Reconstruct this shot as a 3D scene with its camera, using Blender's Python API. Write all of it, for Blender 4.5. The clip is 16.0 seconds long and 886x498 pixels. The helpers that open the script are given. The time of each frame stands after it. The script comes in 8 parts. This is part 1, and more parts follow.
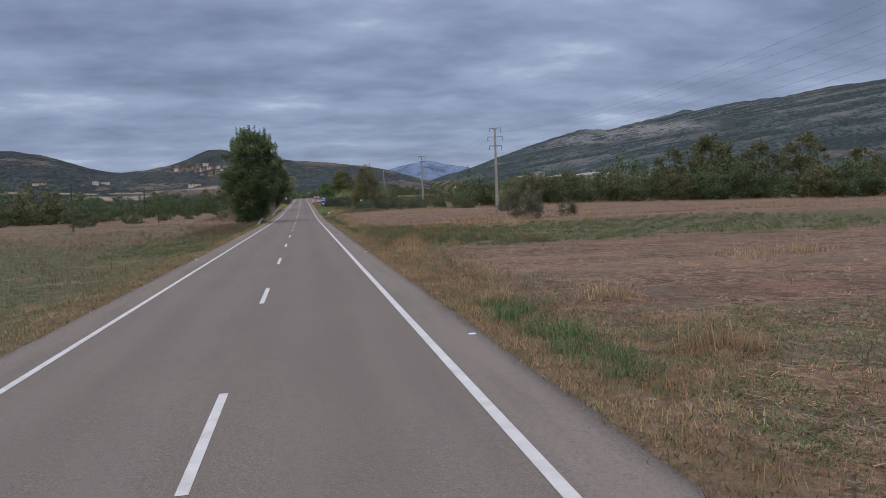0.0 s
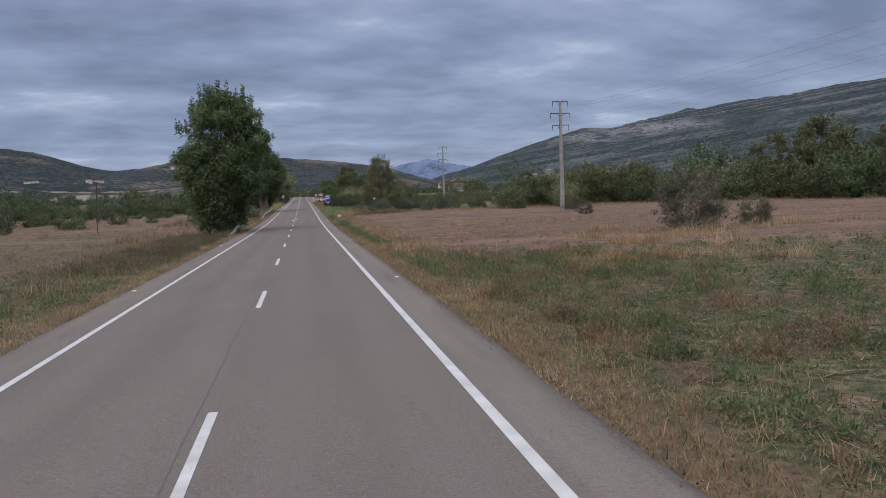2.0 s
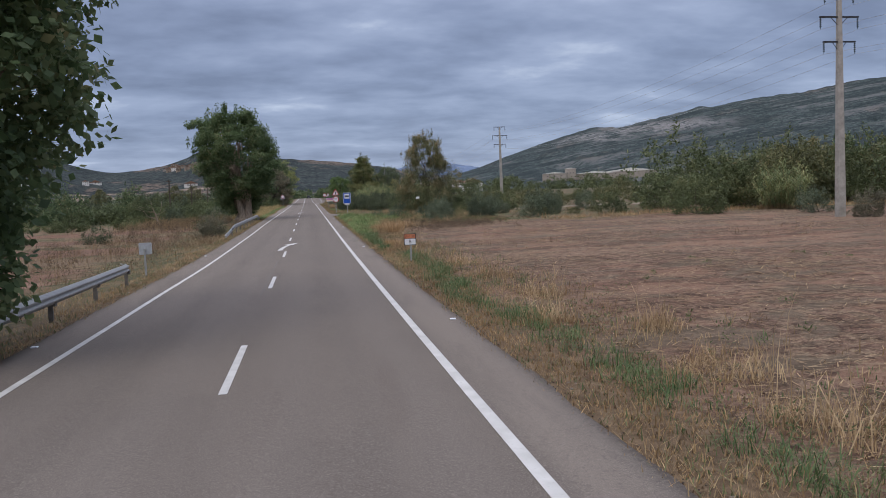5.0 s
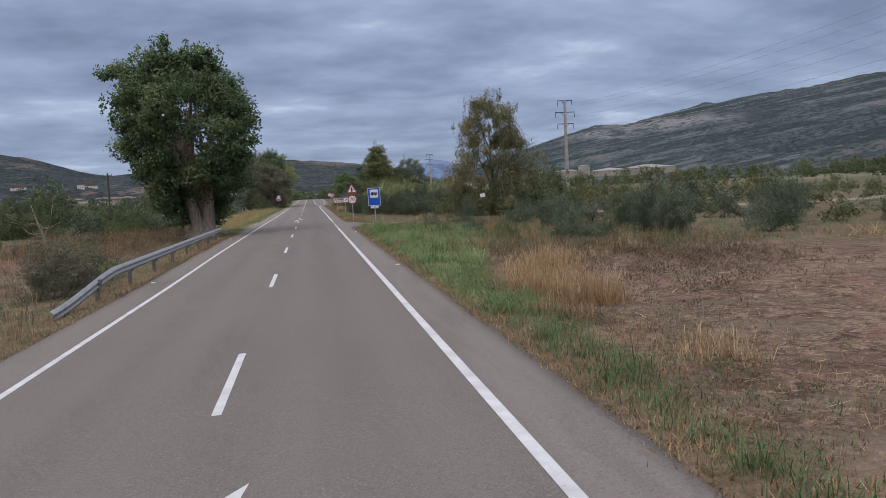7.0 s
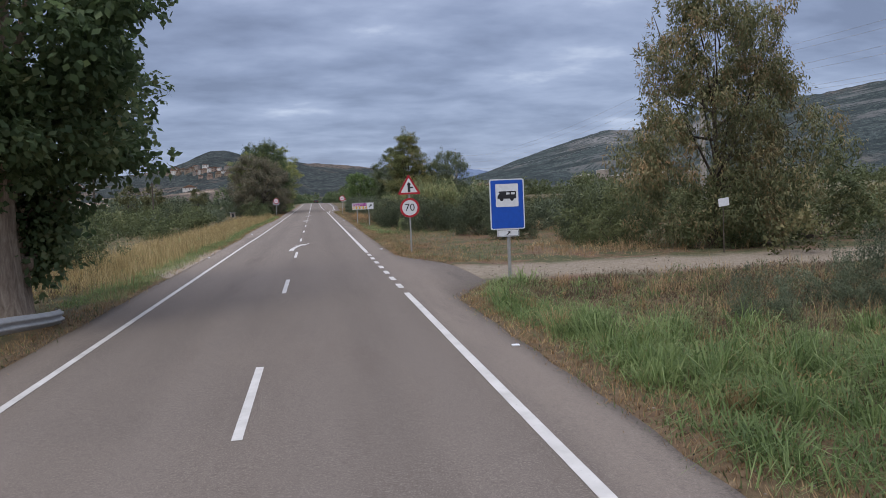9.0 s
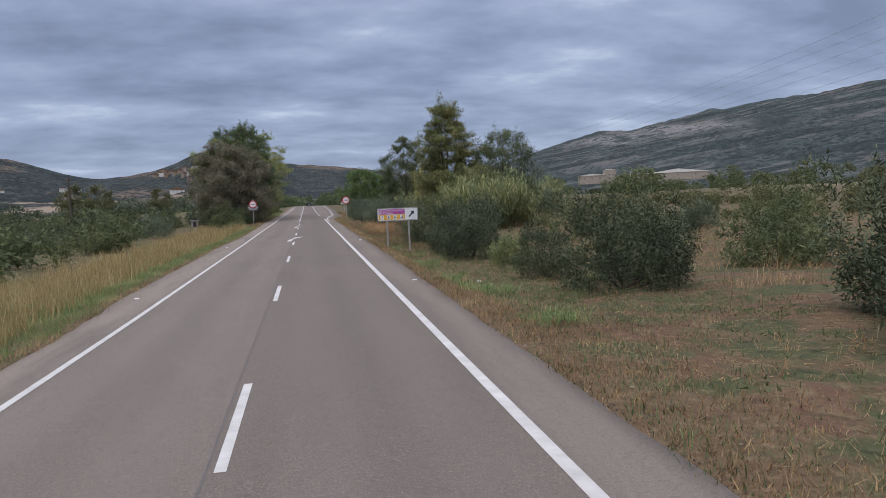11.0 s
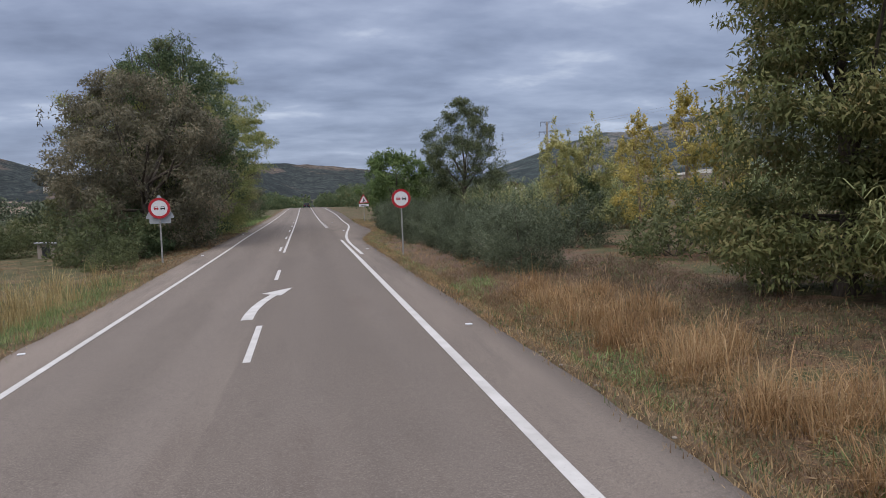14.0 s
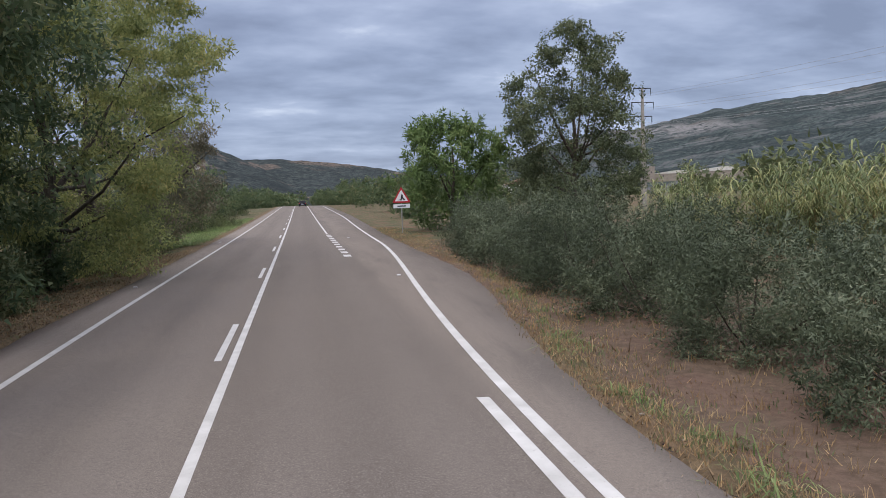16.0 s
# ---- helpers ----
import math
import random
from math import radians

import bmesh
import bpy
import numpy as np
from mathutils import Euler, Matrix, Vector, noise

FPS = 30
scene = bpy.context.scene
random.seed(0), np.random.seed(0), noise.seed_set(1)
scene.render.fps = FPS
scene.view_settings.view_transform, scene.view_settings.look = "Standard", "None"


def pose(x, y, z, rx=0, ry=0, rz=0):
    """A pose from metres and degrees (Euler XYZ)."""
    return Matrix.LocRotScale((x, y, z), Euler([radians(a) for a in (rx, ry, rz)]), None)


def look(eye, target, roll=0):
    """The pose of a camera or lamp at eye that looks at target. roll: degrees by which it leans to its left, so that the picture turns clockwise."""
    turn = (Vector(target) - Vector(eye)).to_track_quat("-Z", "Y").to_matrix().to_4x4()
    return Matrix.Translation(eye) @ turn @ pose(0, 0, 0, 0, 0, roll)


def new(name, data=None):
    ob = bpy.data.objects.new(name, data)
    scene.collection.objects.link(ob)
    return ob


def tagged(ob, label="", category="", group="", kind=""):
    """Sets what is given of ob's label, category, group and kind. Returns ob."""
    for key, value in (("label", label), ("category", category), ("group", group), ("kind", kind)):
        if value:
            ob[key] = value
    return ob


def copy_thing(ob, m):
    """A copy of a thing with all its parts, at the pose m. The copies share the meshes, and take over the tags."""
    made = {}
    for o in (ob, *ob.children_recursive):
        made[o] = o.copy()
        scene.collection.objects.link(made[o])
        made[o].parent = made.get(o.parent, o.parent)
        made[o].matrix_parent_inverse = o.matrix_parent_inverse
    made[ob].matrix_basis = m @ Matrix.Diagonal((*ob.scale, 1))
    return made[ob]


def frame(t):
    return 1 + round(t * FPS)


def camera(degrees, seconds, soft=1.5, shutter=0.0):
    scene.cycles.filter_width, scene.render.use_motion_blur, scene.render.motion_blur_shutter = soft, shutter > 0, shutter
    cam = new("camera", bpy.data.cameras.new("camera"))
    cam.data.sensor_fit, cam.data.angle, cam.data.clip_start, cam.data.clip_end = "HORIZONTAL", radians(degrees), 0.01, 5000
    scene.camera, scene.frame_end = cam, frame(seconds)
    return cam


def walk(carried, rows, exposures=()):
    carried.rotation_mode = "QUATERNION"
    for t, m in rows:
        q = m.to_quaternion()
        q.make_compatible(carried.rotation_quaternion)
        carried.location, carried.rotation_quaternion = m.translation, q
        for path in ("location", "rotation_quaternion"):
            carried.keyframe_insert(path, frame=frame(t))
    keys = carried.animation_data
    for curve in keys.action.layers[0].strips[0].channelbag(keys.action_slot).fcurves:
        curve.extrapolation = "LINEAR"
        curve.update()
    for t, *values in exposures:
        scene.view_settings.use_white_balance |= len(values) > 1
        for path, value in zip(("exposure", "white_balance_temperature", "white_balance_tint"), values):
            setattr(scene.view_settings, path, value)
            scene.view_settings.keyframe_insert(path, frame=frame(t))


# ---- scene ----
cam = camera(60.2, 16.0, soft=0.8)
PATH = [
    (0, look((1.119, 0.669, 2.394), (4.662, 20.353, 1.079), -2.10)),
    (0.5, look((1.143, 10.239, 2.393), (4.686, 29.922, 1.057), -2.10)),
    (1, look((1.166, 19.834, 2.391), (4.709, 39.518, 1.086), -2.10)),
    (1.5, look((1.155, 29.456, 2.395), (4.719, 49.135, 1.057), -2.07)),
    (2, look((1.143, 39.094, 2.399), (4.695, 58.776, 1.060), -2.05)),
    (2.5, look((1.132, 48.745, 2.402), (4.643, 68.434, 1.063), -2.02)),
    (3, look((1.121, 58.405, 2.406), (4.621, 78.096, 1.095), -2.00)),
    (3.5, look((1.148, 68.018, 2.399), (4.649, 87.710, 1.051), -2.05)),
    (4, look((1.175, 77.635, 2.392), (4.658, 97.329, 1.117), -2.10)),
    (6.5, look((1.282, 126.135, 2.552), (4.625, 145.854, 1.205), -2.85)),
    (7, look((1.206, 135.765, 2.607), (4.563, 155.481, 1.311), -2.95)),
    (7.5, look((1.121, 145.293, 2.753), (4.501, 165.005, 1.522), -2.70)),
    (8, look((1.087, 154.789, 2.884), (4.442, 174.506, 1.667), -2.50)),
    (8.5, look((1.002, 164.488, 3.019), (4.315, 184.212, 1.819), -2.45)),
    (9, look((0.916, 174.182, 3.154), (4.177, 193.914, 1.980), -2.40)),
    (11.5, look((0.936, 222.166, 3.795), (4.403, 241.863, 2.659), -2.65)),
    (12, look((0.963, 231.902, 3.909), (4.433, 251.599, 2.753), -2.67)),
    (12.5, look((0.990, 241.646, 4.023), (4.509, 261.334, 2.910), -2.70)),
    (13, look((0.967, 251.244, 4.151), (4.489, 270.931, 3.076), -2.50)),
    (13.5, look((0.944, 260.856, 4.278), (4.513, 280.535, 3.180), -2.30)),
    (14, look((0.978, 270.416, 4.384), (4.496, 290.104, 3.287), -2.30)),
    (14.5, look((1.005, 279.997, 4.496), (4.596, 299.642, 3.408), -2.35)),
    (15, look((1.010, 289.868, 4.674), (4.649, 309.502, 3.544), -2.20)),
    (15.5, look((0.995, 299.653, 4.842), (4.592, 319.293, 3.683), -2.02)),
    (16, look((1.030, 309.471, 4.989), (4.655, 329.105, 3.827), -2.03)),
]

walk(cam, PATH, [(0.0, -0.08, 6500, 10), (3.0, -0.02, 6500, 10), (6.5, 0.10, 6540, 10), (7.2, 0.08, 6540, 10), (9.0, 0.17, 6580, 10), (12.0, 0.12, 6700, 10), (14.0, 0.14, 6830, 10), (15.0, 0.18, 6800, 10), (16.0, 0.36, 6780, 10)])


# ---- helpers of this scene ----
def smooth(a, b, v):
    u = np.clip((v - a) / (b - a), 0, 1)
    return u * u * (3 - 2 * u)


# the road climbs gently from y = 95 on and goes over a crest near y = 500
GRADE_Y = np.arange(-400.0, 6001.0, 1.0)
GRADE = 0.0135 * smooth(95, 150, GRADE_Y) + 0.006 * smooth(340, 420, GRADE_Y) - 0.022 * smooth(470, 570, GRADE_Y)
RISE = np.concatenate([[0], np.cumsum((GRADE[1:] + GRADE[:-1]) / 2)])
RISE = RISE - np.interp(0, GRADE_Y, RISE)


def rise(y):
    return np.interp(y, GRADE_Y, RISE)


def road_right(y):
    """The right edge of the asphalt: a flare at the farm track, a turning lane further on."""
    return 4.25 + 1.5 * smooth(192, 196, y) * (1 - smooth(201, 207, y)) + 0.15 * smooth(225, 250, y) + 2.05 * smooth(315, 337, y) + 1.3 * smooth(340, 420, y)


def road_left(y):
    return -4.2 - 0.35 * smooth(228, 238, y) * (1 - smooth(262, 272, y)) - 0.2 * smooth(290, 305, y)


def crossfall(x, y):
    """Stretches where the whole road leans a little to the left."""
    lean = 0.011 * smooth(118, 132, y) * (1 - smooth(158, 175, y)) + 0.007 * smooth(220, 232, y) * (1 - smooth(262, 280, y)) - 0.005 * smooth(296, 314, y)
    return lean * (np.clip(x, -4.6, 4.6) - 2.5)


def road_z(x, y):
    return rise(y) - 0.02 * np.abs(x) + crossfall(x, y)


def wave(x, y, seed=0.0):
    """A cheap rolling noise, about -1 to 1."""
    return (np.sin(x * 0.83 + seed) * np.cos(y * 0.71 - seed * 1.7) + 0.6 * np.sin(x * 1.9 - y * 1.31 + seed * 2.3) + 0.4 * np.cos(x * 3.7 + y * 4.3 + seed)) / 2.0


def ground_z(x, y):
    """Height of the ground: verges fall away from the asphalt, fields lie a little lower than the road."""
    x, y = np.asarray(x, float), np.asarray(y, float)
    right = x > 0
    edge = np.where(right, road_right(y), -road_left(y))
    off = np.abs(x) - edge
    deep = np.where(right, -0.22 - 0.43 * smooth(222, 242, y) * (1 - 0.45 * smooth(285, 305, y)) * (1 - smooth(335, 352, y)), -0.35 - 0.25 * smooth(200, 240, y) * (1 - smooth(290, 310, y)))
    reach = np.where(right, 3.2 - 1.9 * smooth(222, 242, y) * (1 - smooth(335, 352, y)), 3.2)
    verge = -0.10 + (deep + 0.10) * smooth(0.0, 1.0, (off - 0.1) / reach)
    track = right & (y > 193) & (y < 206)
    verge = np.where(track, np.maximum(verge, -0.16), verge)
    bumps = 0.05 * wave(x * 1.3, y * 1.3, 1.0) * smooth(0.2, 1.5, off) + 0.10 * wave(x * 0.21, y * 0.19, 4.0) * smooth(2, 12, off) + 0.5 * wave(x * 0.03, y * 0.03, 2.0) * smooth(40, 160, off)
    under = -0.30
    return rise(y) + crossfall(x, y) + np.where(off < -0.05, under, verge + bumps)


def fast_mesh(name, verts, faces, smooth_faces=False, normals=None):
    """A mesh from an array of points and an array of equal-sided faces; normals: a shading normal for each point."""
    verts, faces = np.asarray(verts, np.float32), np.asarray(faces, np.int32)
    me = bpy.data.meshes.new(name)
    k = faces.shape[1]
    me.vertices.add(len(verts))
    me.vertices.foreach_set("co", verts.ravel())
    me.loops.add(faces.size)
    me.loops.foreach_set("vertex_index", faces.ravel())
    me.polygons.add(len(faces))
    me.polygons.foreach_set("loop_start", np.arange(0, faces.size, k, dtype=np.int32))
    if smooth_faces:
        me.polygons.foreach_set("use_smooth", np.ones(len(faces), bool))
    me.update(calc_edges=True)
    if normals is not None:
        me.normals_split_custom_set_from_vertices(np.asarray(normals, np.float32))
    return me


def part(name, data, material, parent=None, label=""):
    """One mesh object from a bmesh or a mesh, under a thing or a part."""
    if isinstance(data, bmesh.types.BMesh):
        me = bpy.data.meshes.new(name)
        data.to_mesh(me)
        data.free()
    else:
        me = data
    if material is not None and not me.materials:
        me.materials.append(material)
    ob = new(name, me)
    if parent is not None:
        ob.parent = parent
    return tagged(ob, label)


def thing(name, at, label, category, group="", kind="", turn=0.0):
    ob = new(name)
    ob.empty_display_size = 0.2
    ob.matrix_basis = pose(*at, 0, 0, turn)
    return tagged(ob, label, category, group, kind)


def add_box(bm, x0, x1, y0, y1, z0, z1, bevel=0.0):
    r = bmesh.ops.create_cube(bm, size=1)
    for v in r["verts"]:
        v.co = Vector(((x0 + x1) / 2 + v.co.x * (x1 - x0), (y0 + y1) / 2 + v.co.y * (y1 - y0), (z0 + z1) / 2 + v.co.z * (z1 - z0)))
    if bevel:
        edges = list({e for v in r["verts"] for e in v.link_edges})
        bmesh.ops.bevel(bm, geom=edges, offset=bevel, segments=2, affect="EDGES", profile=0.5)


def add_tube(bm, a, b, r0, r1, n=10, caps=True):
    a, b = Vector(a), Vector(b)
    m = Matrix.Translation((a + b) / 2) @ (b - a).to_track_quat("Z", "Y").to_matrix().to_4x4()
    bmesh.ops.create_cone(bm, cap_ends=caps, segments=n, radius1=r0, radius2=r1, depth=(b - a).length, matrix=m)


def add_plate(bm, outline, y0, y1):
    """A flat plate of the outline (x, z) between the depths y0 (front) and y1."""
    front = [bm.verts.new((x, y0, z)) for x, z in outline]
    back = [bm.verts.new((x, y1, z)) for x, z in outline]
    bm.faces.new(front)
    bm.faces.new(back[::-1])
    for i in range(len(outline)):
        j = (i + 1) % len(outline)
        bm.faces.new((front[j], front[i], back[i], back[j]))
    bmesh.ops.recalc_face_normals(bm, faces=bm.faces[:])


def plate(outline, y0, y1):
    bm = bmesh.new()
    add_plate(bm, outline, y0, y1)
    return bm


def disc(r, n=40):
    return [(r * math.cos(i * math.tau / n), r * math.sin(i * math.tau / n)) for i in range(n)]


def shift(outline, dx, dz):
    return [(x + dx, z + dz) for x, z in outline]


def rounded(w, h, r, n=5):
    pts = []
    for cx, cz, a in ((w / 2 - r, h / 2 - r, 0), (-w / 2 + r, h / 2 - r, 90), (-w / 2 + r, -h / 2 + r, 180), (w / 2 - r, -h / 2 + r, 270)):
        for i in range(n + 1):
            b = radians(a + 90 * i / n)
            pts.append((cx + r * math.cos(b), cz + r * math.sin(b)))
    return pts


def rounded_triangle(side, r, n=5):
    h = side * math.sqrt(3) / 2
    pts = []
    inner = (h / 3 * 2 - 2 * r)
    for a in (90, 210, 330):
        cx, cz = inner * math.cos(radians(a)), inner * math.sin(radians(a))
        for i in range(n + 1):
            b = radians(a - 60 + 120 * i / n)
            pts.append((cx + r * math.cos(b), cz + r * math.sin(b)))
    return pts


def ring(outer, inner, y0, y1):
    """A raised flat border between two outlines with as many points."""
    bm = bmesh.new()
    n = len(outer)
    loops = [[bm.verts.new((x, y, z)) for x, z in o] for o, y in ((outer, y0), (inner, y0), (outer, y1), (inner, y1))]
    for i in range(n):
        j = (i + 1) % n
        bm.faces.new((loops[0][i], loops[0][j], loops[1][j], loops[1][i]))
        bm.faces.new((loops[0][j], loops[0][i], loops[2][i], loops[2][j]))
        bm.faces.new((loops[1][i], loops[1][j], loops[3][j], loops[3][i]))
    bmesh.ops.recalc_face_normals(bm, faces=bm.faces[:])
    return bm


def lettering(text, size, at, width=None):
    """The mesh of a line of text, upright in the x-z plane and facing -y, centred at (x, y, z)."""
    cu = bpy.data.curves.new("lettering", "FONT")
    cu.body, cu.size, cu.align_x, cu.align_y, cu.extrude = text, size, "CENTER", "CENTER", 0.0015
    ob = new("lettering", cu)
    me = bpy.data.meshes.new_from_object(ob)
    bpy.data.objects.remove(ob)
    xs = [v.co.x for v in me.vertices]
    k = width / (max(xs) - min(xs)) if width else 1.0
    me.transform(Matrix.Translation(at) @ Matrix.Rotation(radians(90), 4, "X") @ Matrix.Diagonal((k, 1, 1, 1)))
    return me


# ---- light ----
world = bpy.data.worlds.new("overcast_sky")
scene.world = world
world.use_nodes = True
wn, wl = world.node_tree.nodes, world.node_tree.links
wn.clear()


def wnode(kind, **kw):
    n = wn.new(kind)
    for k, v in kw.items():
        if k == "operation":
            n.operation = v
        elif k == "blend":
            n.data_type, n.blend_type = "RGBA", v
    return n


def wmath(op, a, b=None):
    n = wnode("ShaderNodeMath", operation=op)
    for i, v in enumerate((a, b)):
        if v is None:
            continue
        if isinstance(v, (int, float)):
            n.inputs[i].default_value = v
        else:
            wl.new(v, n.inputs[i])
    return n.outputs[0]


SUN_EL, SUN_ROT = radians(52), radians(215)
sky = wn.new("ShaderNodeTexSky")
sky.sky_type, sky.sun_disc, sky.sun_elevation, sky.sun_rotation = "NISHITA", False, SUN_EL, SUN_ROT
coord = wn.new("ShaderNodeTexCoord")
sep = wn.new("ShaderNodeSeparateXYZ")
wl.new(coord.outputs["Generated"], sep.inputs[0])
up = wmath("MAXIMUM", sep.outputs[2], 0.0)
den = wmath("ADD", up, 0.17)
comb = wn.new("ShaderNodeCombineXYZ")
wl.new(wmath("DIVIDE", sep.outputs[0], den), comb.inputs[0])
wl.new(wmath("DIVIDE", sep.outputs[1], den), comb.inputs[1])
# cloud deck: large rolls, broken sheets and fine wisps
cover = []
for scale, detail, seed, sx, sy in ((1.35, 4, 3.1, 0.72, 1.15), (3.4, 5, 9.7, 0.66, 0.95), (0.40, 2, 5.0, 1.0, 1.0), (9.0, 3, 2.3, 0.8, 0.8)):
    mp = wn.new("ShaderNodeMapping")
    mp.inputs["Location"].default_value = (seed, seed * 0.6, 0)
    mp.inputs["Rotation"].default_value = (0, 0, radians(-8))
    mp.inputs["Scale"].default_value = (sx, sy, 1)
    wl.new(comb.outputs[0], mp.inputs[0])
    nz = wn.new("ShaderNodeTexNoise")
    nz.inputs["Scale"].default_value, nz.inputs["Detail"].default_value, nz.inputs["Roughness"].default_value = scale, detail, 0.55
    nz.inputs["Distortion"].default_value = 0.12
    wl.new(mp.outputs[0], nz.inputs["Vector"])
    cover.append(nz.outputs[0])
mix = wmath("ADD", wmath("ADD", wmath("MULTIPLY", cover[0], 0.44), wmath("MULTIPLY", cover[1], 0.34)), wmath("ADD", wmath("MULTIPLY", cover[2], 0.16), wmath("MULTIPLY", cover[3], 0.06)))
ramp = wn.new("ShaderNodeValToRGB")
els = ramp.color_ramp.elements
els[0].position, els[0].color = 0.39, (0.156, 0.197, 0.314, 1)
els[1].position, els[1].color = 0.63, (0.47, 0.545, 0.705, 1)
e = els.new(0.47)
e.color = (0.214, 0.268, 0.414, 1)
e = els.new(0.56)
e.color = (0.293, 0.358, 0.524, 1)
wl.new(mix, ramp.inputs[0])
# the deck is brightest overhead, steeper than overcast, to light the ground
gain = wmath("ADD", wmath("ADD", 0.92, wmath("MULTIPLY", wmath("POWER", wmath("SUBTRACT", 1.0, up), 9.0), 0.12)), wmath("MULTIPLY", wmath("POWER", up, 3.0), 6.0))
lit = wnode("ShaderNodeMix", blend="MULTIPLY")
lit.inputs[0].default_value = 1.0
wl.new(ramp.outputs[0], lit.inputs[6])
# and whiter overhead, out of view, so that the ground light is neutral
white = wnode("ShaderNodeMix", blend="MIX")
wl.new(wmath("POWER", up, 1.7), white.inputs[0])
white.inputs[6].default_value = (1.0, 1.0, 1.0, 1)
white.inputs[7].default_value = (1.38, 1.12, 0.84, 1)
tone = wnode("ShaderNodeMix", blend="MULTIPLY")
tone.inputs[0].default_value = 1.0
wl.new(white.outputs[2], tone.inputs[6])
wl.new(gain, tone.inputs[7])
wl.new(tone.outputs[2], lit.inputs[7])
veil = wnode("ShaderNodeMix", blend="ADD")
veil.inputs[0].default_value = 0.012
wl.new(lit.outputs[2], veil.inputs[6])
wl.new(sky.outputs[0], veil.inputs[7])
bg = wn.new("ShaderNodeBackground")
bg.inputs[1].default_value = 1.0
wl.new(veil.outputs[2], bg.inputs[0])
out = wn.new("ShaderNodeOutputWorld")
wl.new(bg.outputs[0], out.inputs[0])

sun = new("sun", bpy.data.lights.new("sun", "SUN"))
sun.data.energy, sun.data.angle, sun.data.color = 1.3, radians(25), (1.0, 0.95, 0.87)
sun_dir = Vector((math.sin(SUN_ROT) * math.cos(SUN_EL), math.cos(SUN_ROT) * math.cos(SUN_EL), math.sin(SUN_EL)))
sun.matrix_world = look(sun_dir * 50, (0, 0, 0))
scene.view_settings.exposure = 0.0


# ---- materials ----
class Nodes:
    """Short hand for building a node material."""

    def __init__(self, name, rough=0.85, spec=0.3, metal=0.0):
        self.m = bpy.data.materials.new(name)
        self.m.use_nodes = True
        self.t = self.m.node_tree
        self.b = self.t.nodes["Principled BSDF"]
        self.b.inputs["Roughness"].default_value = rough
        self.b.inputs["Specular IOR Level"].default_value = spec
        self.b.inputs["Metallic"].default_value = metal
        self.geo = None

    def put(self, value, socket):
        if isinstance(value, (int, float)):
            socket.default_value = value
        elif isinstance(value, tuple):
            socket.default_value = (*value, 1) if len(value) == 3 and len(socket.default_value) == 4 else value
        else:
            self.t.links.new(value, socket)

    def pos(self):
        if self.geo is None:
            self.geo = self.t.nodes.new("ShaderNodeNewGeometry")
        return self.geo.outputs["Position"]

    def local(self):
        return self.t.nodes.new("ShaderNodeTexCoord").outputs["Object"]

    def island(self):
        if self.geo is None:
            self.geo = self.t.nodes.new("ShaderNodeNewGeometry")
        return self.geo.outputs["Random Per Island"]

    def each(self):
        return self.t.nodes.new("ShaderNodeObjectInfo").outputs["Random"]

    def scaled(self, vec, s):
        n = self.t.nodes.new("ShaderNodeMapping")
        n.inputs["Scale"].default_value = s
        self.put(vec, n.inputs[0])
        return n.outputs[0]

    def noise(self, vec, scale, detail=4, rough=0.55, dist=0.0):
        n = self.t.nodes.new("ShaderNodeTexNoise")
        self.put(vec, n.inputs["Vector"])
        n.inputs["Scale"].default_value, n.inputs["Detail"].default_value = scale, detail
        n.inputs["Roughness"].default_value, n.inputs["Distortion"].default_value = rough, dist
        return n.outputs[0]

    def math(self, op, a, b=0.0):
        n = self.t.nodes.new("ShaderNodeMath")
        n.operation = op
        self.put(a, n.inputs[0])
        self.put(b, n.inputs[1])
        return n.outputs[0]

    def band(self, v, a, b):
        """0 below a, 1 above b, smooth between."""
        n = self.t.nodes.new("ShaderNodeMapRange")
        n.interpolation_type = "SMOOTHSTEP"
        self.put(v, n.inputs[0])
        n.inputs[1].default_value, n.inputs[2].default_value = a, b
        return n.outputs[0]

    def xyz(self, vec):
        n = self.t.nodes.new("ShaderNodeSeparateXYZ")
        self.put(vec, n.inputs[0])
        return n.outputs

    def mix(self, f, a, b, blend="MIX"):
        n = self.t.nodes.new("ShaderNodeMix")
        n.data_type, n.blend_type = "RGBA", blend
        self.put(f, n.inputs[0])
        self.put(a, n.inputs[6])
        self.put(b, n.inputs[7])
        return n.outputs[2]

    def ramp(self, f, stops):
        n = self.t.nodes.new("ShaderNodeValToRGB")
        el = n.color_ramp.elements
        el[0].position, el[0].color = stops[0][0], (*stops[0][1], 1)
        el[1].position, el[1].color = stops[-1][0], (*stops[-1][1], 1)
        for p, c in stops[1:-1]:
            q = el.new(p)
            q.color = (*c, 1)
        self.put(f, n.inputs[0])
        return n.outputs[0]

    def bump(self, h, strength=0.4, dist=0.02):
        n = self.t.nodes.new("ShaderNodeBump")
        n.inputs["Strength"].default_value, n.inputs["Distance"].default_value = strength, dist
        self.put(h, n.inputs["Height"])
        self.t.links.new(n.outputs[0], self.b.inputs["Normal"])

    def color(self, c):
        self.put(c, self.b.inputs["Base Color"])
        return self.m

    def rough(self, v):
        self.put(v, self.b.inputs["Roughness"])


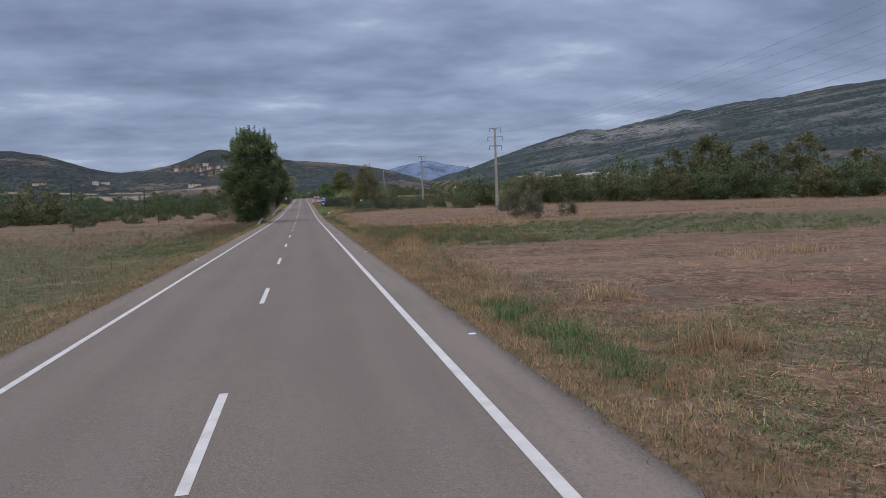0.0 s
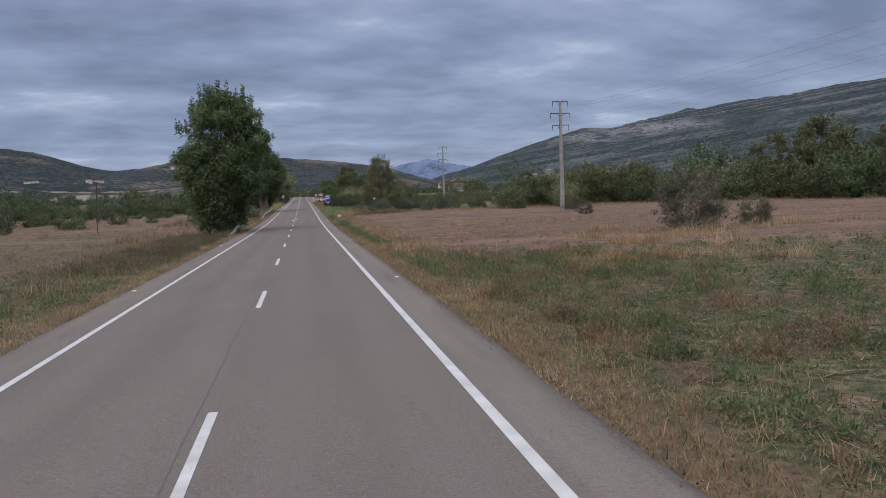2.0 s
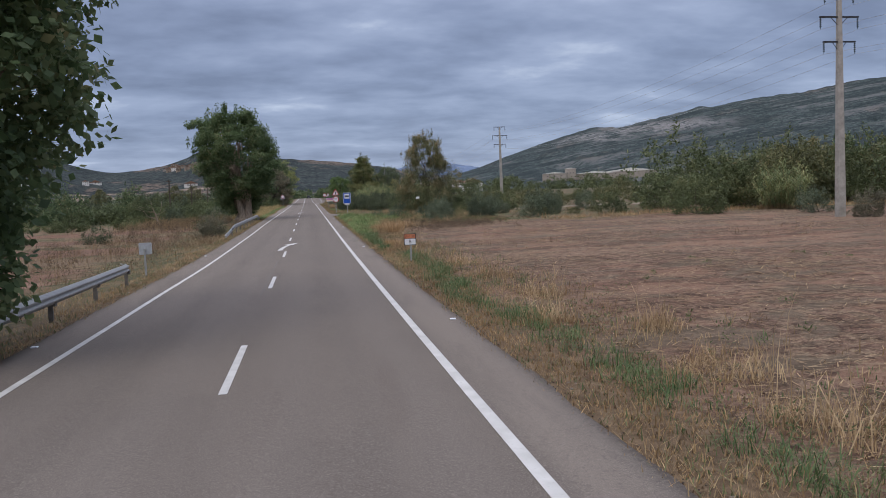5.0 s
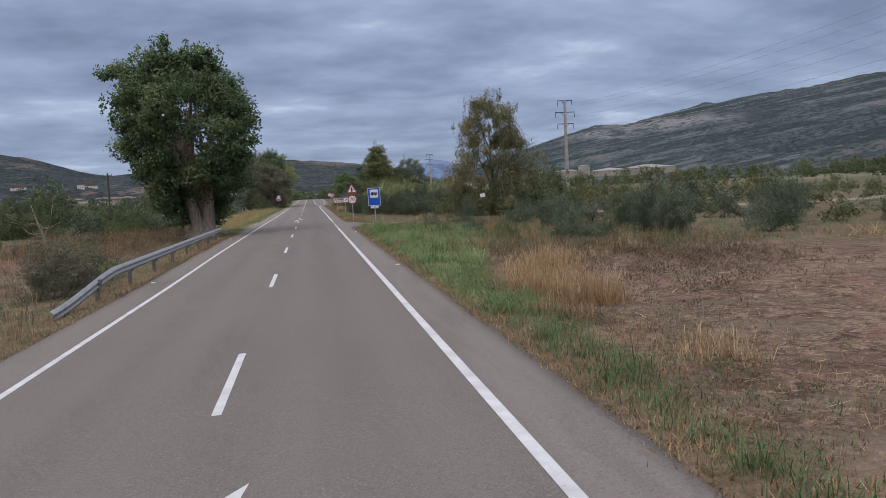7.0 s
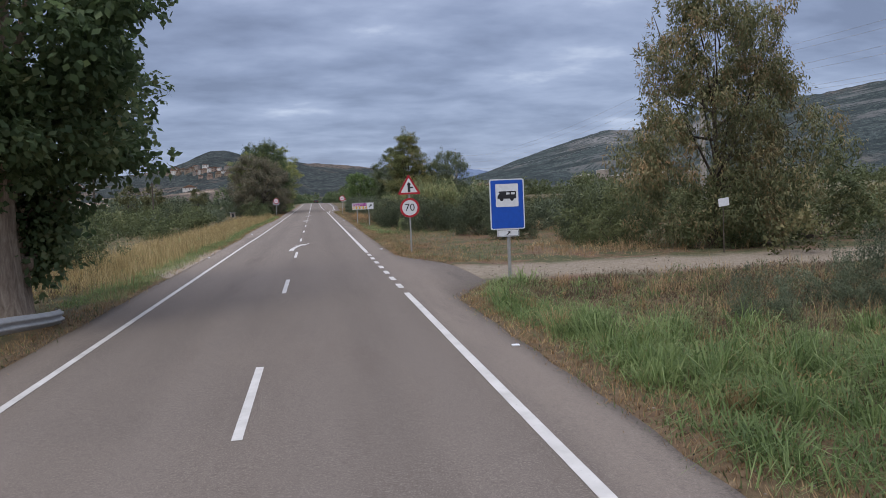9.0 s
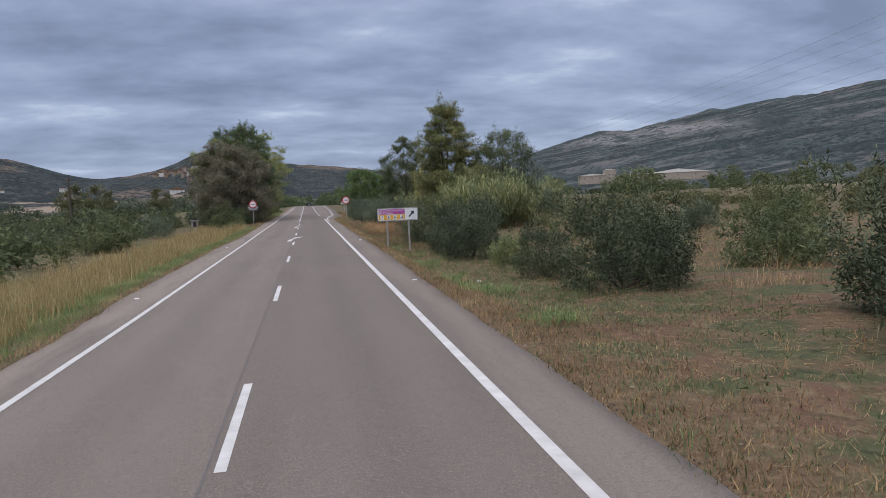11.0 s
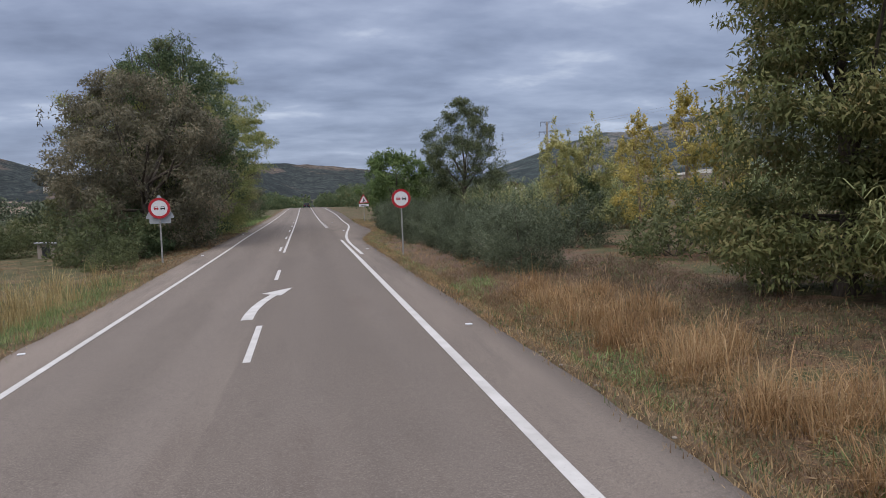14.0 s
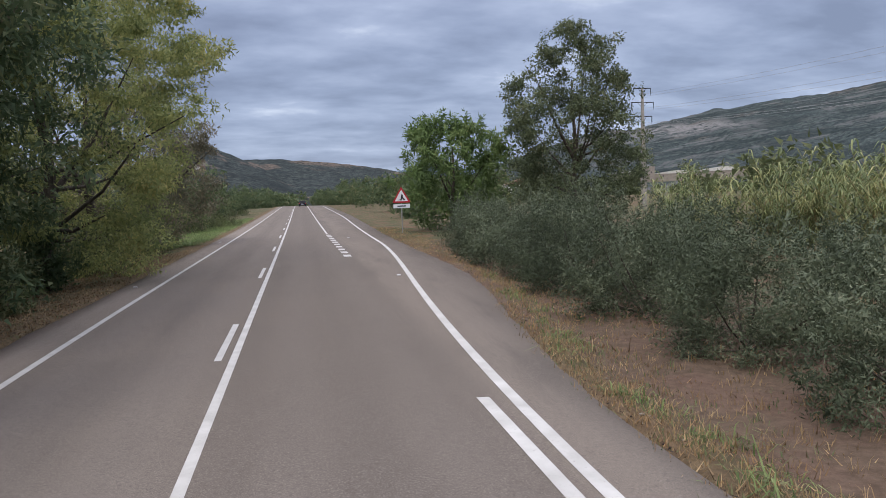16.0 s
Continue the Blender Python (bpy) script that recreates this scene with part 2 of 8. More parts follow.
def asphalt_material():
    n = Nodes("worn_asphalt", 0.95, 0.08)
    p = n.pos()
    x = n.xyz(p)[0]
    fine = n.noise(p, 55, 3, 0.7)
    grit = n.noise(p, 190, 2, 0.6)
    large = n.noise(n.scaled(p, (1.0, 0.12, 1.0)), 1.1, 5, 0.6)
    patch = n.noise(p, 0.16, 3)
    base = n.ramp(large, [(0.3, (0.140, 0.118, 0.101)), (0.7, (0.192, 0.162, 0.138))])
    base = n.mix(n.band(patch, 0.45, 0.62), base, (0.178, 0.149, 0.126))
    # shoulders are paler and dustier than the driven lanes; each lane has two polished wheel paths
    ax = n.math("ABSOLUTE", x)
    dust = n.math("MULTIPLY", n.band(ax, 3.05, 3.5), n.band(large, 0.25, 0.6))
    base = n.mix(n.math("MULTIPLY", dust, n.math("ADD", 0.42, n.math("MULTIPLY", n.math("MAXIMUM", n.band(x, -1.0, 1.0), n.band(n.xyz(p)[1], 196, 212)), 0.43))), base, (0.250, 0.208, 0.174))
    w = n.math("ABSOLUTE", n.math("SUBTRACT", n.math("ABSOLUTE", n.math("SUBTRACT", ax, 1.65)), 0.8))
    path = n.math("SUBTRACT", 1.0, n.band(w, 0.1, 0.5))
    base = n.mix(n.math("MULTIPLY", path, 0.32), base, (0.200, 0.171, 0.149))
    oil = n.math("MULTIPLY", n.math("SUBTRACT", 1.0, n.band(n.math("ABSOLUTE", n.math("SUBTRACT", ax, 1.65)), 0.05, 0.45)), n.band(large, 0.35, 0.7))
    base = n.mix(n.math("MULTIPLY", oil, 0.35), base, (0.090, 0.079, 0.070))
    # the two lanes were laid apart: a seam near the middle, the near lane a little darker
    side = n.band(n.math("ADD", x, n.math("MULTIPLY", n.math("SUBTRACT", patch, 0.5), 0.3)), -0.20, -0.14)
    # the left lane is toned darker too, fading out by y = 225
    left_dark = n.math("MULTIPLY", n.math("SUBTRACT", 1.0, n.band(n.xyz(p)[1], 185, 225)), 0.24)
    base = n.mix(n.math("MAXIMUM", n.math("MULTIPLY", side, 0.30), n.math("MULTIPLY", n.math("SUBTRACT", 1.0, side), left_dark)), base, (0.094, 0.077, 0.066))
    base = n.mix(n.math("MULTIPLY", n.math("MULTIPLY", n.band(large, 0.56, 0.70), n.band(patch, 0.40, 0.60)), 0.35), base, (0.105, 0.082, 0.068))
    base = n.mix(n.math("MULTIPLY", n.band(fine, 0.50, 0.64), 0.55), base, (0.28, 0.245, 0.215))
    base = n.mix(n.math("MULTIPLY", n.band(grit, 0.46, 0.62), 0.57), base, (0.058, 0.049, 0.043))
    coarse = n.noise(p, 21, 3, 0.7)
    base = n.mix(n.math("MULTIPLY", n.band(coarse, 0.52, 0.68), 0.40), base, (0.080, 0.069, 0.060))
    # dark crumbling rim
    rim = n.math("MULTIPLY", n.band(n.math("ADD", ax, n.math("MULTIPLY", n.math("SUBTRACT", coarse, 0.5), 0.5)), 4.10, 4.28), n.math("SUBTRACT", 1.0, n.band(n.xyz(p)[1], 190, 200)))
    base = n.mix(n.math("MULTIPLY", rim, 0.4), base, (0.070, 0.058, 0.048))
    n.bump(n.math("ADD", fine, grit), 0.35, 0.006)
    return n.color(base)


def paint_material():
    n = Nodes("worn_road_paint", 0.75, 0.3)
    p = n.pos()
    wear = n.noise(p, 26, 5, 0.7)
    blot = n.noise(p, 2.2, 4)
    base = n.ramp(blot, [(0.3, (0.37, 0.355, 0.33)), (0.7, (0.52, 0.505, 0.48))])
    base = n.mix(n.math("MULTIPLY", n.band(wear, 0.60, 0.70), 0.75), base, (0.25, 0.23, 0.22))
    n.bump(wear, 0.3, 0.004)
    return n.color(base)


def ground_material():
    """Fields, verges and the farm track, laid out over the land."""
    n = Nodes("field_soil", 0.95, 0.1)
    p = n.pos()
    x, y = n.xyz(p)[:2]
    big = n.noise(p, 0.07, 4, 0.6, 0.6)
    mid = n.noise(p, 0.55, 5, 0.6, 0.4)
    small = n.noise(p, 6.0, 5, 0.65)
    fine = n.noise(p, 34, 4, 0.7)
    furrow = n.noise(n.scaled(p, (1.0, 0.42, 1.0)), 1.9, 6, 0.72, 1.2)
    clods = n.noise(p, 13, 4, 0.7)
    soil = n.ramp(mid, [(0.25, (0.082, 0.046, 0.032)), (0.5, (0.150, 0.088, 0.062)), (0.75, (0.215, 0.138, 0.098))])
    soil = n.mix(n.math("MULTIPLY", n.band(big, 0.5, 0.66), 0.5), soil, (0.185, 0.100, 0.064))
    straw = n.ramp(small, [(0.3, (0.098, 0.066, 0.041)), (0.7, (0.220, 0.158, 0.102))])
    soil = n.mix(n.math("MULTIPLY", n.band(clods, 0.54, 0.66), 0.45), soil, (0.055, 0.036, 0.027))
    field = n.mix(n.math("MULTIPLY", n.band(furrow, 0.44, 0.58), 0.85), soil, straw)
    strand = n.noise(n.scaled(p, (1.0, 1.5, 1.0)), 5.5, 5, 0.8, 1.6)
    field = n.mix(n.math("MULTIPLY", n.band(strand, 0.53, 0.61), 0.75), field, (0.36, 0.27, 0.18))
    field = n.mix(n.math("MULTIPLY", n.math("SUBTRACT", 1.0, n.band(strand, 0.40, 0.47)), 0.75), field, (0.052, 0.036, 0.027))
    field = n.mix(n.math("MULTIPLY", n.band(big, 0.46, 0.60), 0.30), field, (0.150, 0.086, 0.062))
    field = n.mix(n.math("MULTIPLY", n.band(n.noise(n.scaled(p, (1.0, 0.5, 1.0)), 0.75, 5, 0.7, 1.5), 0.54, 0.62), 0.60), field, (0.075, 0.044, 0.031))
    grass = n.ramp(small, [(0.3, (0.064, 0.062, 0.033)), (0.7, (0.135, 0.122, 0.070))])
    dry = n.ramp(small, [(0.3, (0.100, 0.071, 0.040)), (0.7, (0.215, 0.158, 0.092))])
    # tussocks, bare crumbs and dead mats at hand's width and at a stride
    mat = n.noise(p, 2.6, 6, 0.78, 1.0)
    # low mat values paint shadow into the gaps between tufts, here and below
    turf = n.ramp(mat, [(0.41, (0.016, 0.022, 0.010)), (0.47, (0.040, 0.052, 0.022)), (0.52, (0.072, 0.082, 0.036)), (0.57, (0.130, 0.105, 0.058)), (0.63, (0.25, 0.19, 0.115))])
    grass = n.mix(0.75, grass, turf)
    field = n.mix(n.math("MULTIPLY", n.math("SUBTRACT", 1.0, n.band(mat, 0.41, 0.50)), 0.8), field, (0.040, 0.023, 0.015))
    field = n.mix(n.math("MULTIPLY", n.band(mat, 0.55, 0.64), 0.6), field, (0.30, 0.205, 0.13))
    # long strips left by the plough, square to the road
    strips = n.noise(n.scaled(p, (0.05, 1.0, 1.0)), 0.30, 4, 0.6, 0.3)
    field = n.mix(n.math("MULTIPLY", n.band(strips, 0.53, 0.60), 0.30), field, n.ramp(small, [(0.3, (0.190, 0.122, 0.084)), (0.7, (0.330, 0.230, 0.160))]))
    field = n.mix(n.math("MULTIPLY", n.math("SUBTRACT", 1.0, n.band(strips, 0.38, 0.45)), 0.40), field, (0.090, 0.050, 0.036))
    stride = n.noise(n.scaled(p, (0.6, 1.0, 1.0)), 0.32, 5, 0.68, 1.2)
    field = n.mix(n.math("MULTIPLY", n.band(stride, 0.52, 0.60), 0.50), field, n.ramp(small, [(0.3, (0.185, 0.100, 0.066)), (0.7, (0.270, 0.160, 0.108))]))
    field = n.mix(n.math("MULTIPLY", n.math("SUBTRACT", 1.0, n.band(stride, 0.40, 0.47)), 0.55), field, n.ramp(small, [(0.3, (0.082, 0.066, 0.046)), (0.7, (0.165, 0.132, 0.092))]))
    dry = n.mix(n.math("MULTIPLY", n.math("SUBTRACT", 1.0, n.band(mat, 0.41, 0.50)), 0.7), dry, (0.060, 0.042, 0.024))
    jitter = n.math("MULTIPLY", n.math("SUBTRACT", mid, 0.5), 22.0)
    yy = n.math("ADD", y, jitter)
    right = n.band(x, 2.0, 3.0)
    # right: brown field, a weedy green strip, brown field, scrub
    strip = n.math("MULTIPLY", n.band(yy, 41, 44), n.math("SUBTRACT", 1.0, n.band(yy, 66, 76)))
    rcol = n.mix(n.math("MULTIPLY", strip, n.band(mid, 0.30, 0.55)), field, grass)
    scrub_y = n.math("ADD", n.math("ADD", y, n.math("MULTIPLY", x, 0.12)), jitter)
    scrub = n.mix(n.band(mid, 0.42, 0.56), n.mix(n.band(furrow, 0.4, 0.6), dry, soil), n.mix(n.band(small, 0.4, 0.6), (0.075, 0.080, 0.040), grass))
    rcol = n.mix(n.band(scrub_y, 160, 172), rcol, scrub)
    # left: pale meadow first, stubble behind, rough grass later
    lgrass = n.mix(n.band(mid, 0.48, 0.68), n.mix(n.band(small, 0.4, 0.7), grass, (0.070, 0.074, 0.036)), dry)
    lcol = n.mix(n.band(n.math("ADD", n.math("MULTIPLY", x, -1.0), jitter), 26, 40), lgrass, field)
    lcol = n.mix(n.band(yy, 56, 74), lcol, n.mix(n.band(mid, 0.40, 0.52), n.mix(n.band(furrow, 0.4, 0.6), soil, dry), field))
    lcol = n.mix(n.band(yy, 108, 120), lcol, n.mix(n.band(mid, 0.46, 0.56), grass, dry))
    lcol = n.mix(n.band(yy, 140, 165), lcol, n.mix(n.band(mid, 0.46, 0.62), n.mix(n.band(small, 0.4, 0.6), (0.075, 0.078, 0.040), grass), dry))
    lcol = n.mix(n.math("MULTIPLY", n.math("MULTIPLY", n.band(yy, 50, 66), n.math("SUBTRACT", 1.0, n.band(yy, 118, 135))), 0.5), lcol, n.ramp(mat, [(0.42, (0.040, 0.038, 0.024)), (0.5, (0.088, 0.068, 0.042)), (0.6, (0.150, 0.115, 0.072))]))
    terrace = n.noise(n.scaled(p, (0.10, 1.0, 1.0)), 0.11, 3, 0.5, 0.3)
    tcol = n.mix(n.band(terrace, 0.44, 0.50), soil, n.mix(n.band(terrace, 0.55, 0.60), n.mix(n.band(mid, 0.42, 0.56), grass, dry), straw))
    lcol = n.mix(n.math("MULTIPLY", n.math("MULTIPLY", n.band(y, 92, 98), n.math("SUBTRACT", 1.0, n.band(y, 190, 205))), n.band(n.math("ADD", n.math("MULTIPLY", x, -1.0), n.math("MULTIPLY", mid, 5.0)), 10, 13)), lcol, tcol)
    col = n.mix(right, lcol, rcol)
    # gritty verge beside the asphalt
    ax = n.math("ABSOLUTE", x)
    verge = n.math("SUBTRACT", 1.0, n.band(n.math("ADD", ax, n.math("MULTIPLY", mid, 1.6)), 5.6, 6.6))
    col = n.mix(n.math("MULTIPLY", verge, 0.85), col, n.ramp(small, [(0.3, (0.080, 0.054, 0.033)), (0.55, (0.150, 0.104, 0.062)), (0.75, (0.230, 0.166, 0.104))]))
    # bare reddish soil under the olive hedge
    bare = n.math("MULTIPLY", n.math("MULTIPLY", n.band(yy, 286, 296), n.math("SUBTRACT", 1.0, n.band(y, 345, 360))), n.math("MULTIPLY", n.band(x, 5.0, 5.7), n.math("SUBTRACT", 1.0, n.band(x, 12, 15))))
    col = n.mix(n.math("MULTIPLY", bare, 0.85), col, n.ramp(small, [(0.3, (0.085, 0.055, 0.041)), (0.7, (0.170, 0.115, 0.087))]))
    # farm track on the right
    ty = n.math("ADD", n.math("SUBTRACT", y, n.math("MULTIPLY", x, -0.05)), n.math("MULTIPLY", n.math("SUBTRACT", mid, 0.5), 1.6))
    trk = n.math("MULTIPLY", n.math("MULTIPLY", n.band(ty, 195.9, 197.4), n.math("SUBTRACT", 1.0, n.band(ty, 200.2, 202.0))), right)
    trk = n.math("MULTIPLY", trk, n.math("SUBTRACT", 1.0, n.band(x, 60, 70)))
    col = n.mix(trk, col, n.ramp(small, [(0.3, (0.165, 0.135, 0.10)), (0.7, (0.285, 0.24, 0.185))]))
    # far land is a patchwork of scrub and stubble
    far = n.math("MAXIMUM", n.band(ax, 120, 220), n.band(y, 560, 680))
    patch = n.noise(p, 0.012, 3, 0.5, 0.5)
    farc = n.ramp(patch, [(0.36, (0.052, 0.064, 0.036)), (0.50, (0.100, 0.100, 0.058)), (0.60, (0.21, 0.165, 0.10)), (0.68, (0.075, 0.085, 0.045))])
    col = n.mix(far, col, farc)
    col = n.mix(n.math("MULTIPLY", n.band(fine, 0.5, 0.7), 0.45), col, (0.075, 0.058, 0.042))
    h = n.math("ADD", n.math("MULTIPLY", small, 1.0), n.math("ADD", n.math("MULTIPLY", fine, 0.5), n.math("MULTIPLY", furrow, 0.8)))
    n.bump(h, 0.8, 0.06)
    return n.color(col)


def leaf_material(name, stops, gloss=0.55, through_light=0.36, each=0.0):
    """Leaves that differ from one another; stops run over the spread of colours."""
    n = Nodes(name, gloss + 0.12, 0.2)
    f = n.island()
    if each:
        f = n.math("ADD", n.math("MULTIPLY", f, 1 - each), n.math("MULTIPLY", n.each(), each))
    clump = n.noise(n.pos(), 0.55, 3, 0.6)
    f = n.math("ADD", n.math("MULTIPLY", f, 0.55), n.math("MULTIPLY", n.band(clump, 0.30, 0.70), 0.45))
    c = n.ramp(f, stops)
    n.color(c)
    tr = n.t.nodes.new("ShaderNodeBsdfTranslucent")
    n.put(c, tr.inputs[0])
    mx = n.t.nodes.new("ShaderNodeMixShader")
    mx.inputs[0].default_value = through_light
    n.t.links.new(n.b.outputs[0], mx.inputs[1])
    n.t.links.new(tr.outputs[0], mx.inputs[2])
    n.t.links.new(mx.outputs[0], n.t.nodes["Material Output"].inputs[0])
    return n.m


def plain(name, color, rough=0.5, metal=0.0, spec=0.5, vary=0.12, scale=9.0):
    """A painted or coated surface with slight dirt."""
    n = Nodes(name, rough, spec, metal)
    p = n.local()
    f = n.noise(p, scale, 5, 0.6)
    dark = tuple(c * (1 - 2.2 * vary) for c in color)
    c = n.ramp(f, [(0.3, dark), (0.62, color)])
    n.rough(n.math("ADD", rough - 0.08, n.math("MULTIPLY", f, 0.16)))
    return n.color(c)


def bark_material(name, a, b, c):
    n = Nodes(name, 0.9, 0.2)
    p = n.local()
    f = n.noise(n.scaled(p, (6, 6, 1.2)), 1.4, 5, 0.65, 0.6)
    n.bump(f, 0.8, 0.05)
    return n.color(n.ramp(f, [(0.3, a), (0.5, b), (0.7, c)]))


def hill_material(name, scrub_a, scrub_b, rock, bare, size=1.0, crags=(), fields=()):
    """Wooded slope: single trees and groves, bare patches, and limestone ledges and crags where they are named."""
    n = Nodes(name, 0.95, 0.05)
    p = n.pos()
    trees = n.noise(p, 0.075 / size, 5, 0.8)
    groves = n.noise(n.scaled(p, (1.0, 1.0, 2.5)), 0.009 / size, 5, 0.65, 0.8)
    patch = n.noise(n.scaled(p, (1.0, 1.0, 3.0)), 0.004 / size, 4, 0.6, 0.4)
    c = n.ramp(trees, [(0.40, tuple(v * 0.5 for v in scrub_a)), (0.5, scrub_a), (0.60, scrub_b)])
    c = n.mix(n.math("MULTIPLY", n.band(groves, 0.48, 0.58), 0.6), c, tuple(v * 0.6 for v in scrub_a))
    c = n.mix(n.math("MULTIPLY", n.math("MULTIPLY", n.band(patch, bare, bare + 0.08), n.band(trees, 0.40, 0.55)), 0.8), c, rock)
    for x0, x1, z0, z1 in fields:
        # a pale stubble field along one contour
        fx, fz = n.xyz(p)[0], n.xyz(p)[2]
        wob = n.math("MULTIPLY", n.math("SUBTRACT", patch, 0.5), 14.0)
        fz = n.math("ADD", fz, wob)
        across = n.math("MULTIPLY", n.band(fz, z0 - 1.2, z0 + 1.2), n.math("SUBTRACT", 1.0, n.band(fz, z1 - 1.2, z1 + 1.2)))
        along = n.math("MULTIPLY", n.band(fx, x0 - 8, x0 + 8), n.math("SUBTRACT", 1.0, n.band(fx, x1 - 8, x1 + 8)))
        c = n.mix(n.math("MULTIPLY", n.math("MULTIPLY", across, along), n.band(groves, 0.60, 0.50)), c, (0.30, 0.235, 0.180))
    if crags:
        # ledges that dip with the ridge, broken by scrub
        x, y, z = n.xyz(p)[:3]
        dip = n.math("SUBTRACT", z, n.math("MULTIPLY", x, 0.16))
        lay = n.t.nodes.new("ShaderNodeCombineXYZ")
        n.put(n.math("MULTIPLY", x, 0.0026), lay.inputs[0])
        n.put(n.math("MULTIPLY", y, 0.0010), lay.inputs[1])
        n.put(n.math("MULTIPLY", dip, 0.105), lay.inputs[2])
        ledge = n.noise(lay.outputs[0], 1.0, 5, 0.6, 0.25)
        r = n.math("MULTIPLY", n.band(ledge, 0.54, 0.58), n.band(n.noise(p, 0.018, 5, 0.75), 0.40, 0.55))
        r = n.math("MULTIPLY", r, n.band(n.noise(p, 0.0019, 3, 0.5), 0.38, 0.56))
        r = n.math("MULTIPLY", r, 0.5)
        c = n.mix(n.math("MULTIPLY", n.math("SUBTRACT", 1.0, n.band(ledge, 0.42, 0.47)), 0.65), c, tuple(v * 0.6 for v in scrub_a))
        for centre, reach in crags:
            d = n.t.nodes.new("ShaderNodeVectorMath")
            d.operation = "DISTANCE"
            n.put(n.scaled(p, (1.0, 0.25, 2.2)), d.inputs[0])
            d.inputs[1].default_value = (centre[0], centre[1] * 0.25, centre[2] * 2.2)
            near = n.math("SUBTRACT", 1.0, n.band(d.outputs["Value"], reach * 0.35, reach))
            crag = n.noise(n.scaled(p, (1.0, 0.4, 0.55)), 0.020, 6, 0.75, 1.2)
            r = n.math("MAXIMUM", r, n.math("MULTIPLY", near, n.band(crag, 0.42, 0.52)))
        c = n.mix(n.math("MULTIPLY", r, 0.9), c, n.mix(n.band(trees, 0.4, 0.6), (0.235, 0.225, 0.218), (0.13, 0.125, 0.122)))
    n.bump(trees, 1.0, 6.0)
    return n.color(c)


ASPHALT, PAINT, SOIL = asphalt_material(), paint_material(), ground_material()
LEAF_PLANE = leaf_material("plane_leaf", [(0.0, (0.055, 0.086, 0.040)), (0.45, (0.108, 0.156, 0.068)), (0.8, (0.196, 0.235, 0.108)), (1.0, (0.330, 0.277, 0.132))], 0.45, 0.52, each=0.1)
LEAF_DARK = leaf_material("locust_leaf", [(0.0, (0.041, 0.067, 0.035)), (0.5, (0.093, 0.131, 0.061)), (0.85, (0.184, 0.197, 0.092)), (1.0, (0.306, 0.235, 0.122))], each=0.2)
LEAF_LOCUST = leaf_material("yellowing_locust_leaf", [(0.0, (0.097, 0.129, 0.049)), (0.4, (0.221, 0.256, 0.095)), (0.75, (0.373, 0.366, 0.139)), (1.0, (0.565, 0.450, 0.192))], 0.55, 0.48, each=0.15)
LEAF_GREY = leaf_material("dusty_leaf", [(0.0, (0.072, 0.067, 0.047)), (0.5, (0.162, 0.150, 0.099)), (0.85, (0.266, 0.228, 0.153)), (1.0, (0.388, 0.281, 0.190))], each=0.2)
LEAF_RUST = leaf_material("rusty_leaf", [(0.0, (0.067, 0.074, 0.037)), (0.4, (0.144, 0.154, 0.072)), (0.7, (0.252, 0.206, 0.106)), (1.0, (0.444, 0.258, 0.138))], each=0.1)
LEAF_OLIVE = leaf_material("olive_leaf", [(0.0, (0.030, 0.040, 0.023)), (0.45, (0.077, 0.098, 0.057)), (0.8, (0.163, 0.187, 0.116)), (1.0, (0.317, 0.326, 0.220))], 0.5, 0.25, each=0.2)
# darker copy of the olive leaf, with the bushes' deep shade in its colour
LEAF_SHADED = leaf_material("shaded_olive_leaf", [(0.0, (0.026, 0.034, 0.018)), (0.45, (0.062, 0.078, 0.040)), (0.8, (0.130, 0.148, 0.080)), (1.0, (0.27, 0.27, 0.16))], 0.5, 0.2, each=0.2)
LEAF_SHRUB = leaf_material("shrub_leaf", [(0.0, (0.044, 0.057, 0.028)), (0.5, (0.101, 0.121, 0.054)), (0.85, (0.178, 0.186, 0.085)), (1.0, (0.270, 0.228, 0.119))], each=0.45)
LEAF_YELLOW = leaf_material("yellow_poplar_leaf", [(0.0, (0.200, 0.181, 0.062)), (0.4, (0.362, 0.312, 0.100)), (0.8, (0.575, 0.463, 0.150)), (1.0, (0.712, 0.525, 0.188))], 0.55, 0.5, each=0.1)
LEAF_PALE = leaf_material("pale_poplar_leaf", [(0.0, (0.169, 0.182, 0.075)), (0.5, (0.370, 0.364, 0.150)), (1.0, (0.624, 0.546, 0.247))], 0.55, 0.5, each=0.1)
LEAF_CANE = leaf_material("cane_leaf", [(0.0, (0.090, 0.122, 0.056)), (0.5, (0.205, 0.240, 0.105)), (0.85, (0.370, 0.360, 0.165)), (1.0, (0.54, 0.46, 0.24))])
GRASS_GREEN = leaf_material("green_grass", [(0.0, (0.044, 0.078, 0.032)), (0.5, (0.092, 0.142, 0.056)), (1.0, (0.185, 0.225, 0.095))], 0.6, 0.3)
GRASS_STRAW = leaf_material("straw_grass", [(0.0, (0.170, 0.108, 0.052)), (0.5, (0.335, 0.228, 0.116)), (1.0, (0.56, 0.42, 0.235))], 0.7, 0.42)
GRASS_PALE = leaf_material("pale_straw", [(0.0, (0.150, 0.090, 0.048)), (0.4, (0.32, 0.215, 0.118)), (1.0, (0.62, 0.47, 0.28))], 0.7, 0.42, each=0.0)
GRASS_DRY = leaf_material("dry_weed", [(0.0, (0.110, 0.070, 0.042)), (0.5, (0.200, 0.133, 0.077)), (1.0, (0.33, 0.24, 0.14))], 0.8, 0.2)
WEED_DEAD = leaf_material("dead_weed", [(0.0, (0.060, 0.044, 0.032)), (0.5, (0.125, 0.090, 0.060)), (1.0, (0.25, 0.185, 0.12))], 0.8, 0.15)
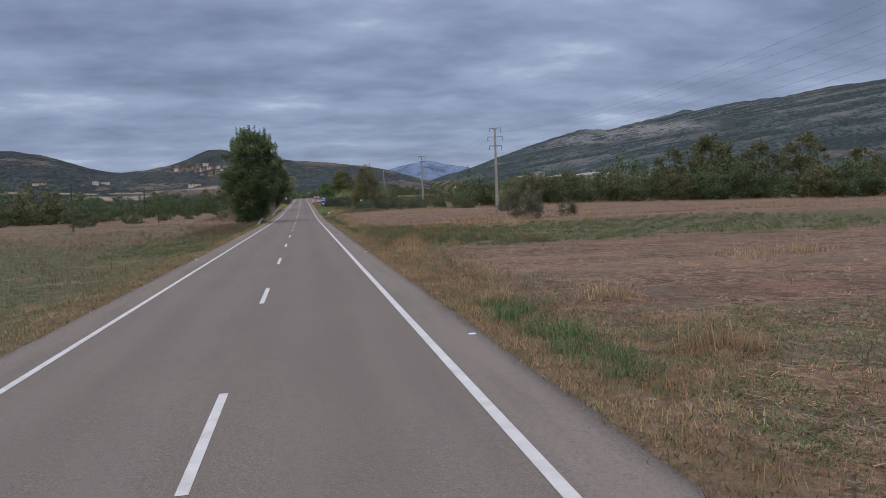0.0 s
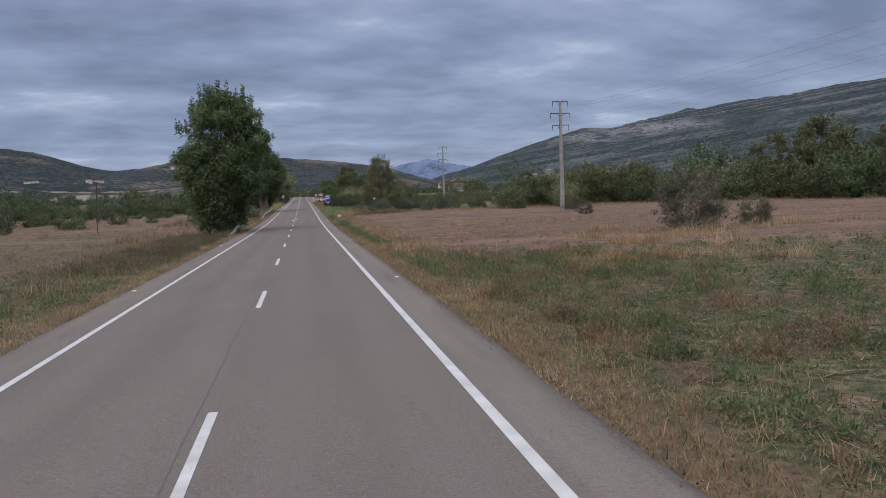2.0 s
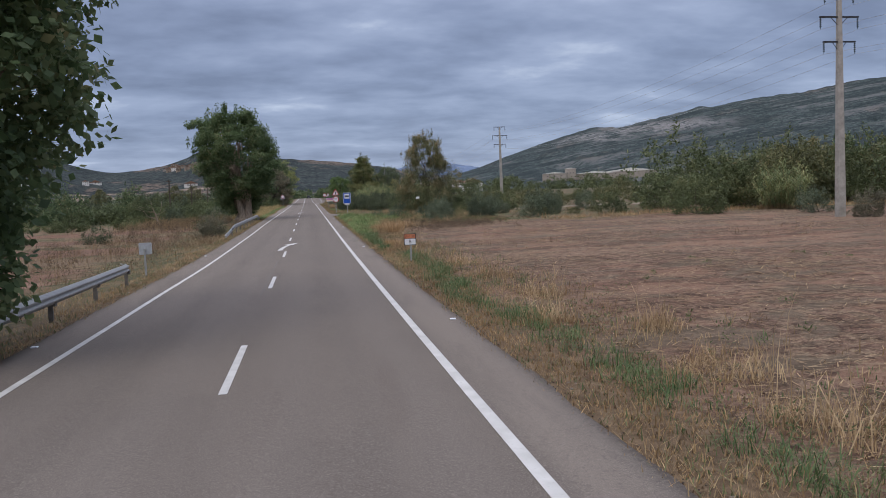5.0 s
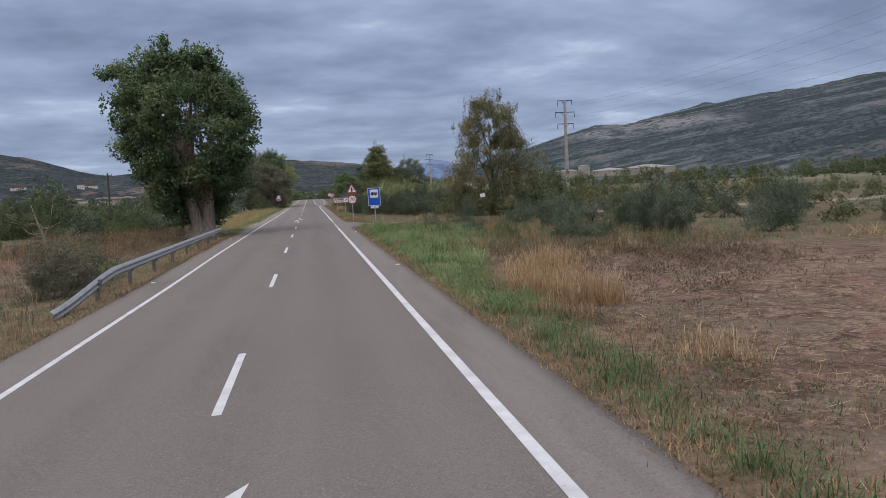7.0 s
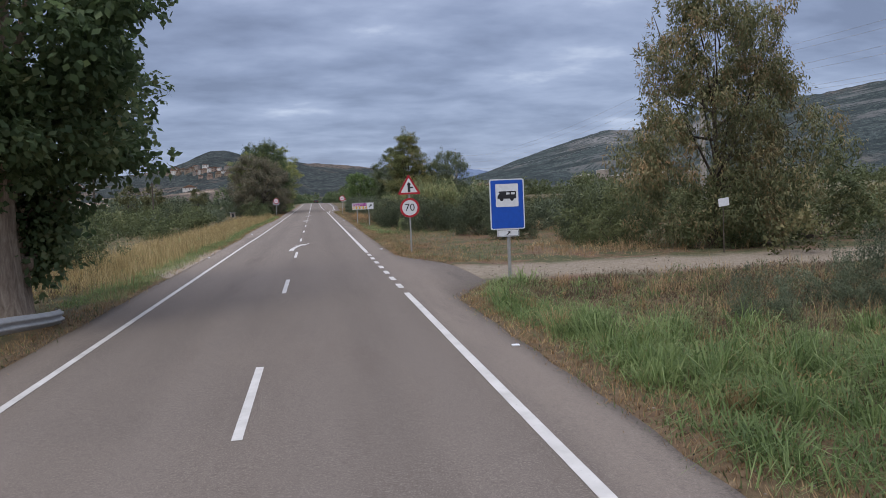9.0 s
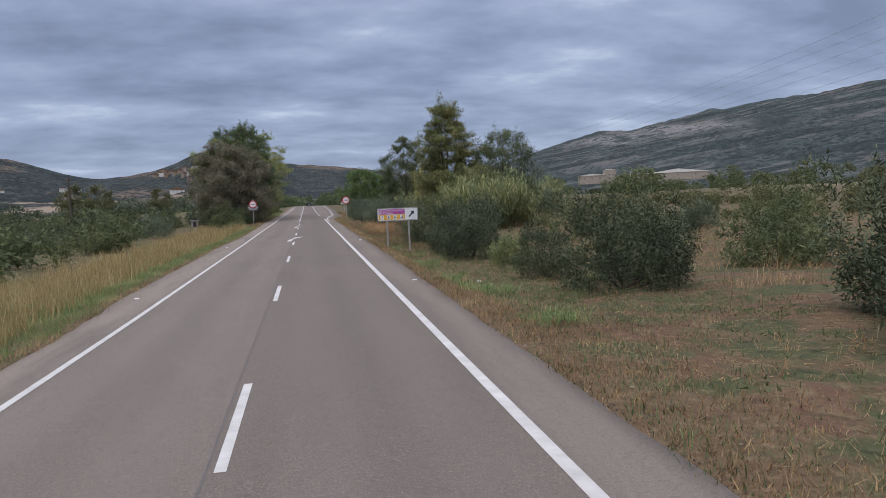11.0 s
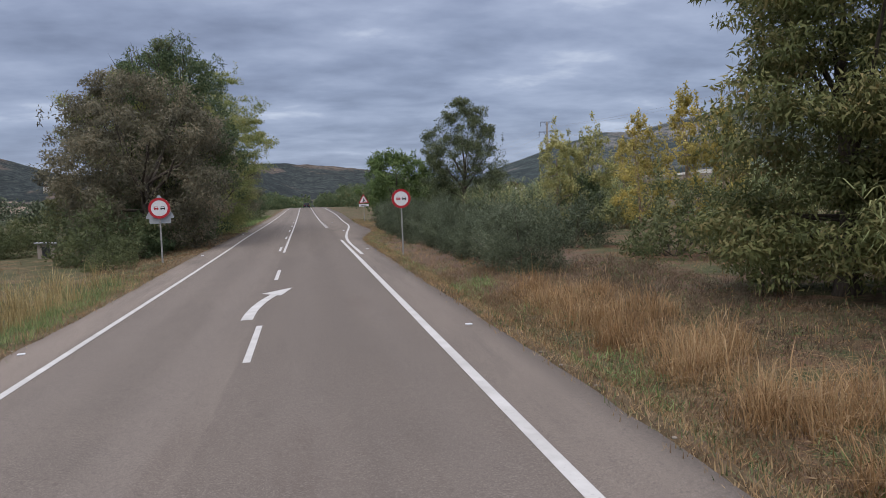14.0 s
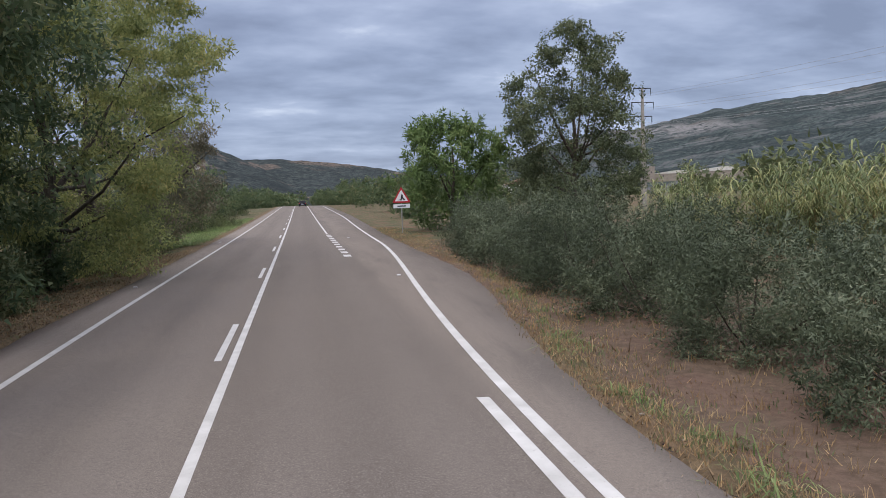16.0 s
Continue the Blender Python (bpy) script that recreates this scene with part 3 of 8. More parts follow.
GRASS_LUSH = leaf_material("lush_grass", [(0.0, (0.069, 0.104, 0.039)), (0.45, (0.149, 0.209, 0.073)), (0.8, (0.256, 0.316, 0.126)), (1.0, (0.391, 0.409, 0.214))], 0.5, 0.45)
GRASS_GOLD = leaf_material("golden_grass", [(0.0, (0.150, 0.110, 0.046)), (0.45, (0.300, 0.225, 0.100)), (1.0, (0.56, 0.44, 0.235))], 0.7, 0.42)
WEED_GREEN = leaf_material("broad_weed", [(0.0, (0.062, 0.086, 0.036)), (0.5, (0.118, 0.150, 0.062)), (0.85, (0.195, 0.200, 0.098)), (1.0, (0.30, 0.24, 0.14))], 0.6, 0.3)
GRASS_ORANGE = leaf_material("orange_straw", [(0.0, (0.190, 0.110, 0.052)), (0.5, (0.345, 0.215, 0.106)), (1.0, (0.54, 0.38, 0.21))], 0.75, 0.38)
LEAF_WALNUT = leaf_material("walnut_leaf", [(0.0, (0.051, 0.081, 0.029)), (0.5, (0.108, 0.165, 0.055)), (0.85, (0.191, 0.251, 0.092)), (1.0, (0.290, 0.304, 0.119))], each=0.1)
LEAF_SCRUB = leaf_material("scrub_leaf", [(0.0, (0.050, 0.053, 0.026)), (0.4, (0.101, 0.106, 0.048)), (0.75, (0.177, 0.167, 0.076)), (1.0, (0.304, 0.238, 0.121))], each=0.2)
LEAF_OAK = leaf_material("oak_leaf", [(0.0, (0.045, 0.062, 0.033)), (0.5, (0.098, 0.122, 0.062)), (0.85, (0.169, 0.188, 0.096)), (1.0, (0.263, 0.219, 0.119))], each=0.1)
LEAF_LAYER = leaf_material("layered_leaf", [(0.0, (0.069, 0.085, 0.034)), (0.45, (0.147, 0.166, 0.064)), (0.8, (0.236, 0.214, 0.092)), (1.0, (0.356, 0.236, 0.109))], each=0.1)
BARK_PLANE = bark_material("plane_bark", (0.16, 0.118, 0.085), (0.30, 0.228, 0.168), (0.46, 0.375, 0.285))
BARK_DARK = bark_material("dark_bark", (0.030, 0.025, 0.020), (0.065, 0.053, 0.042), (0.11, 0.092, 0.075))
CONCRETE = plain("pole_concrete", (0.36, 0.33, 0.29), 0.9, 0, 0.2, 0.16, 2.0)
STEEL = plain("galvanised_steel", (0.36, 0.355, 0.34), 0.55, 0.3, 0.5, 0.12, 5.0)
POST_STEEL = plain("weathered_post_steel", (0.15, 0.135, 0.12), 0.75, 0.2, 0.4, 0.2, 6.0)
DARK_STEEL = plain("dark_steel", (0.045, 0.045, 0.05), 0.6, 0.4, 0.4)
GLASS_BLUE = plain("insulator_glass", (0.05, 0.07, 0.075), 0.2, 0, 0.6)
WOOD_POLE = bark_material("creosoted_wood", (0.045, 0.036, 0.029), (0.085, 0.068, 0.054), (0.13, 0.108, 0.088))
SIGN_WHITE = plain("sign_white", (0.66, 0.67, 0.69), 0.5, 0, 0.4, 0.06)
SIGN_RED = plain("sign_red", (0.42, 0.018, 0.028), 0.5, 0, 0.4, 0.08)
SIGN_BLUE = plain("sign_blue", (0.008, 0.075, 0.42), 0.5, 0, 0.4, 0.08)
SIGN_BLACK = plain("sign_black", (0.018, 0.018, 0.020), 0.55, 0, 0.4, 0.05)
SIGN_ORANGE = plain("sign_orange", (0.52, 0.18, 0.085), 0.5, 0, 0.4, 0.06)
SIGN_YELLOW = plain("sign_yellow", (0.70, 0.36, 0.02), 0.5, 0, 0.4, 0.06)
SIGN_PURPLE = plain("sign_purple", (0.36, 0.065, 0.27), 0.5, 0, 0.4, 0.06)
SIGN_BACK = plain("sign_back_aluminium", (0.42, 0.44, 0.46), 0.5, 0.5, 0.4, 0.1)


# ---- large structure: ground, road, hills ----
def grid_mesh(name, xs, ys, height):
    X, Y = np.meshgrid(xs, ys)
    V = np.stack([X, Y, height(X, Y)], -1).reshape(-1, 3)
    i = np.arange(len(ys) - 1)[:, None] * len(xs) + np.arange(len(xs) - 1)[None, :]
    F = np.stack([i, i + 1, i + 1 + len(xs), i + len(xs)], -1).reshape(-1, 4)
    return fast_mesh(name, V, F, True)


def build_ground():
    near = np.concatenate([np.arange(3.4, 8, 0.3), np.arange(8, 20, 0.8), np.arange(20, 60, 3.0), np.geomspace(60, 4800, 26)])
    xs = np.concatenate([-near[::-1], [-2.5, 0, 2.5], near])
    ys = np.concatenate([[-800, -300, -100, -40], np.arange(-20, 380, 1.2), np.arange(380, 620, 8.0), np.geomspace(620, 4900, 26)])
    ob = part("ground", grid_mesh("ground", xs, ys, ground_z), SOIL)
    tagged(ob, "dry farmland with brown fields, weedy strips and gritty verges", "ground", kind="structure")
    return ob


def build_road():
    rng = np.random.default_rng(3)
    ys = np.concatenate([np.arange(-60, 420, 0.8), np.arange(420, 720, 5.0)])
    n = len(ys)
    ragged = 0.022 * rng.standard_normal((2, n)) + 0.015 * np.sin(ys * 0.9) + 0.012 * np.sin(ys * 2.7 + 1)
    left, right = road_left(ys) + ragged[0], road_right(ys) + ragged[1]
    inner = np.array([-3.9, -3.15, -1.6, 0.0, 1.6, 3.15, 3.9])
    cols = [left, left] + [np.full(n, v) for v in inner] + [right, right]
    X = np.stack(cols, 1)
    Y = np.repeat(ys[:, None], X.shape[1], 1)
    Z = road_z(X, Y)
    Z[:, 0] -= 0.3
    Z[:, -1] -= 0.3
    V = np.stack([X, Y, Z], -1).reshape(-1, 3)
    w = X.shape[1]
    i = np.arange(n - 1)[:, None] * w + np.arange(w - 1)[None, :]
    F = np.stack([i, i + 1, i + 1 + w, i + w], -1).reshape(-1, 4)
    ob = part("road", fast_mesh("road", V, F, False), ASPHALT)
    tagged(ob, "two-lane country road of worn grey asphalt", "road", kind="structure")
    return ob


GROUND, ROAD = build_ground(), build_road()


def build_pull_off():
    """A pale gritty pull-off beside the left edge line."""
    r = np.random.default_rng(12)
    ys = np.arange(202.0, 217.1, 0.5)
    wide = 1.9 * np.sin(np.clip((ys - 202) / 15, 0, 1) * math.pi) ** 0.6 + 0.12 * r.standard_normal(len(ys)) + 0.1
    u = np.linspace(0, 1, 7)
    Y = np.repeat(ys[:, None], 7, 1)
    X = road_left(ys)[:, None] + 0.03 - np.maximum(wide, 0.05)[:, None] * u[None, :]
    Z = np.maximum(ground_z(X, Y), road_z(X, Y) - 0.05 - 0.10 * u[None, :]) + 0.02
    Z[:, -1] -= 0.15
    V = np.stack([X, Y, Z], -1).reshape(-1, 3)
    i = np.arange(len(ys) - 1)[:, None] * 7 + np.arange(6)[None, :]
    F = np.stack([i + 1, i, i + 7, i + 8], -1).reshape(-1, 4)
    n = Nodes("pale_grit", 0.95, 0.1)
    p = n.pos()
    n.bump(n.noise(p, 40, 4, 0.7), 0.5, 0.02)
    mat = n.color(n.ramp(n.noise(p, 5, 5, 0.7), [(0.3, (0.19, 0.155, 0.12)), (0.7, (0.34, 0.29, 0.235))]))
    tagged(part("pavement", fast_mesh("pavement", V, F, True), mat), "pale gritty pull-off beside the road", "pull-off", kind="structure")


build_pull_off()


def painted(name, rows, label=""):
    """A painted strip on the road: rows of (left x, right x, y)."""
    rows = np.array(rows, float)
    V = np.concatenate([np.stack([rows[:, k], rows[:, 2], road_z(rows[:, k], rows[:, 2]) + 0.006], -1) for k in (0, 1)])
    n = len(rows)
    i = np.arange(n - 1)
    return part(name, fast_mesh(name, V, np.stack([i, i + n, i + n + 1, i + 1], -1)), PAINT, ROAD, label)


def line(name, x, y0, y1, width, step=1.6, label=""):
    ys = np.linspace(y0, y1, max(2, int((y1 - y0) / step) + 1))
    cx = np.array([x(v) for v in ys]) if callable(x) else np.full(len(ys), x)
    return painted(name, np.stack([cx - width / 2, cx + width / 2, ys], -1), label)


def build_markings():
    line("edge_line", lambda y: -3.15 - 0.13 * smooth(310, 330, y), -40, 640, 0.13, label="worn white edge line")
    line("edge_line", 3.15, -40, 193.8, 0.15, label="worn white edge line")
    for k in range(7):
        line("junction_dash", 3.15, 194.9 + 2.0 * k, 195.9 + 2.0 * k, 0.16, label="short white dash across the track mouth")
    line("edge_line", 3.15, 208.8, 318.6, 0.16, label="worn white edge line")
    line("edge_line", lambda y: 3.46 + 1.9 * smooth(314, 354, y) + 1.1 * smooth(345, 420, y), 305.3, 640, 0.16, label="white edge line that swings out round the turning lane")
    for k in range(-3, 24):
        line("centre_dash", 0.0, 7.2 + 12.5 * k, 10.7 + 12.5 * k, 0.115)
    line("centre_line", lambda y: -0.09 - 0.1 * smooth(330, 480, y), 307.7, 640, 0.12, label="solid white centre line")
    for k in range(24):
        line("centre_dash", lambda y: -0.33 - 0.08 * smooth(330, 480, y), 308.95 + 12.65 * k, 312.5 + 12.65 * k, 0.115)
    for k in range(10):
        line("lane_divider_bar", 2.95 - 0.012 * k, 342.3 + 2.1 * k, 343.4 + 2.1 * k, 0.32)
    line("lane_divider", 2.8, 363.6, 640, 0.14, label="white line beside the turning lane")
    # curved return arrows on the centre line
    for y in (136.7, 211.7, 261.6, 286.6):
        ts = np.linspace(0, 1, 13)
        cx = -0.31 + 0.42 * ts ** 2.2
        cy = y + 4.25 * ts
        wd = 0.25 - 0.04 * ts
        a = painted("return_arrow_shaft", np.stack([cx - wd / 2, cx + wd / 2, cy], -1), "curved white arrow shaft")
        tip, b1, b2 = (0.54, y + 5.75), (-0.26, y + 4.55), (0.27, y + 3.95)
        pts = [b1, b2, tip]
        me = fast_mesh("return_arrow_head", [(px, py, float(road_z(px, py)) + 0.007) for px, py in pts], [(0, 1, 2)])
        part("return_arrow_head", me, PAINT, a, "white arrow head")


build_markings()


def fractal(x, y, octaves=5, gain=0.55, seed=0.0):
    """Layered noise over arrays of places."""
    out = np.zeros(np.shape(x))
    flat = out.ravel()
    xs, ys = np.ravel(x), np.ravel(y)
    for i in range(len(xs)):
        amp, f, v = 1.0, 1.0, 0.0
        for _ in range(octaves):
            v += amp * noise.noise((xs[i] * f + seed, ys[i] * f - seed, seed * 0.37))
            amp, f = amp * gain, f * 2.03
        flat[i] = v
    return flat.reshape(np.shape(x))


def build_hill(name, label, profile, distance, foot, material, rough=0.06, cols=170, rows=26, seed=1.0, peak_jag=0.02):
    """A hill whose skyline follows elevation angles (azimuth, elevation in degrees) seen from the start of the road."""
    prof = np.array(profile, float)
    az = np.linspace(prof[0, 0], prof[-1, 0], cols)
    el = np.interp(az, prof[:, 0], prof[:, 1])
    k = np.exp(-0.5 * (np.arange(-4, 5) / 1.6) ** 2)
    el = np.convolve(np.pad(el, 4, mode="edge"), k / k.sum(), mode="valid")
    dist = np.interp(az, [d[0] for d in distance], [d[1] for d in distance])
    u = np.concatenate([np.linspace(0, 1, rows), [1.08, 1.25]])
    A, U = np.meshgrid(np.radians(az), u)
    R = foot * dist[None, :] + (1 - foot) * dist[None, :] * np.minimum(U, 1.3)
    top = dist * np.tan(np.radians(el))
    shape = np.where(U <= 1, 0.25 * U + 0.75 * U ** 1.8, np.maximum(0, 1 - (U - 1) * 1.2))
    X, Y = R * np.sin(A), R * np.cos(A) + 20
    jag = fractal(X * 0.004, Y * 0.004, 5, 0.55, seed)
    fine = fractal(X * 0.03, Y * 0.03, 2, 0.5, seed + 7)
    Z = top[None, :] * (shape + rough * jag * np.sin(np.clip(U, 0, 1) * math.pi) + peak_jag * fine * np.clip(U, 0, 1)) - 8 * (1 - np.clip(U * 4, 0, 1))
    V = np.stack([X, Y, Z], -1).reshape(-1, 3)
    n = cols
    i = np.arange(len(u) - 1)[:, None] * n + np.arange(n - 1)[None, :]
    F = np.stack([i, i + 1, i + 1 + n, i + n], -1).reshape(-1, 4)
    ob = part(name, fast_mesh(name, V, F, True), material)
    tagged(ob, label, "hill", kind="structure")
    return az, X, Y, Z


# slope colours carry a bluish-grey haze tint, painted into scrub and rock
HILL_R = hill_material("hazed_limestone_hillside", (0.046, 0.060, 0.060), (0.086, 0.101, 0.092), (0.125, 0.108, 0.094), 0.56, 1.3, (((1526.0, 3271.0, 265.0), 200.0), ((1311.0, 3473.0, 248.0), 150.0)))
HILL_L = hill_material("hazed_scrub_hillside", (0.045, 0.056, 0.056), (0.088, 0.096, 0.085), (0.185, 0.138, 0.108), 0.545, 0.7, fields=((-330.0, -205.0, 16.5, 24.5), (-420.0, -120.0, 31.0, 34.0)))
# the blue of this range is distance haze put into its base colour
HILL_FAR = hill_material("haze_blue_range", (0.125, 0.165, 0.245), (0.135, 0.175, 0.255), (0.14, 0.18, 0.255), 0.55, 6.0)
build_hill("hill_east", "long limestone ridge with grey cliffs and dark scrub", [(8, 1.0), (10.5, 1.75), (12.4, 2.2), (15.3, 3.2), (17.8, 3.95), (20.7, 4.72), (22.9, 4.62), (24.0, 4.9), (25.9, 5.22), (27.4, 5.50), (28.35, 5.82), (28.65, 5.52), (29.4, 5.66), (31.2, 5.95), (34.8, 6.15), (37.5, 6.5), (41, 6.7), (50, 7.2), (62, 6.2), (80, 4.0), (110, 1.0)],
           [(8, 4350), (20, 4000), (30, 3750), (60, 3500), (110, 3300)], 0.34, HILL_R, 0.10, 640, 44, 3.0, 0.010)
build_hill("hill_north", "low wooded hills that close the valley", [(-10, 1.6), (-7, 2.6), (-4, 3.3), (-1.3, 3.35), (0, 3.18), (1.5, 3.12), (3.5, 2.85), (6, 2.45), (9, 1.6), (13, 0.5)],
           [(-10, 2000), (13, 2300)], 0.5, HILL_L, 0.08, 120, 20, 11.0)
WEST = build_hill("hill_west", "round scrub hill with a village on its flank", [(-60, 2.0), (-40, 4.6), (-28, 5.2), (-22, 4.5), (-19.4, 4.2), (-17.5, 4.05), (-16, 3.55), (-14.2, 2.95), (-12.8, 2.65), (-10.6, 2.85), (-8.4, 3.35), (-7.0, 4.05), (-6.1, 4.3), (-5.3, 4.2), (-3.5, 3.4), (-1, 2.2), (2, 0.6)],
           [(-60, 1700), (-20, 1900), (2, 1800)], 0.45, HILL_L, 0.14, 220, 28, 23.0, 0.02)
build_hill("hill_far", "mountain range far off, painted in haze blue", [(3, 1.2), (6, 2.2), (7.5, 2.65), (8.6, 2.78), (9.4, 2.98), (10.2, 2.72), (11.2, 2.5), (12.5, 2.3), (14, 1.4), (16, 0.8)],
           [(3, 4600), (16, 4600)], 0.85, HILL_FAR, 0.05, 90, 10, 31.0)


# ---- vegetation ----
def unit(v):
    return v / np.maximum(np.linalg.norm(v, axis=-1, keepdims=True), 1e-6)


def leaf_quads(rng, P, A, length, width, facing, narrow=False):
    """Lozenge or narrow pointed leaves at P along the directions A, their upper sides turned towards facing."""
    n = len(P)
    L = length * rng.uniform(0.65, 1.3, (n, 1))
    W = width * rng.uniform(0.7, 1.25, (n, 1))
    B = unit(np.cross(facing, A))
    if narrow:
        V = np.stack([P + B * W * 0.5, P - B * W * 0.5, P + A * L], 1)
        return V.reshape(-1, 3), np.arange(3 * n).reshape(-1, 3)
    M = P + A * L * 0.45
    V = np.stack([P, M - B * W / 2, P + A * L, M + B * W / 2], 1)
    return V.reshape(-1, 3), np.arange(4 * n).reshape(-1, 4)


def foliage(rng, centres, radii, count, length, width, out=0.5, droop=0.2, squash=0.8, narrow=False, hub=None):
    """Leaves on the shells of many small clumps; their shading normals are bent outward over the clump and its bough
    (hub: the way out from the bough), so that lumps shade like balls.
    """
    C = np.repeat(centres, count, 0)
    R = np.repeat(radii, count)[:, None]
    D = unit(rng.standard_normal((len(C), 3)))
    r = R * rng.uniform(0.25, 1.05, (len(C), 1)) ** 0.7
    S = np.array([1, 1, squash]) if np.isscalar(squash) else squash
    P = C + D * r * S
    A = unit(D * out + rng.standard_normal((len(C), 3)) * 0.55 + np.array([0, 0, -droop]))
    N = unit(D * 0.9 + np.array([0, 0, 0.45]) + rng.standard_normal((len(C), 3)) * 0.4)
    V, F = leaf_quads(rng, P, A, length, width, N, narrow)
    G = unit(N - A * (N * A).sum(1, keepdims=True))
    H = D if hub is None else np.repeat(hub, count, 0)
    K = unit(D * 0.28 + H * 0.34 + G * 0.58 + np.array([0, 0, 0.12]))
    K = np.where((K * G).sum(1, keepdims=True) > 0.08, K, G)
    return V, F, np.repeat(K, 3 if narrow else 4, 0)


def limb_mesh(paths, sides=7):
    """Tapered tubes along paths: each a list of (place, radius)."""
    V, F = [], []
    for path in paths:
        pts = np.array([p for p, _ in path], float)
        rad = [r for _, r in path]
        base = sum(len(v) for v in V)
        ringlets = []
        for i in range(len(pts)):
            d = unit(pts[min(i + 1, len(pts) - 1)] - pts[max(i - 1, 0)])
            a = unit(np.cross(d, [0.31, 0.95, 0.05]))
            b = np.cross(d, a)
            ang = np.arange(sides) * math.tau / sides
            wob = 1 + 0.12 * np.sin(ang * 3 + i)
            ringlets.append(pts[i] + rad[i] * ((np.cos(ang) * wob)[:, None] * a + (np.sin(ang) * wob)[:, None] * b))
        V.append(np.concatenate(ringlets))
        for i in range(len(pts) - 1):
            for j in range(sides):
                k = (j + 1) % sides
                F.append((base + i * sides + j, base + i * sides + k, base + (i + 1) * sides + k, base + (i + 1) * sides + j))
    return fast_mesh("trunk", np.concatenate(V), F, True)


def crown_shell(rng, n, z0, z1, radius, prof, lobes, inner):
    """Places within a crown: radius * prof(u) at the relative height u."""
    u = rng.uniform(0, 1, n * 4)
    keep = rng.uniform(0, 1, n * 4) < 0.25 + 0.75 * np.array([prof(v) for v in u])
    u = u[keep][:n]
    th = rng.uniform(0, math.tau, len(u))
    ph = rng.uniform(0, math.tau, 3)
    rr = radius * np.array([prof(v) for v in u]) * (1 + lobes * (np.sin(2 * th + 5 * u + ph[0]) * 0.5 + np.sin(3 * th - 9 * u + ph[1]) * 0.5))
    rr = rr * (inner + (1 - inner) * rng.uniform(0, 1, len(u)) ** 0.45)
    return np.stack([rr * np.cos(th), rr * np.sin(th), z0 + (z1 - z0) * u], -1)


def boughs(rng, n, B, size, flat=0.75):
    """Small clumps gathered round the bough ends B, so that lumps and hollows show."""
    k = rng.integers(len(B), size=n)
    s = size * rng.uniform(0.55, 1.25, len(B))
    D = unit(rng.standard_normal((n, 3)))
    out = D * (s[k] * rng.uniform(0.15, 1, n) ** 0.5)[:, None] * np.array([1, 1, flat])
    return B[k] + out, unit(out)


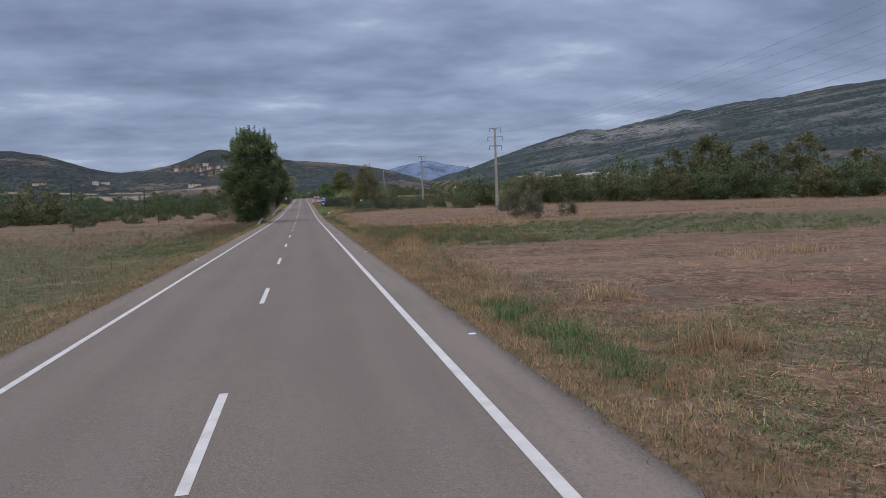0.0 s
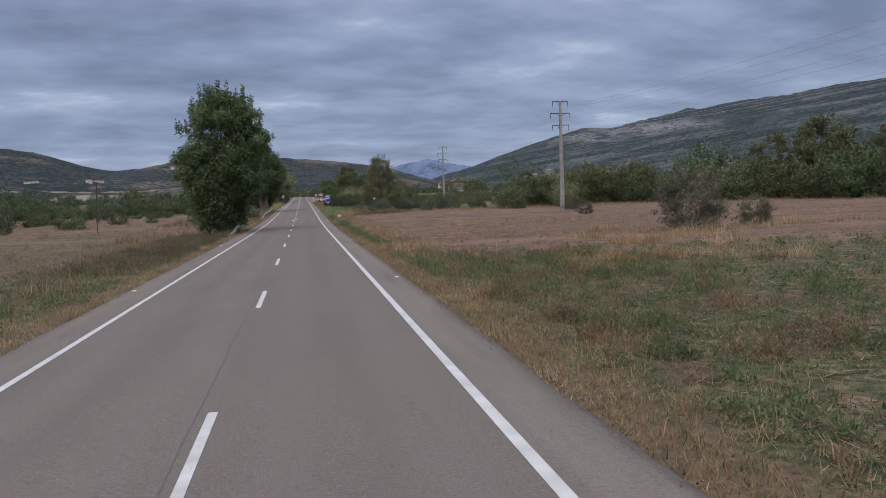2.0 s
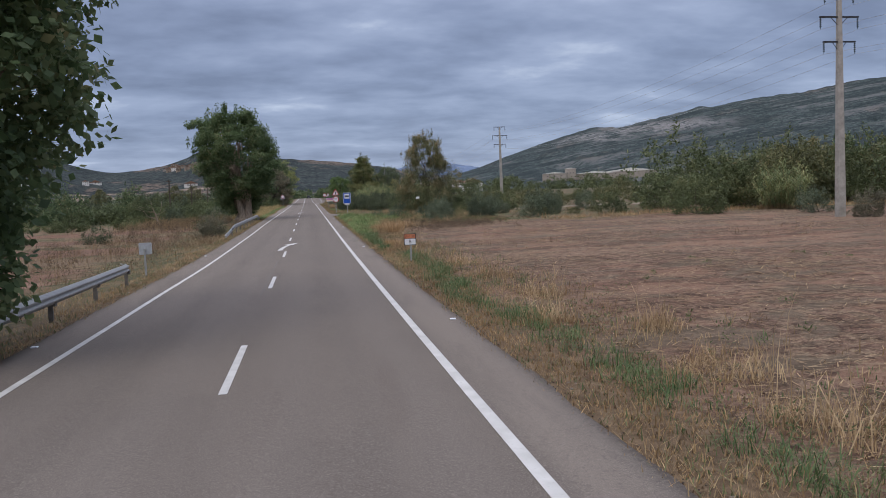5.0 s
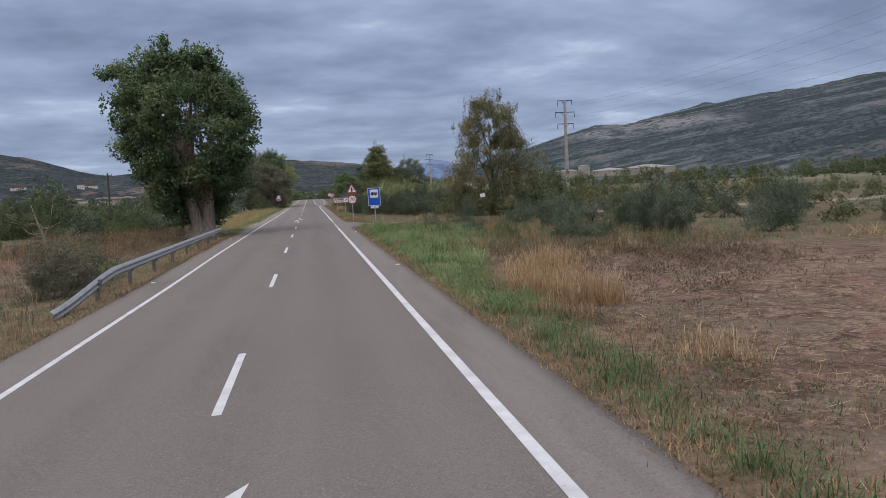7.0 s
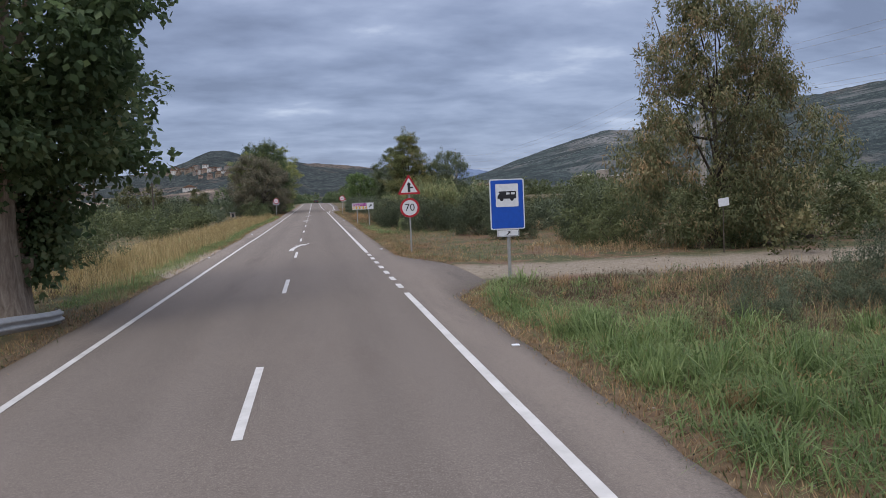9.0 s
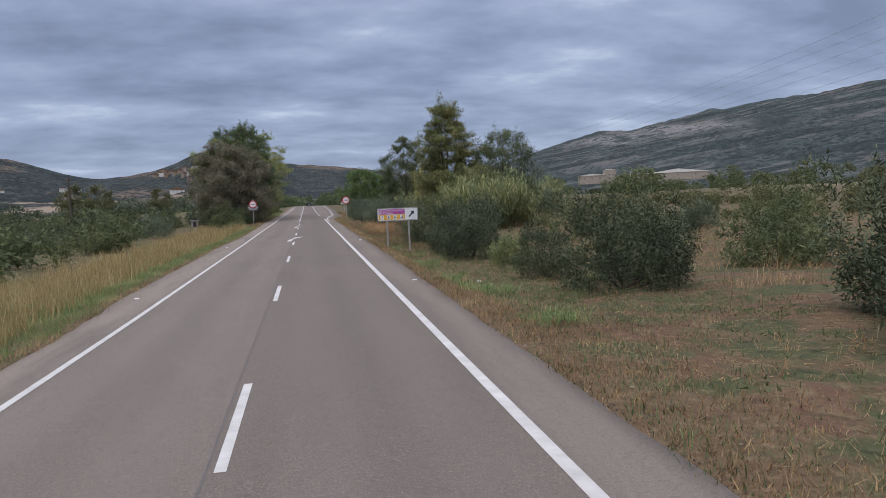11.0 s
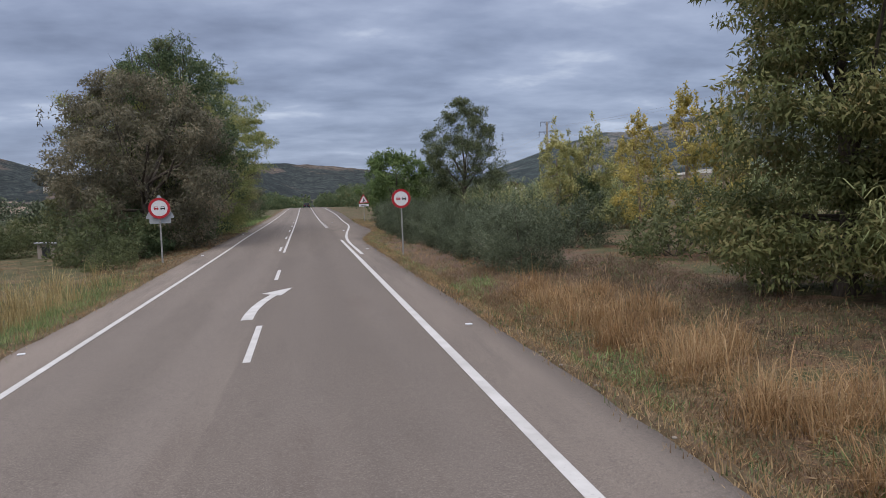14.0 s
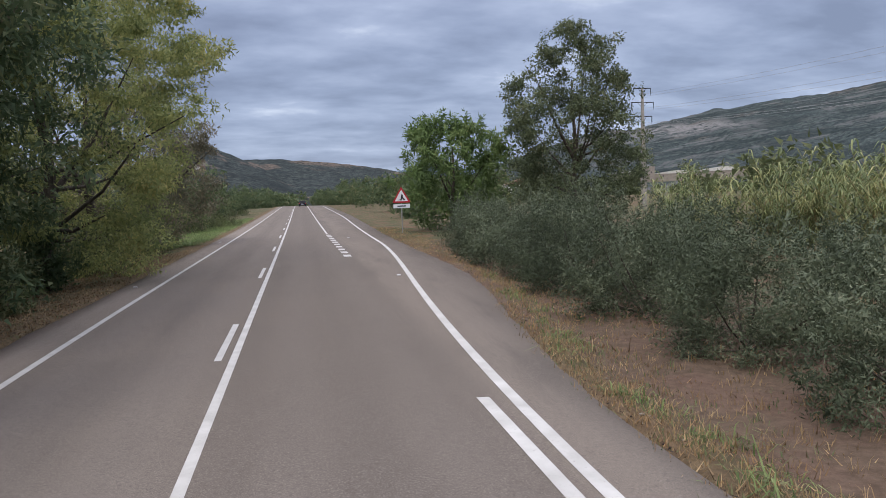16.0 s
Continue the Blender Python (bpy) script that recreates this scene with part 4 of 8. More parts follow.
def tree(name, at, label, leaf, bark, height, radius, low, prof, clumps=260, count=70, clump=0.75, leaf_size=(0.22, 0.17), droop=0.15,
         trunk=0.3, limbs=9, seed=1, sprigs=0, lean=0.0, fork=0.35, squash=0.8, lobes=0.2, group="", inner=0.45, bough=0.27, fill=0.42, stems=0, twigs=0, narrow=True, skirt=0, flat=0.75):
    """A broadleaf tree: a tapered, forking trunk and a crown of many leaf clumps gathered on boughs."""
    rng = np.random.default_rng(seed)
    root = thing(name, (at[0], at[1], float(ground_z(at[0], at[1])) - 0.05), label, "tree", group)
    size = bough * radius
    B = crown_shell(rng, max(16, clumps // 7), low + 0.3 * size, height - 0.6 * size, radius * 0.88, prof, lobes, inner)
    C, H = boughs(rng, int(clumps * (1 - fill)), B, size, flat)
    C2 = crown_shell(rng, int(clumps * fill), low, height * 0.93, radius * 0.86, prof, lobes, 0.30)
    C, H = np.concatenate([C, C2]), np.concatenate([H, unit(C2 * np.array([1, 1, 0]) + np.array([0, 0, 0.3 * radius]))])
    C[:, 0] += lean * C[:, 2]
    if skirt:
        # low shoots round the back and the field side of the trunk
        a = rng.uniform(math.radians(5), math.radians(235), skirt)
        d = trunk + rng.uniform(0.2, 1.0, skirt) * np.where(np.cos(a) > 0.2, 0.7, 2.5)
        C = np.concatenate([C, np.stack([d * np.cos(a), d * np.sin(a), rng.uniform(0.5, 1.25, skirt) + d * 0.55 + rng.uniform(0, 1.6, skirt)], -1)])
        H = np.concatenate([H, np.stack([np.cos(a), np.sin(a), 0 * a], -1)])
    rad = 0.80 * clump * rng.uniform(0.55, 1.25, len(C)) * np.clip(1.15 - 0.35 * (C[:, 2] / height), 0.6, 1.2)
    V, F, K = foliage(rng, C, rad, count, leaf_size[0], leaf_size[1], 0.5, droop, squash, narrow, H)
    if sprigs:
        # upright shoots that stand out of the crown
        u = rng.uniform(0.45, 1, sprigs)
        th = rng.uniform(0, math.tau, sprigs)
        rr = radius * np.array([prof(v) for v in u]) * rng.uniform(0.55, 1.03, sprigs)
        S = np.stack([rr * np.cos(th) + lean * height * u, rr * np.sin(th), low + (height - low) * u + 0.25], -1)
        V2, F2, K2 = foliage(rng, S, np.full(sprigs, clump * 0.5), max(20, count // 2), leaf_size[0], leaf_size[1], 0.5, -0.1, np.array([0.42, 0.42, 1.5]), narrow)
        F = np.concatenate([F, F2 + len(V)])
        V, K = np.concatenate([V, V2]), np.concatenate([K, K2])
    fork_z = low + (height - low) * fork
    paths = []
    bend = lambda z: np.array([lean * z + 0.5 * trunk * math.sin(z * 0.9 + seed), 0.5 * trunk * math.cos(z * 0.7 + seed), z])
    zs = np.linspace(0, height * 0.70, 9)
    paths.append([(bend(z), trunk * (1.5 if z == 0 else 1.0) * (1 - 0.93 * (z / height / 0.70) ** 0.9) + 0.015) for z in zs])
    for k in range(stems):
        # further stems that leave the flared foot
        a = k * math.tau / stems + seed
        d = np.array([math.cos(a), math.sin(a), 0])
        pts = [d * trunk * 0.45, d * trunk * 0.55 + [0, 0, 1.0], d * (trunk * 0.6 + 0.25) + [lean * 2.4, 0, 2.4], d * (0.22 * radius) + [lean * 4.5, 0, 4.5], d * (0.45 * radius) + [lean * height * 0.6, 0, height * 0.6]]
        paths.append([(p, r * trunk) for p, r in zip(pts, (1.0, 0.62, 0.48, 0.32, 0.06))])
    order = rng.permutation(len(C))[:limbs]
    for k in order:
        s = bend(min(fork_z * rng.uniform(0.35, 1.15), C[k][2] * 0.8))
        e = C[k]
        m = (s + e) / 2 + np.array([rng.normal() * 0.15, rng.normal() * 0.15, -0.08 * np.linalg.norm(e - s)])
        r0 = trunk * rng.uniform(0.2, 0.42)
        paths.append([(s, r0), ((s + m) / 2, r0 * 0.85), (m, r0 * 0.6), (e, 0.015)])
    for k in range(twigs):
        # bare twigs above the crown
        a, q = rng.uniform(0, math.tau), rng.uniform(0.1, 0.6) * radius
        s = np.array([q * math.cos(a) + lean * height, q * math.sin(a), height * rng.uniform(0.72, 0.88)])
        e = s + np.array([rng.normal() * 0.5, rng.normal() * 0.5, rng.uniform(1.0, 2.2)])
        paths.append([(s, 0.035), ((s + e) / 2 + rng.normal(0, 0.12, 3), 0.022), (e, 0.006)])
    part("trunk", limb_mesh(paths), bark, root)
    part("crown", fast_mesh("crown", V, F, normals=K), leaf, root)
    return root


def bush(name, at, label, leaf, width, depth, height, clumps=60, count=70, clump=0.42, leaf_size=(0.10, 0.035), droop=0.05, seed=1, group="", up=0.0, category="bush", low=0.10, stem=0.03):
    """A shrub: several stems and a ragged, lumpy dome of leaf clumps."""
    rng = np.random.default_rng(seed)
    root = thing(name, (at[0], at[1], float(ground_z(at[0], at[1])) - 0.04), label, category, group)
    nb = max(12, clumps // 4)
    th = rng.uniform(0, math.tau, nb)
    u = rng.uniform(0, 1, nb)
    prof = np.sqrt(np.clip(1 - (np.abs(u - 0.40) / 0.66) ** 2.2, 0.02, 1))
    rr = prof * (0.40 + 0.50 * rng.uniform(0, 1, nb) ** 0.45) * (1 + 0.18 * np.sin(3 * th + seed))
    B = np.stack([rr * np.cos(th) * width / 2, rr * np.sin(th) * depth / 2, height * (low + 0.08 + (0.80 - low) * u)], -1)
    C, H = boughs(rng, clumps - clumps // 3, B, 0.23 * min(width, height * 1.4), 0.9)
    th = rng.uniform(0, math.tau, clumps // 3)
    rr = 0.90 * rng.uniform(0.30, 1, clumps // 3) ** 0.45
    skirt = np.stack([rr * np.cos(th) * width / 2, rr * np.sin(th) * depth / 2, height * rng.uniform(0.04, 0.46, clumps // 3)], -1)
    C, H = np.concatenate([C, skirt]), np.concatenate([H, unit(skirt * np.array([1, 1, 0]) + np.array([0, 0, 0.12]))])
    C[:, 2] = np.maximum(C[:, 2], 0.06 * height)
    H = unit(H * 0.35 + unit((C - np.array([0, 0, 0.30 * height])) / np.array([width, depth, 1.6 * height])))
    rad = 0.86 * clump * rng.uniform(0.5, 1.2, clumps)
    V, F, K = foliage(rng, C, rad, count, leaf_size[0], leaf_size[1], 0.45 + up, droop, 0.85 + up, True, H)
    tips = C[C[:, 2] > 0.55 * height]
    if len(tips):
        V2, F2, K2 = foliage(rng, tips + np.array([0, 0, clump * 0.6]) + rng.normal(0, clump * 0.25, tips.shape), clump * rng.uniform(0.35, 0.75, len(tips)), count // 3, leaf_size[0], leaf_size[1], 0.4, -0.35, np.array([0.32, 0.32, 1.7]), True)
        F = np.concatenate([F, F2 + len(V)])
        V, K = np.concatenate([V, V2]), np.concatenate([K, K2])
    paths = []
    for k in rng.permutation(clumps)[:9]:
        s = np.array([rng.normal() * 0.10, rng.normal() * 0.10, 0.0])
        paths.append([(s, stem), ((s * 0.4 + C[k] * 0.6) * np.array([1, 1, 0.85]), stem * 0.6), (C[k], 0.008)])
    part("stem", limb_mesh(paths, 5), BARK_DARK, root)
    part("foliage", fast_mesh("foliage", V, F, normals=K), leaf, root)
    return root


def place(proto, x, y, turn=0.0, size=1.0, tall=1.0, sink=0.04):
    ob = copy_thing(proto, pose(x, y, float(ground_z(x, y)) - sink, 0, 0, turn) @ Matrix.Diagonal((size, size, size * tall, 1)))
    return ob


def round_top(u):
    return math.sqrt(max(0.0, 1 - ((u - 0.45) / 0.56) ** 2)) if u > 0.45 else 0.55 + 0.45 * math.sin(u / 0.45 * math.pi / 2)


def egg(u):
    return max(0.08, math.sin(min(1, (u + 0.12) / 1.12) ** 0.8 * math.pi) ** 0.65)


def tall_oval(u):
    return math.sqrt(max(0.0, 1 - ((u - 0.58) / 0.47) ** 2)) if u > 0.58 else 0.60 + 0.40 * (u / 0.58) ** 0.8


def vase(u):
    return math.sqrt(max(0.0, 1 - ((u - 0.52) / 0.54) ** 2)) if u > 0.52 else 0.30 + 0.70 * math.sin(u / 0.52 * math.pi / 2) ** 0.8


def dome(u):
    return math.sqrt(max(0.0, 1 - ((u - 0.42) / 0.60) ** 2.8)) if u > 0.42 else 0.58 + 0.42 * math.sin(u / 0.42 * math.pi / 2)


def tiered(u):
    return max(0.1, min(1.0, 0.62 + 1.5 * u) * (1 - 0.62 * u ** 1.3) * (0.80 + 0.20 * math.sin(u * 21)) * min(1.0, (1.02 - u) * 6))


def loose(u):
    return max(0.12, (0.92 + 0.10 * math.sin(u * 9.0 - 1.2)) * math.sqrt(max(0.02, 1.02 - u ** 5)))


def column(u):
    return max(0.06, math.sin(min(1, u * 0.95 + 0.1) * math.pi) ** 0.6)


# plane trees beside the guard rails
tree("plane_tree", (-6.25, 111.2), "dense dark-green plane tree leafy down to the verge", LEAF_PLANE, BARK_PLANE, 13.1, 4.1, 0.75, vase, 680, 92, 0.90, (0.20, 0.155), 0.25, 0.38, 12, 5, 90, fill=0.58, lobes=0.10, stems=2, narrow=False, lean=0.06, bough=0.22)
tree("plane_tree", (-6.4, 192.6), "broad dark-green plane tree with a thick pale trunk", LEAF_PLANE, BARK_PLANE, 13.6, 5.35, 3.2, dome, 680, 96, 0.94, (0.20, 0.155), 0.25, 0.85, 14, 12, 70, lean=-0.08, stems=4, skirt=90, fill=0.50, lobes=0.12, narrow=False, bough=0.20)

# dusty locust trees that overhang the left verge
L1 = tree("locust_tree", (-8.0, 317.5), "grey-brown locust tree hanging over the verge", LEAF_GREY, BARK_DARK, 10.8, 5.3, 0.4, round_top, 430, 78, 0.86, (0.20, 0.095), 0.40, 0.30, 12, 21, 10, lobes=0.22, bough=0.21, fill=0.22, group="roadside locust trees")
L2 = tree("locust_tree", (-7.8, 325.0), "tall dark-green locust tree with thin top branches", LEAF_DARK, BARK_DARK, 14.4, 5.0, 0.4, dome, 520, 78, 0.86, (0.20, 0.085), 0.45, 0.30, 14, 22, 14, group="roadside locust trees", lobes=0.3, bough=0.23, fill=0.30, twigs=22)
L3 = tree("locust_tree", (-7.3, 337.0), "green locust tree with yellowing tips over the verge", LEAF_LOCUST, BARK_DARK, 14.2, 6.3, 0.3, tall_oval, 570, 90, 0.90, (0.17, 0.070), 0.5, 0.28, 8, 23, 10, lobes=0.16, bough=0.17, fill=0.36, squash=0.5, flat=0.42, group="roadside locust trees")
place(L3, -8.2, 346.0, 215, 0.98)
place(L1, -8.4, 356.0, 60, 0.95)
place(L2, -9.6, 331.0, 250, 1.02)
place(L3, -9.6, 327.0, 160, 0.9)
place(L1, -9.8, 323.5, 100, 1.1)

BR = bush("bramble_bush", (-8.5, 319.6), "dark bramble thicket under the locust trees", LEAF_DARK, 3.6, 3.8, 2.6, 120, 60, 0.5, (0.16, 0.075), 0.1, 80, group="brambles", low=0.0)
for x, y, s in ((-8.1, 314.4, 0.85), (-8.6, 325.2, 1.0), (-8.3, 330.6, 1.1), (-8.2, 336.2, 1.0), (-8.6, 341.6, 0.9)):
    place(BR, x, y, 70 * x + 31 * y, s)

# single trees right of the road
tree("gum_tree", (17.8, 204.4), "loose rusty-green tree with hanging twigs above ivy", LEAF_RUST, BARK_DARK, 10.9, 4.35, 0.5, loose, 560, 84, 0.72, (0.19, 0.070), 1.0, 0.20, 20, 31, 40, fork=0.6, lobes=0.28, inner=0.3, bough=0.20, fill=0.48, twigs=8, squash=1.15)
tree("ailanthus_tree", (15.0, 288.4), "tall tree with layered olive-green and brown foliage", LEAF_LAYER, BARK_DARK, 13.1, 5.1, 0.4, tiered, 760, 92, 0.92, (0.19, 0.075), 0.45, 0.24, 14, 32, 26, fork=0.6, lobes=0.20, bough=0.24, fill=0.38, squash=0.45, flat=0.32)
tree("ailanthus_tree", (21.0, 289.6), "broad dark-green tree behind the giant cane", LEAF_OAK, BARK_DARK, 9.8, 4.4, 0.8, round_top, 360, 80, 0.95, (0.20, 0.08), 0.3, 0.25, 10, 33, 12)
tree("oak_tree", (20.0, 360.5), "tall dark oak with an open uneven crown", LEAF_OAK, BARK_DARK, 14.8, 5.7, 0.8, egg, 620, 74, 0.90, (0.19, 0.115), 0.1, 0.30, 12, 34, 14, lobes=0.38, inner=0.35, fill=0.30, bough=0.21)
tree("walnut_tree", (12.4, 366.0), "round green tree with fan-like top leaves", LEAF_WALNUT, BARK_DARK, 9.0, 5.0, 0.5, round_top, 280, 55, 0.85, (0.40, 0.13), 0.25, 0.22, 10, 35, 14)
POP_Y = tree("poplar_tree", (20.0, 306.2), "yellow autumn poplar with an open crown", LEAF_YELLOW, BARK_PLANE, 8.0, 1.7, 0.6, column, 150, 34, 0.42, (0.13, 0.11), 0.1, 0.10, 14, 41, 36, group="poplars", lobes=0.35, fill=0.55, bough=0.26, inner=0.2)
POP_P = tree("poplar_tree", (16.4, 315.8), "pale green poplar with sparse upright shoots", LEAF_PALE, BARK_PLANE, 7.2, 1.3, 0.6, column, 130, 34, 0.42, (0.13, 0.11), 0.1, 0.09, 14, 42, 36, group="poplars", lobes=0.4, fill=0.5, bough=0.28, inner=0.2)
place(POP_Y, 18.2, 307.9, 75, 0.86)
place(POP_Y, 21.4, 305.2, 190, 0.9)
place(POP_P, 19.2, 316.8, 75, 1.04)
place(POP_P, 18.0, 318.0, 200, 0.92)
bush("ivy_bush", (18.1, 316.4), "dark ivy mound round the feet of the poplars", LEAF_DARK, 2.3, 2.0, 4.0, 110, 60, 0.42, (0.15, 0.075), 0.2, 79)
place(POP_P, 25.5, 311.5, 140, 1.0)
place(POP_Y, 27.0, 330.0, 10, 0.9)

# olive hedge and bushes right of the road
OL1 = bush("olive_bush", (8.9, 298.0), "silvery grey-green olive bush on bare soil", LEAF_OLIVE, 3.9, 3.8, 2.70, 200, 118, 0.46, (0.092, 0.030), 0.0, 51, group="olive bushes", category="olive bush", low=0.02)
OL2 = bush("olive_bush", (9.0, 303.8), "silvery grey-green olive bush on bare soil", LEAF_OLIVE, 3.7, 4.2, 2.50, 200, 118, 0.46, (0.092, 0.030), 0.0, 52, group="olive bushes", category="olive bush", low=0.02)
OL3 = bush("olive_bush", (9.2, 308.6), "silvery grey-green olive bush on bare soil", LEAF_OLIVE, 4.1, 4.0, 2.65, 200, 118, 0.46, (0.092, 0.030), 0.0, 53, group="olive bushes", category="olive bush", low=0.02)
OL4 = bush("olive_bush", (14.4, 308.0), "silvery grey-green olive tree behind the hedge", LEAF_OLIVE, 4.4, 4.2, 2.8, 120, 90, 0.52, (0.12, 0.045), 0.0, 54, group="olive bushes", category="olive bush")
OL5 = bush("olive_bush", (8.9, 262.4), "dense olive bush leafy to the ground, shade in its colour", LEAF_SHADED, 4.0, 3.9, 2.65, 170, 74, 0.48, (0.125, 0.044), 0.0, 56, group="olive bushes", category="olive bush", low=0.0)
olive_spots = [(9.1, 313.2, 1, 0.95), (9.0, 317.6, 2, 0.92), (8.8, 321.8, 0, 0.95), (9.0, 326.2, 1, 1.0), (9.0, 330.4, 2, 0.98), (9.0, 334.6, 0, 0.95), (9.0, 338.8, 1, 0.92), (9.3, 343.0, 2, 0.9), (9.8, 347.2, 0, 0.85), (11.2, 350.6, 1, 0.9),
               (13.0, 345.0, 0, 0.95), (12.6, 340.0, 1, 1.0), (12.2, 330.5, 2, 0.78), (12.0, 322.0, 0, 0.78), (13.8, 313.0, 1, 0.75), (14.0, 319.0, 2, 0.72), (14.5, 327.0, 0, 0.75), (15.0, 335.0, 1, 0.8),
               (10.2, 258.6, 2, 1.05), (12.2, 264.5, 1, 1.1), (8.6, 248.4, 1, 0.82), (8.8, 253.0, 0, 0.82), (9.2, 238.6, 2, 0.66), (9.8, 233.4, 1, 0.98), (11.6, 236.4, 0, 0.8),
               (11.2, 221.8, 0, 0.95), (13.4, 225.5, 2, 1.1), (12.0, 216.5, 1, 0.85), (15.2, 212.2, 2, 0.9)]
for i, (x, y, k, s) in enumerate(olive_spots):
    place(OL5 if y < 290 else (OL1, OL2, OL3)[k] if x < 11.5 and y < 336 else OL4, x, y, 67 * i, s, 1.0 + 0.08 * math.sin(i * 2.3))

for i, (x, y, s) in enumerate(((13.3, 168.8, 0.62), (11.6, 188.0, 0.45), (15.5, 178.4, 0.60), (16.9, 188.8, 0.55), (9.2, 187.3, 0.28), (18.0, 170.5, 0.70), (19.5, 177.5, 0.55), (22.5, 182.0, 0.62), (25.5, 172.5, 0.7), (14.2, 183.6, 0.42))):
    place((OL2, OL3, OL1)[i % 3], x, y, 40 * i, s * 1.15, 1.08)
# scrub and young olives on the rough ground past the brown field
SH1 = bush("scrub_bush", (16.5, 214.6), "dark dusty-green scrub bush in dry grass", LEAF_SHRUB, 4.4, 4.2, 2.7, 84, 40, 0.56, (0.20, 0.086), 0.05, 61, group="scrub bushes")
SH2 = bush("scrub_bush", (26.2, 85.4), "dark twiggy bush alone in the brown field", LEAF_GREY, 4.4, 4.0, 3.9, 190, 70, 0.52, (0.15, 0.060), 0.0, 62, group="scrub bushes", low=0.0)
SH3 = bush("scrub_bush", (30.0, 189.0), "grey-green scrub bush in dry grass", LEAF_OLIVE, 4.0, 3.8, 2.5, 80, 46, 0.54, (0.17, 0.065), 0.0, 63, group="scrub bushes")
SHY = bush("scrub_bush", (18.8, 238.0), "small yellowish-green shrub in dry grass", LEAF_CANE, 2.0, 1.9, 1.15, 120, 80, 0.28, (0.09, 0.035), 0.0, 69, group="scrub bushes")
SH4 = bush("scrub_bush", (52.0, 170.0), "tall olive-green thicket bush at the field edge", LEAF_SCRUB, 7.5, 6.5, 5.6, 80, 26, 0.95, (0.42, 0.24), 0.1, 64, group="thicket bushes")
SH6 = bush("scrub_bush", (46.5, 166.5), "olive-green thicket bush at the field edge", LEAF_SCRUB, 7.5, 6.5, 5.6, 90, 28, 0.90, (0.33, 0.19), 0.1, 74, group="thicket bushes")
SH7 = bush("scrub_bush", (42.0, 171.0), "dull green thicket bush at the field edge", LEAF_SHRUB, 8.0, 7.0, 6.0, 95, 28, 0.95, (0.33, 0.19), 0.1, 75, group="thicket bushes")
SH5 = bush("scrub_bush", (62.0, 176.0), "tall dark thicket bush at the field edge", LEAF_DARK, 8.0, 7.0, 6.4, 94, 24, 1.0, (0.42, 0.24), 0.1, 65, group="thicket bushes")
OLF = bush("olive_bush", (-36.0, 140.0), "distant dark grey-green olive tree in a grove", LEAF_SHADED, 4.6, 4.4, 2.9, 60, 34, 0.60, (0.24, 0.11), 0.0, 66, group="olive groves", category="olive bush", low=0.02)
SHF = bush("scrub_bush", (-30.0, 150.0), "distant dusty-green scrub bush", LEAF_SHRUB, 4.2, 4.0, 2.6, 60, 34, 0.60, (0.24, 0.12), 0.0, 67, group="distant scrub", low=0.02)
rng = np.random.default_rng(77)
for x, y, k, s in ((17.2, 203.4, 0, 0.85), (14.4, 206.6, 0, 0.72), (19.4, 204.0, 0, 0.75), (31.9, 87.4, 1, 0.5), (35.0, 127.9, 1, 0.42), (39.0, 143.6, 1, 0.5), (34.0, 158, 0, 1.2), (41.5, 152.5, 2, 0.8), (9.9, 177.4, 2, 0.36), (10.8, 172.6, 0, 0.34), (9.0, 180.4, 0, 0.26), (17.4, 218.4, 0, 0.8), (20.4, 190.2, 0, 0.6), (22.0, 168.0, 2, 0.6), (23.0, 188.0, 2, 0.62),
                   (28.0, 180.0, 2, 0.75), (31.5, 170.0, 0, 0.75), (34.0, 184.0, 2, 0.85), (26.0, 193.0, 0, 0.8), (20.5, 208.0, 0, 1.1), (14.8, 209.0, 0, 0.9), (24.0, 206.0, 0, 1.3), (18.0, 220.0, 2, 1.2), (9.3, 244.4, 3, 1.0), (16.4, 300.8, 0, 1.12), (24.0, 297.0, 0, 1.1), (30.0, 300.0, 2, 1.3), (19.0, 298.6, 0, 0.95)):
    place((SH1, SH2, SH3, SHY)[k], x, y, rng.uniform(0, 360), s)
for i in range(22):
    # scrub beyond the roadside olives
    place((SH1, SH3, SH1, OL5)[i % 4], 14.5 + 15 * ((i * 0.618) % 1), 212 + 2.5 * i, 47 * i, 0.55 + 0.4 * ((i * 0.37) % 1))
for i in range(46):
    # thicket that closes the right-hand fields
    x = 40 + 2.6 * i + rng.uniform(-1.5, 1.5)
    y = 169 - 0.92 * max(0, x - 66) * (x < 118) - 48 * (x >= 118) + rng.uniform(-2, 5)
    place(((SH6, SH7) if x < 66 else (SH4, SH5))[int(rng.integers(2))], x, y, rng.uniform(0, 360), rng.uniform(0.75, 1.25))
    if i % 2:
        continue
    place(((SH7, SH6) if x < 60 else (SH5, SH4))[int(rng.integers(2))], x + 3, y + 9 + rng.uniform(-2, 4), rng.uniform(0, 360), rng.uniform(1.05, 1.55) * (0.72 if x < 60 else 1.0))
TT = tree("ash_tree", (91.0, 158.0), "tall mixed green tree in the field-edge thicket", LEAF_SCRUB, BARK_DARK, 14.5, 6.0, 0.6, round_top, 240, 34, 1.2, (0.42, 0.26), 0.1, 0.3, 8, 68, 12, group="thicket trees", lobes=0.45)
for x, y, s in ((99, 154, 0.86), (84, 164, 0.8), (106, 148, 0.95), (116, 142, 0.72), (95, 166, 0.98), (73, 176, 0.5), (58, 182, 0.42), (128, 134, 0.8), (49, 187, 0.36), (-35, 356, 0.5), (-44, 372, 0.55), (-27, 368, 0.45), (-62, 350, 0.5), (-58, 330, 0.42)):
    place(TT, x, y, x * 50, s)
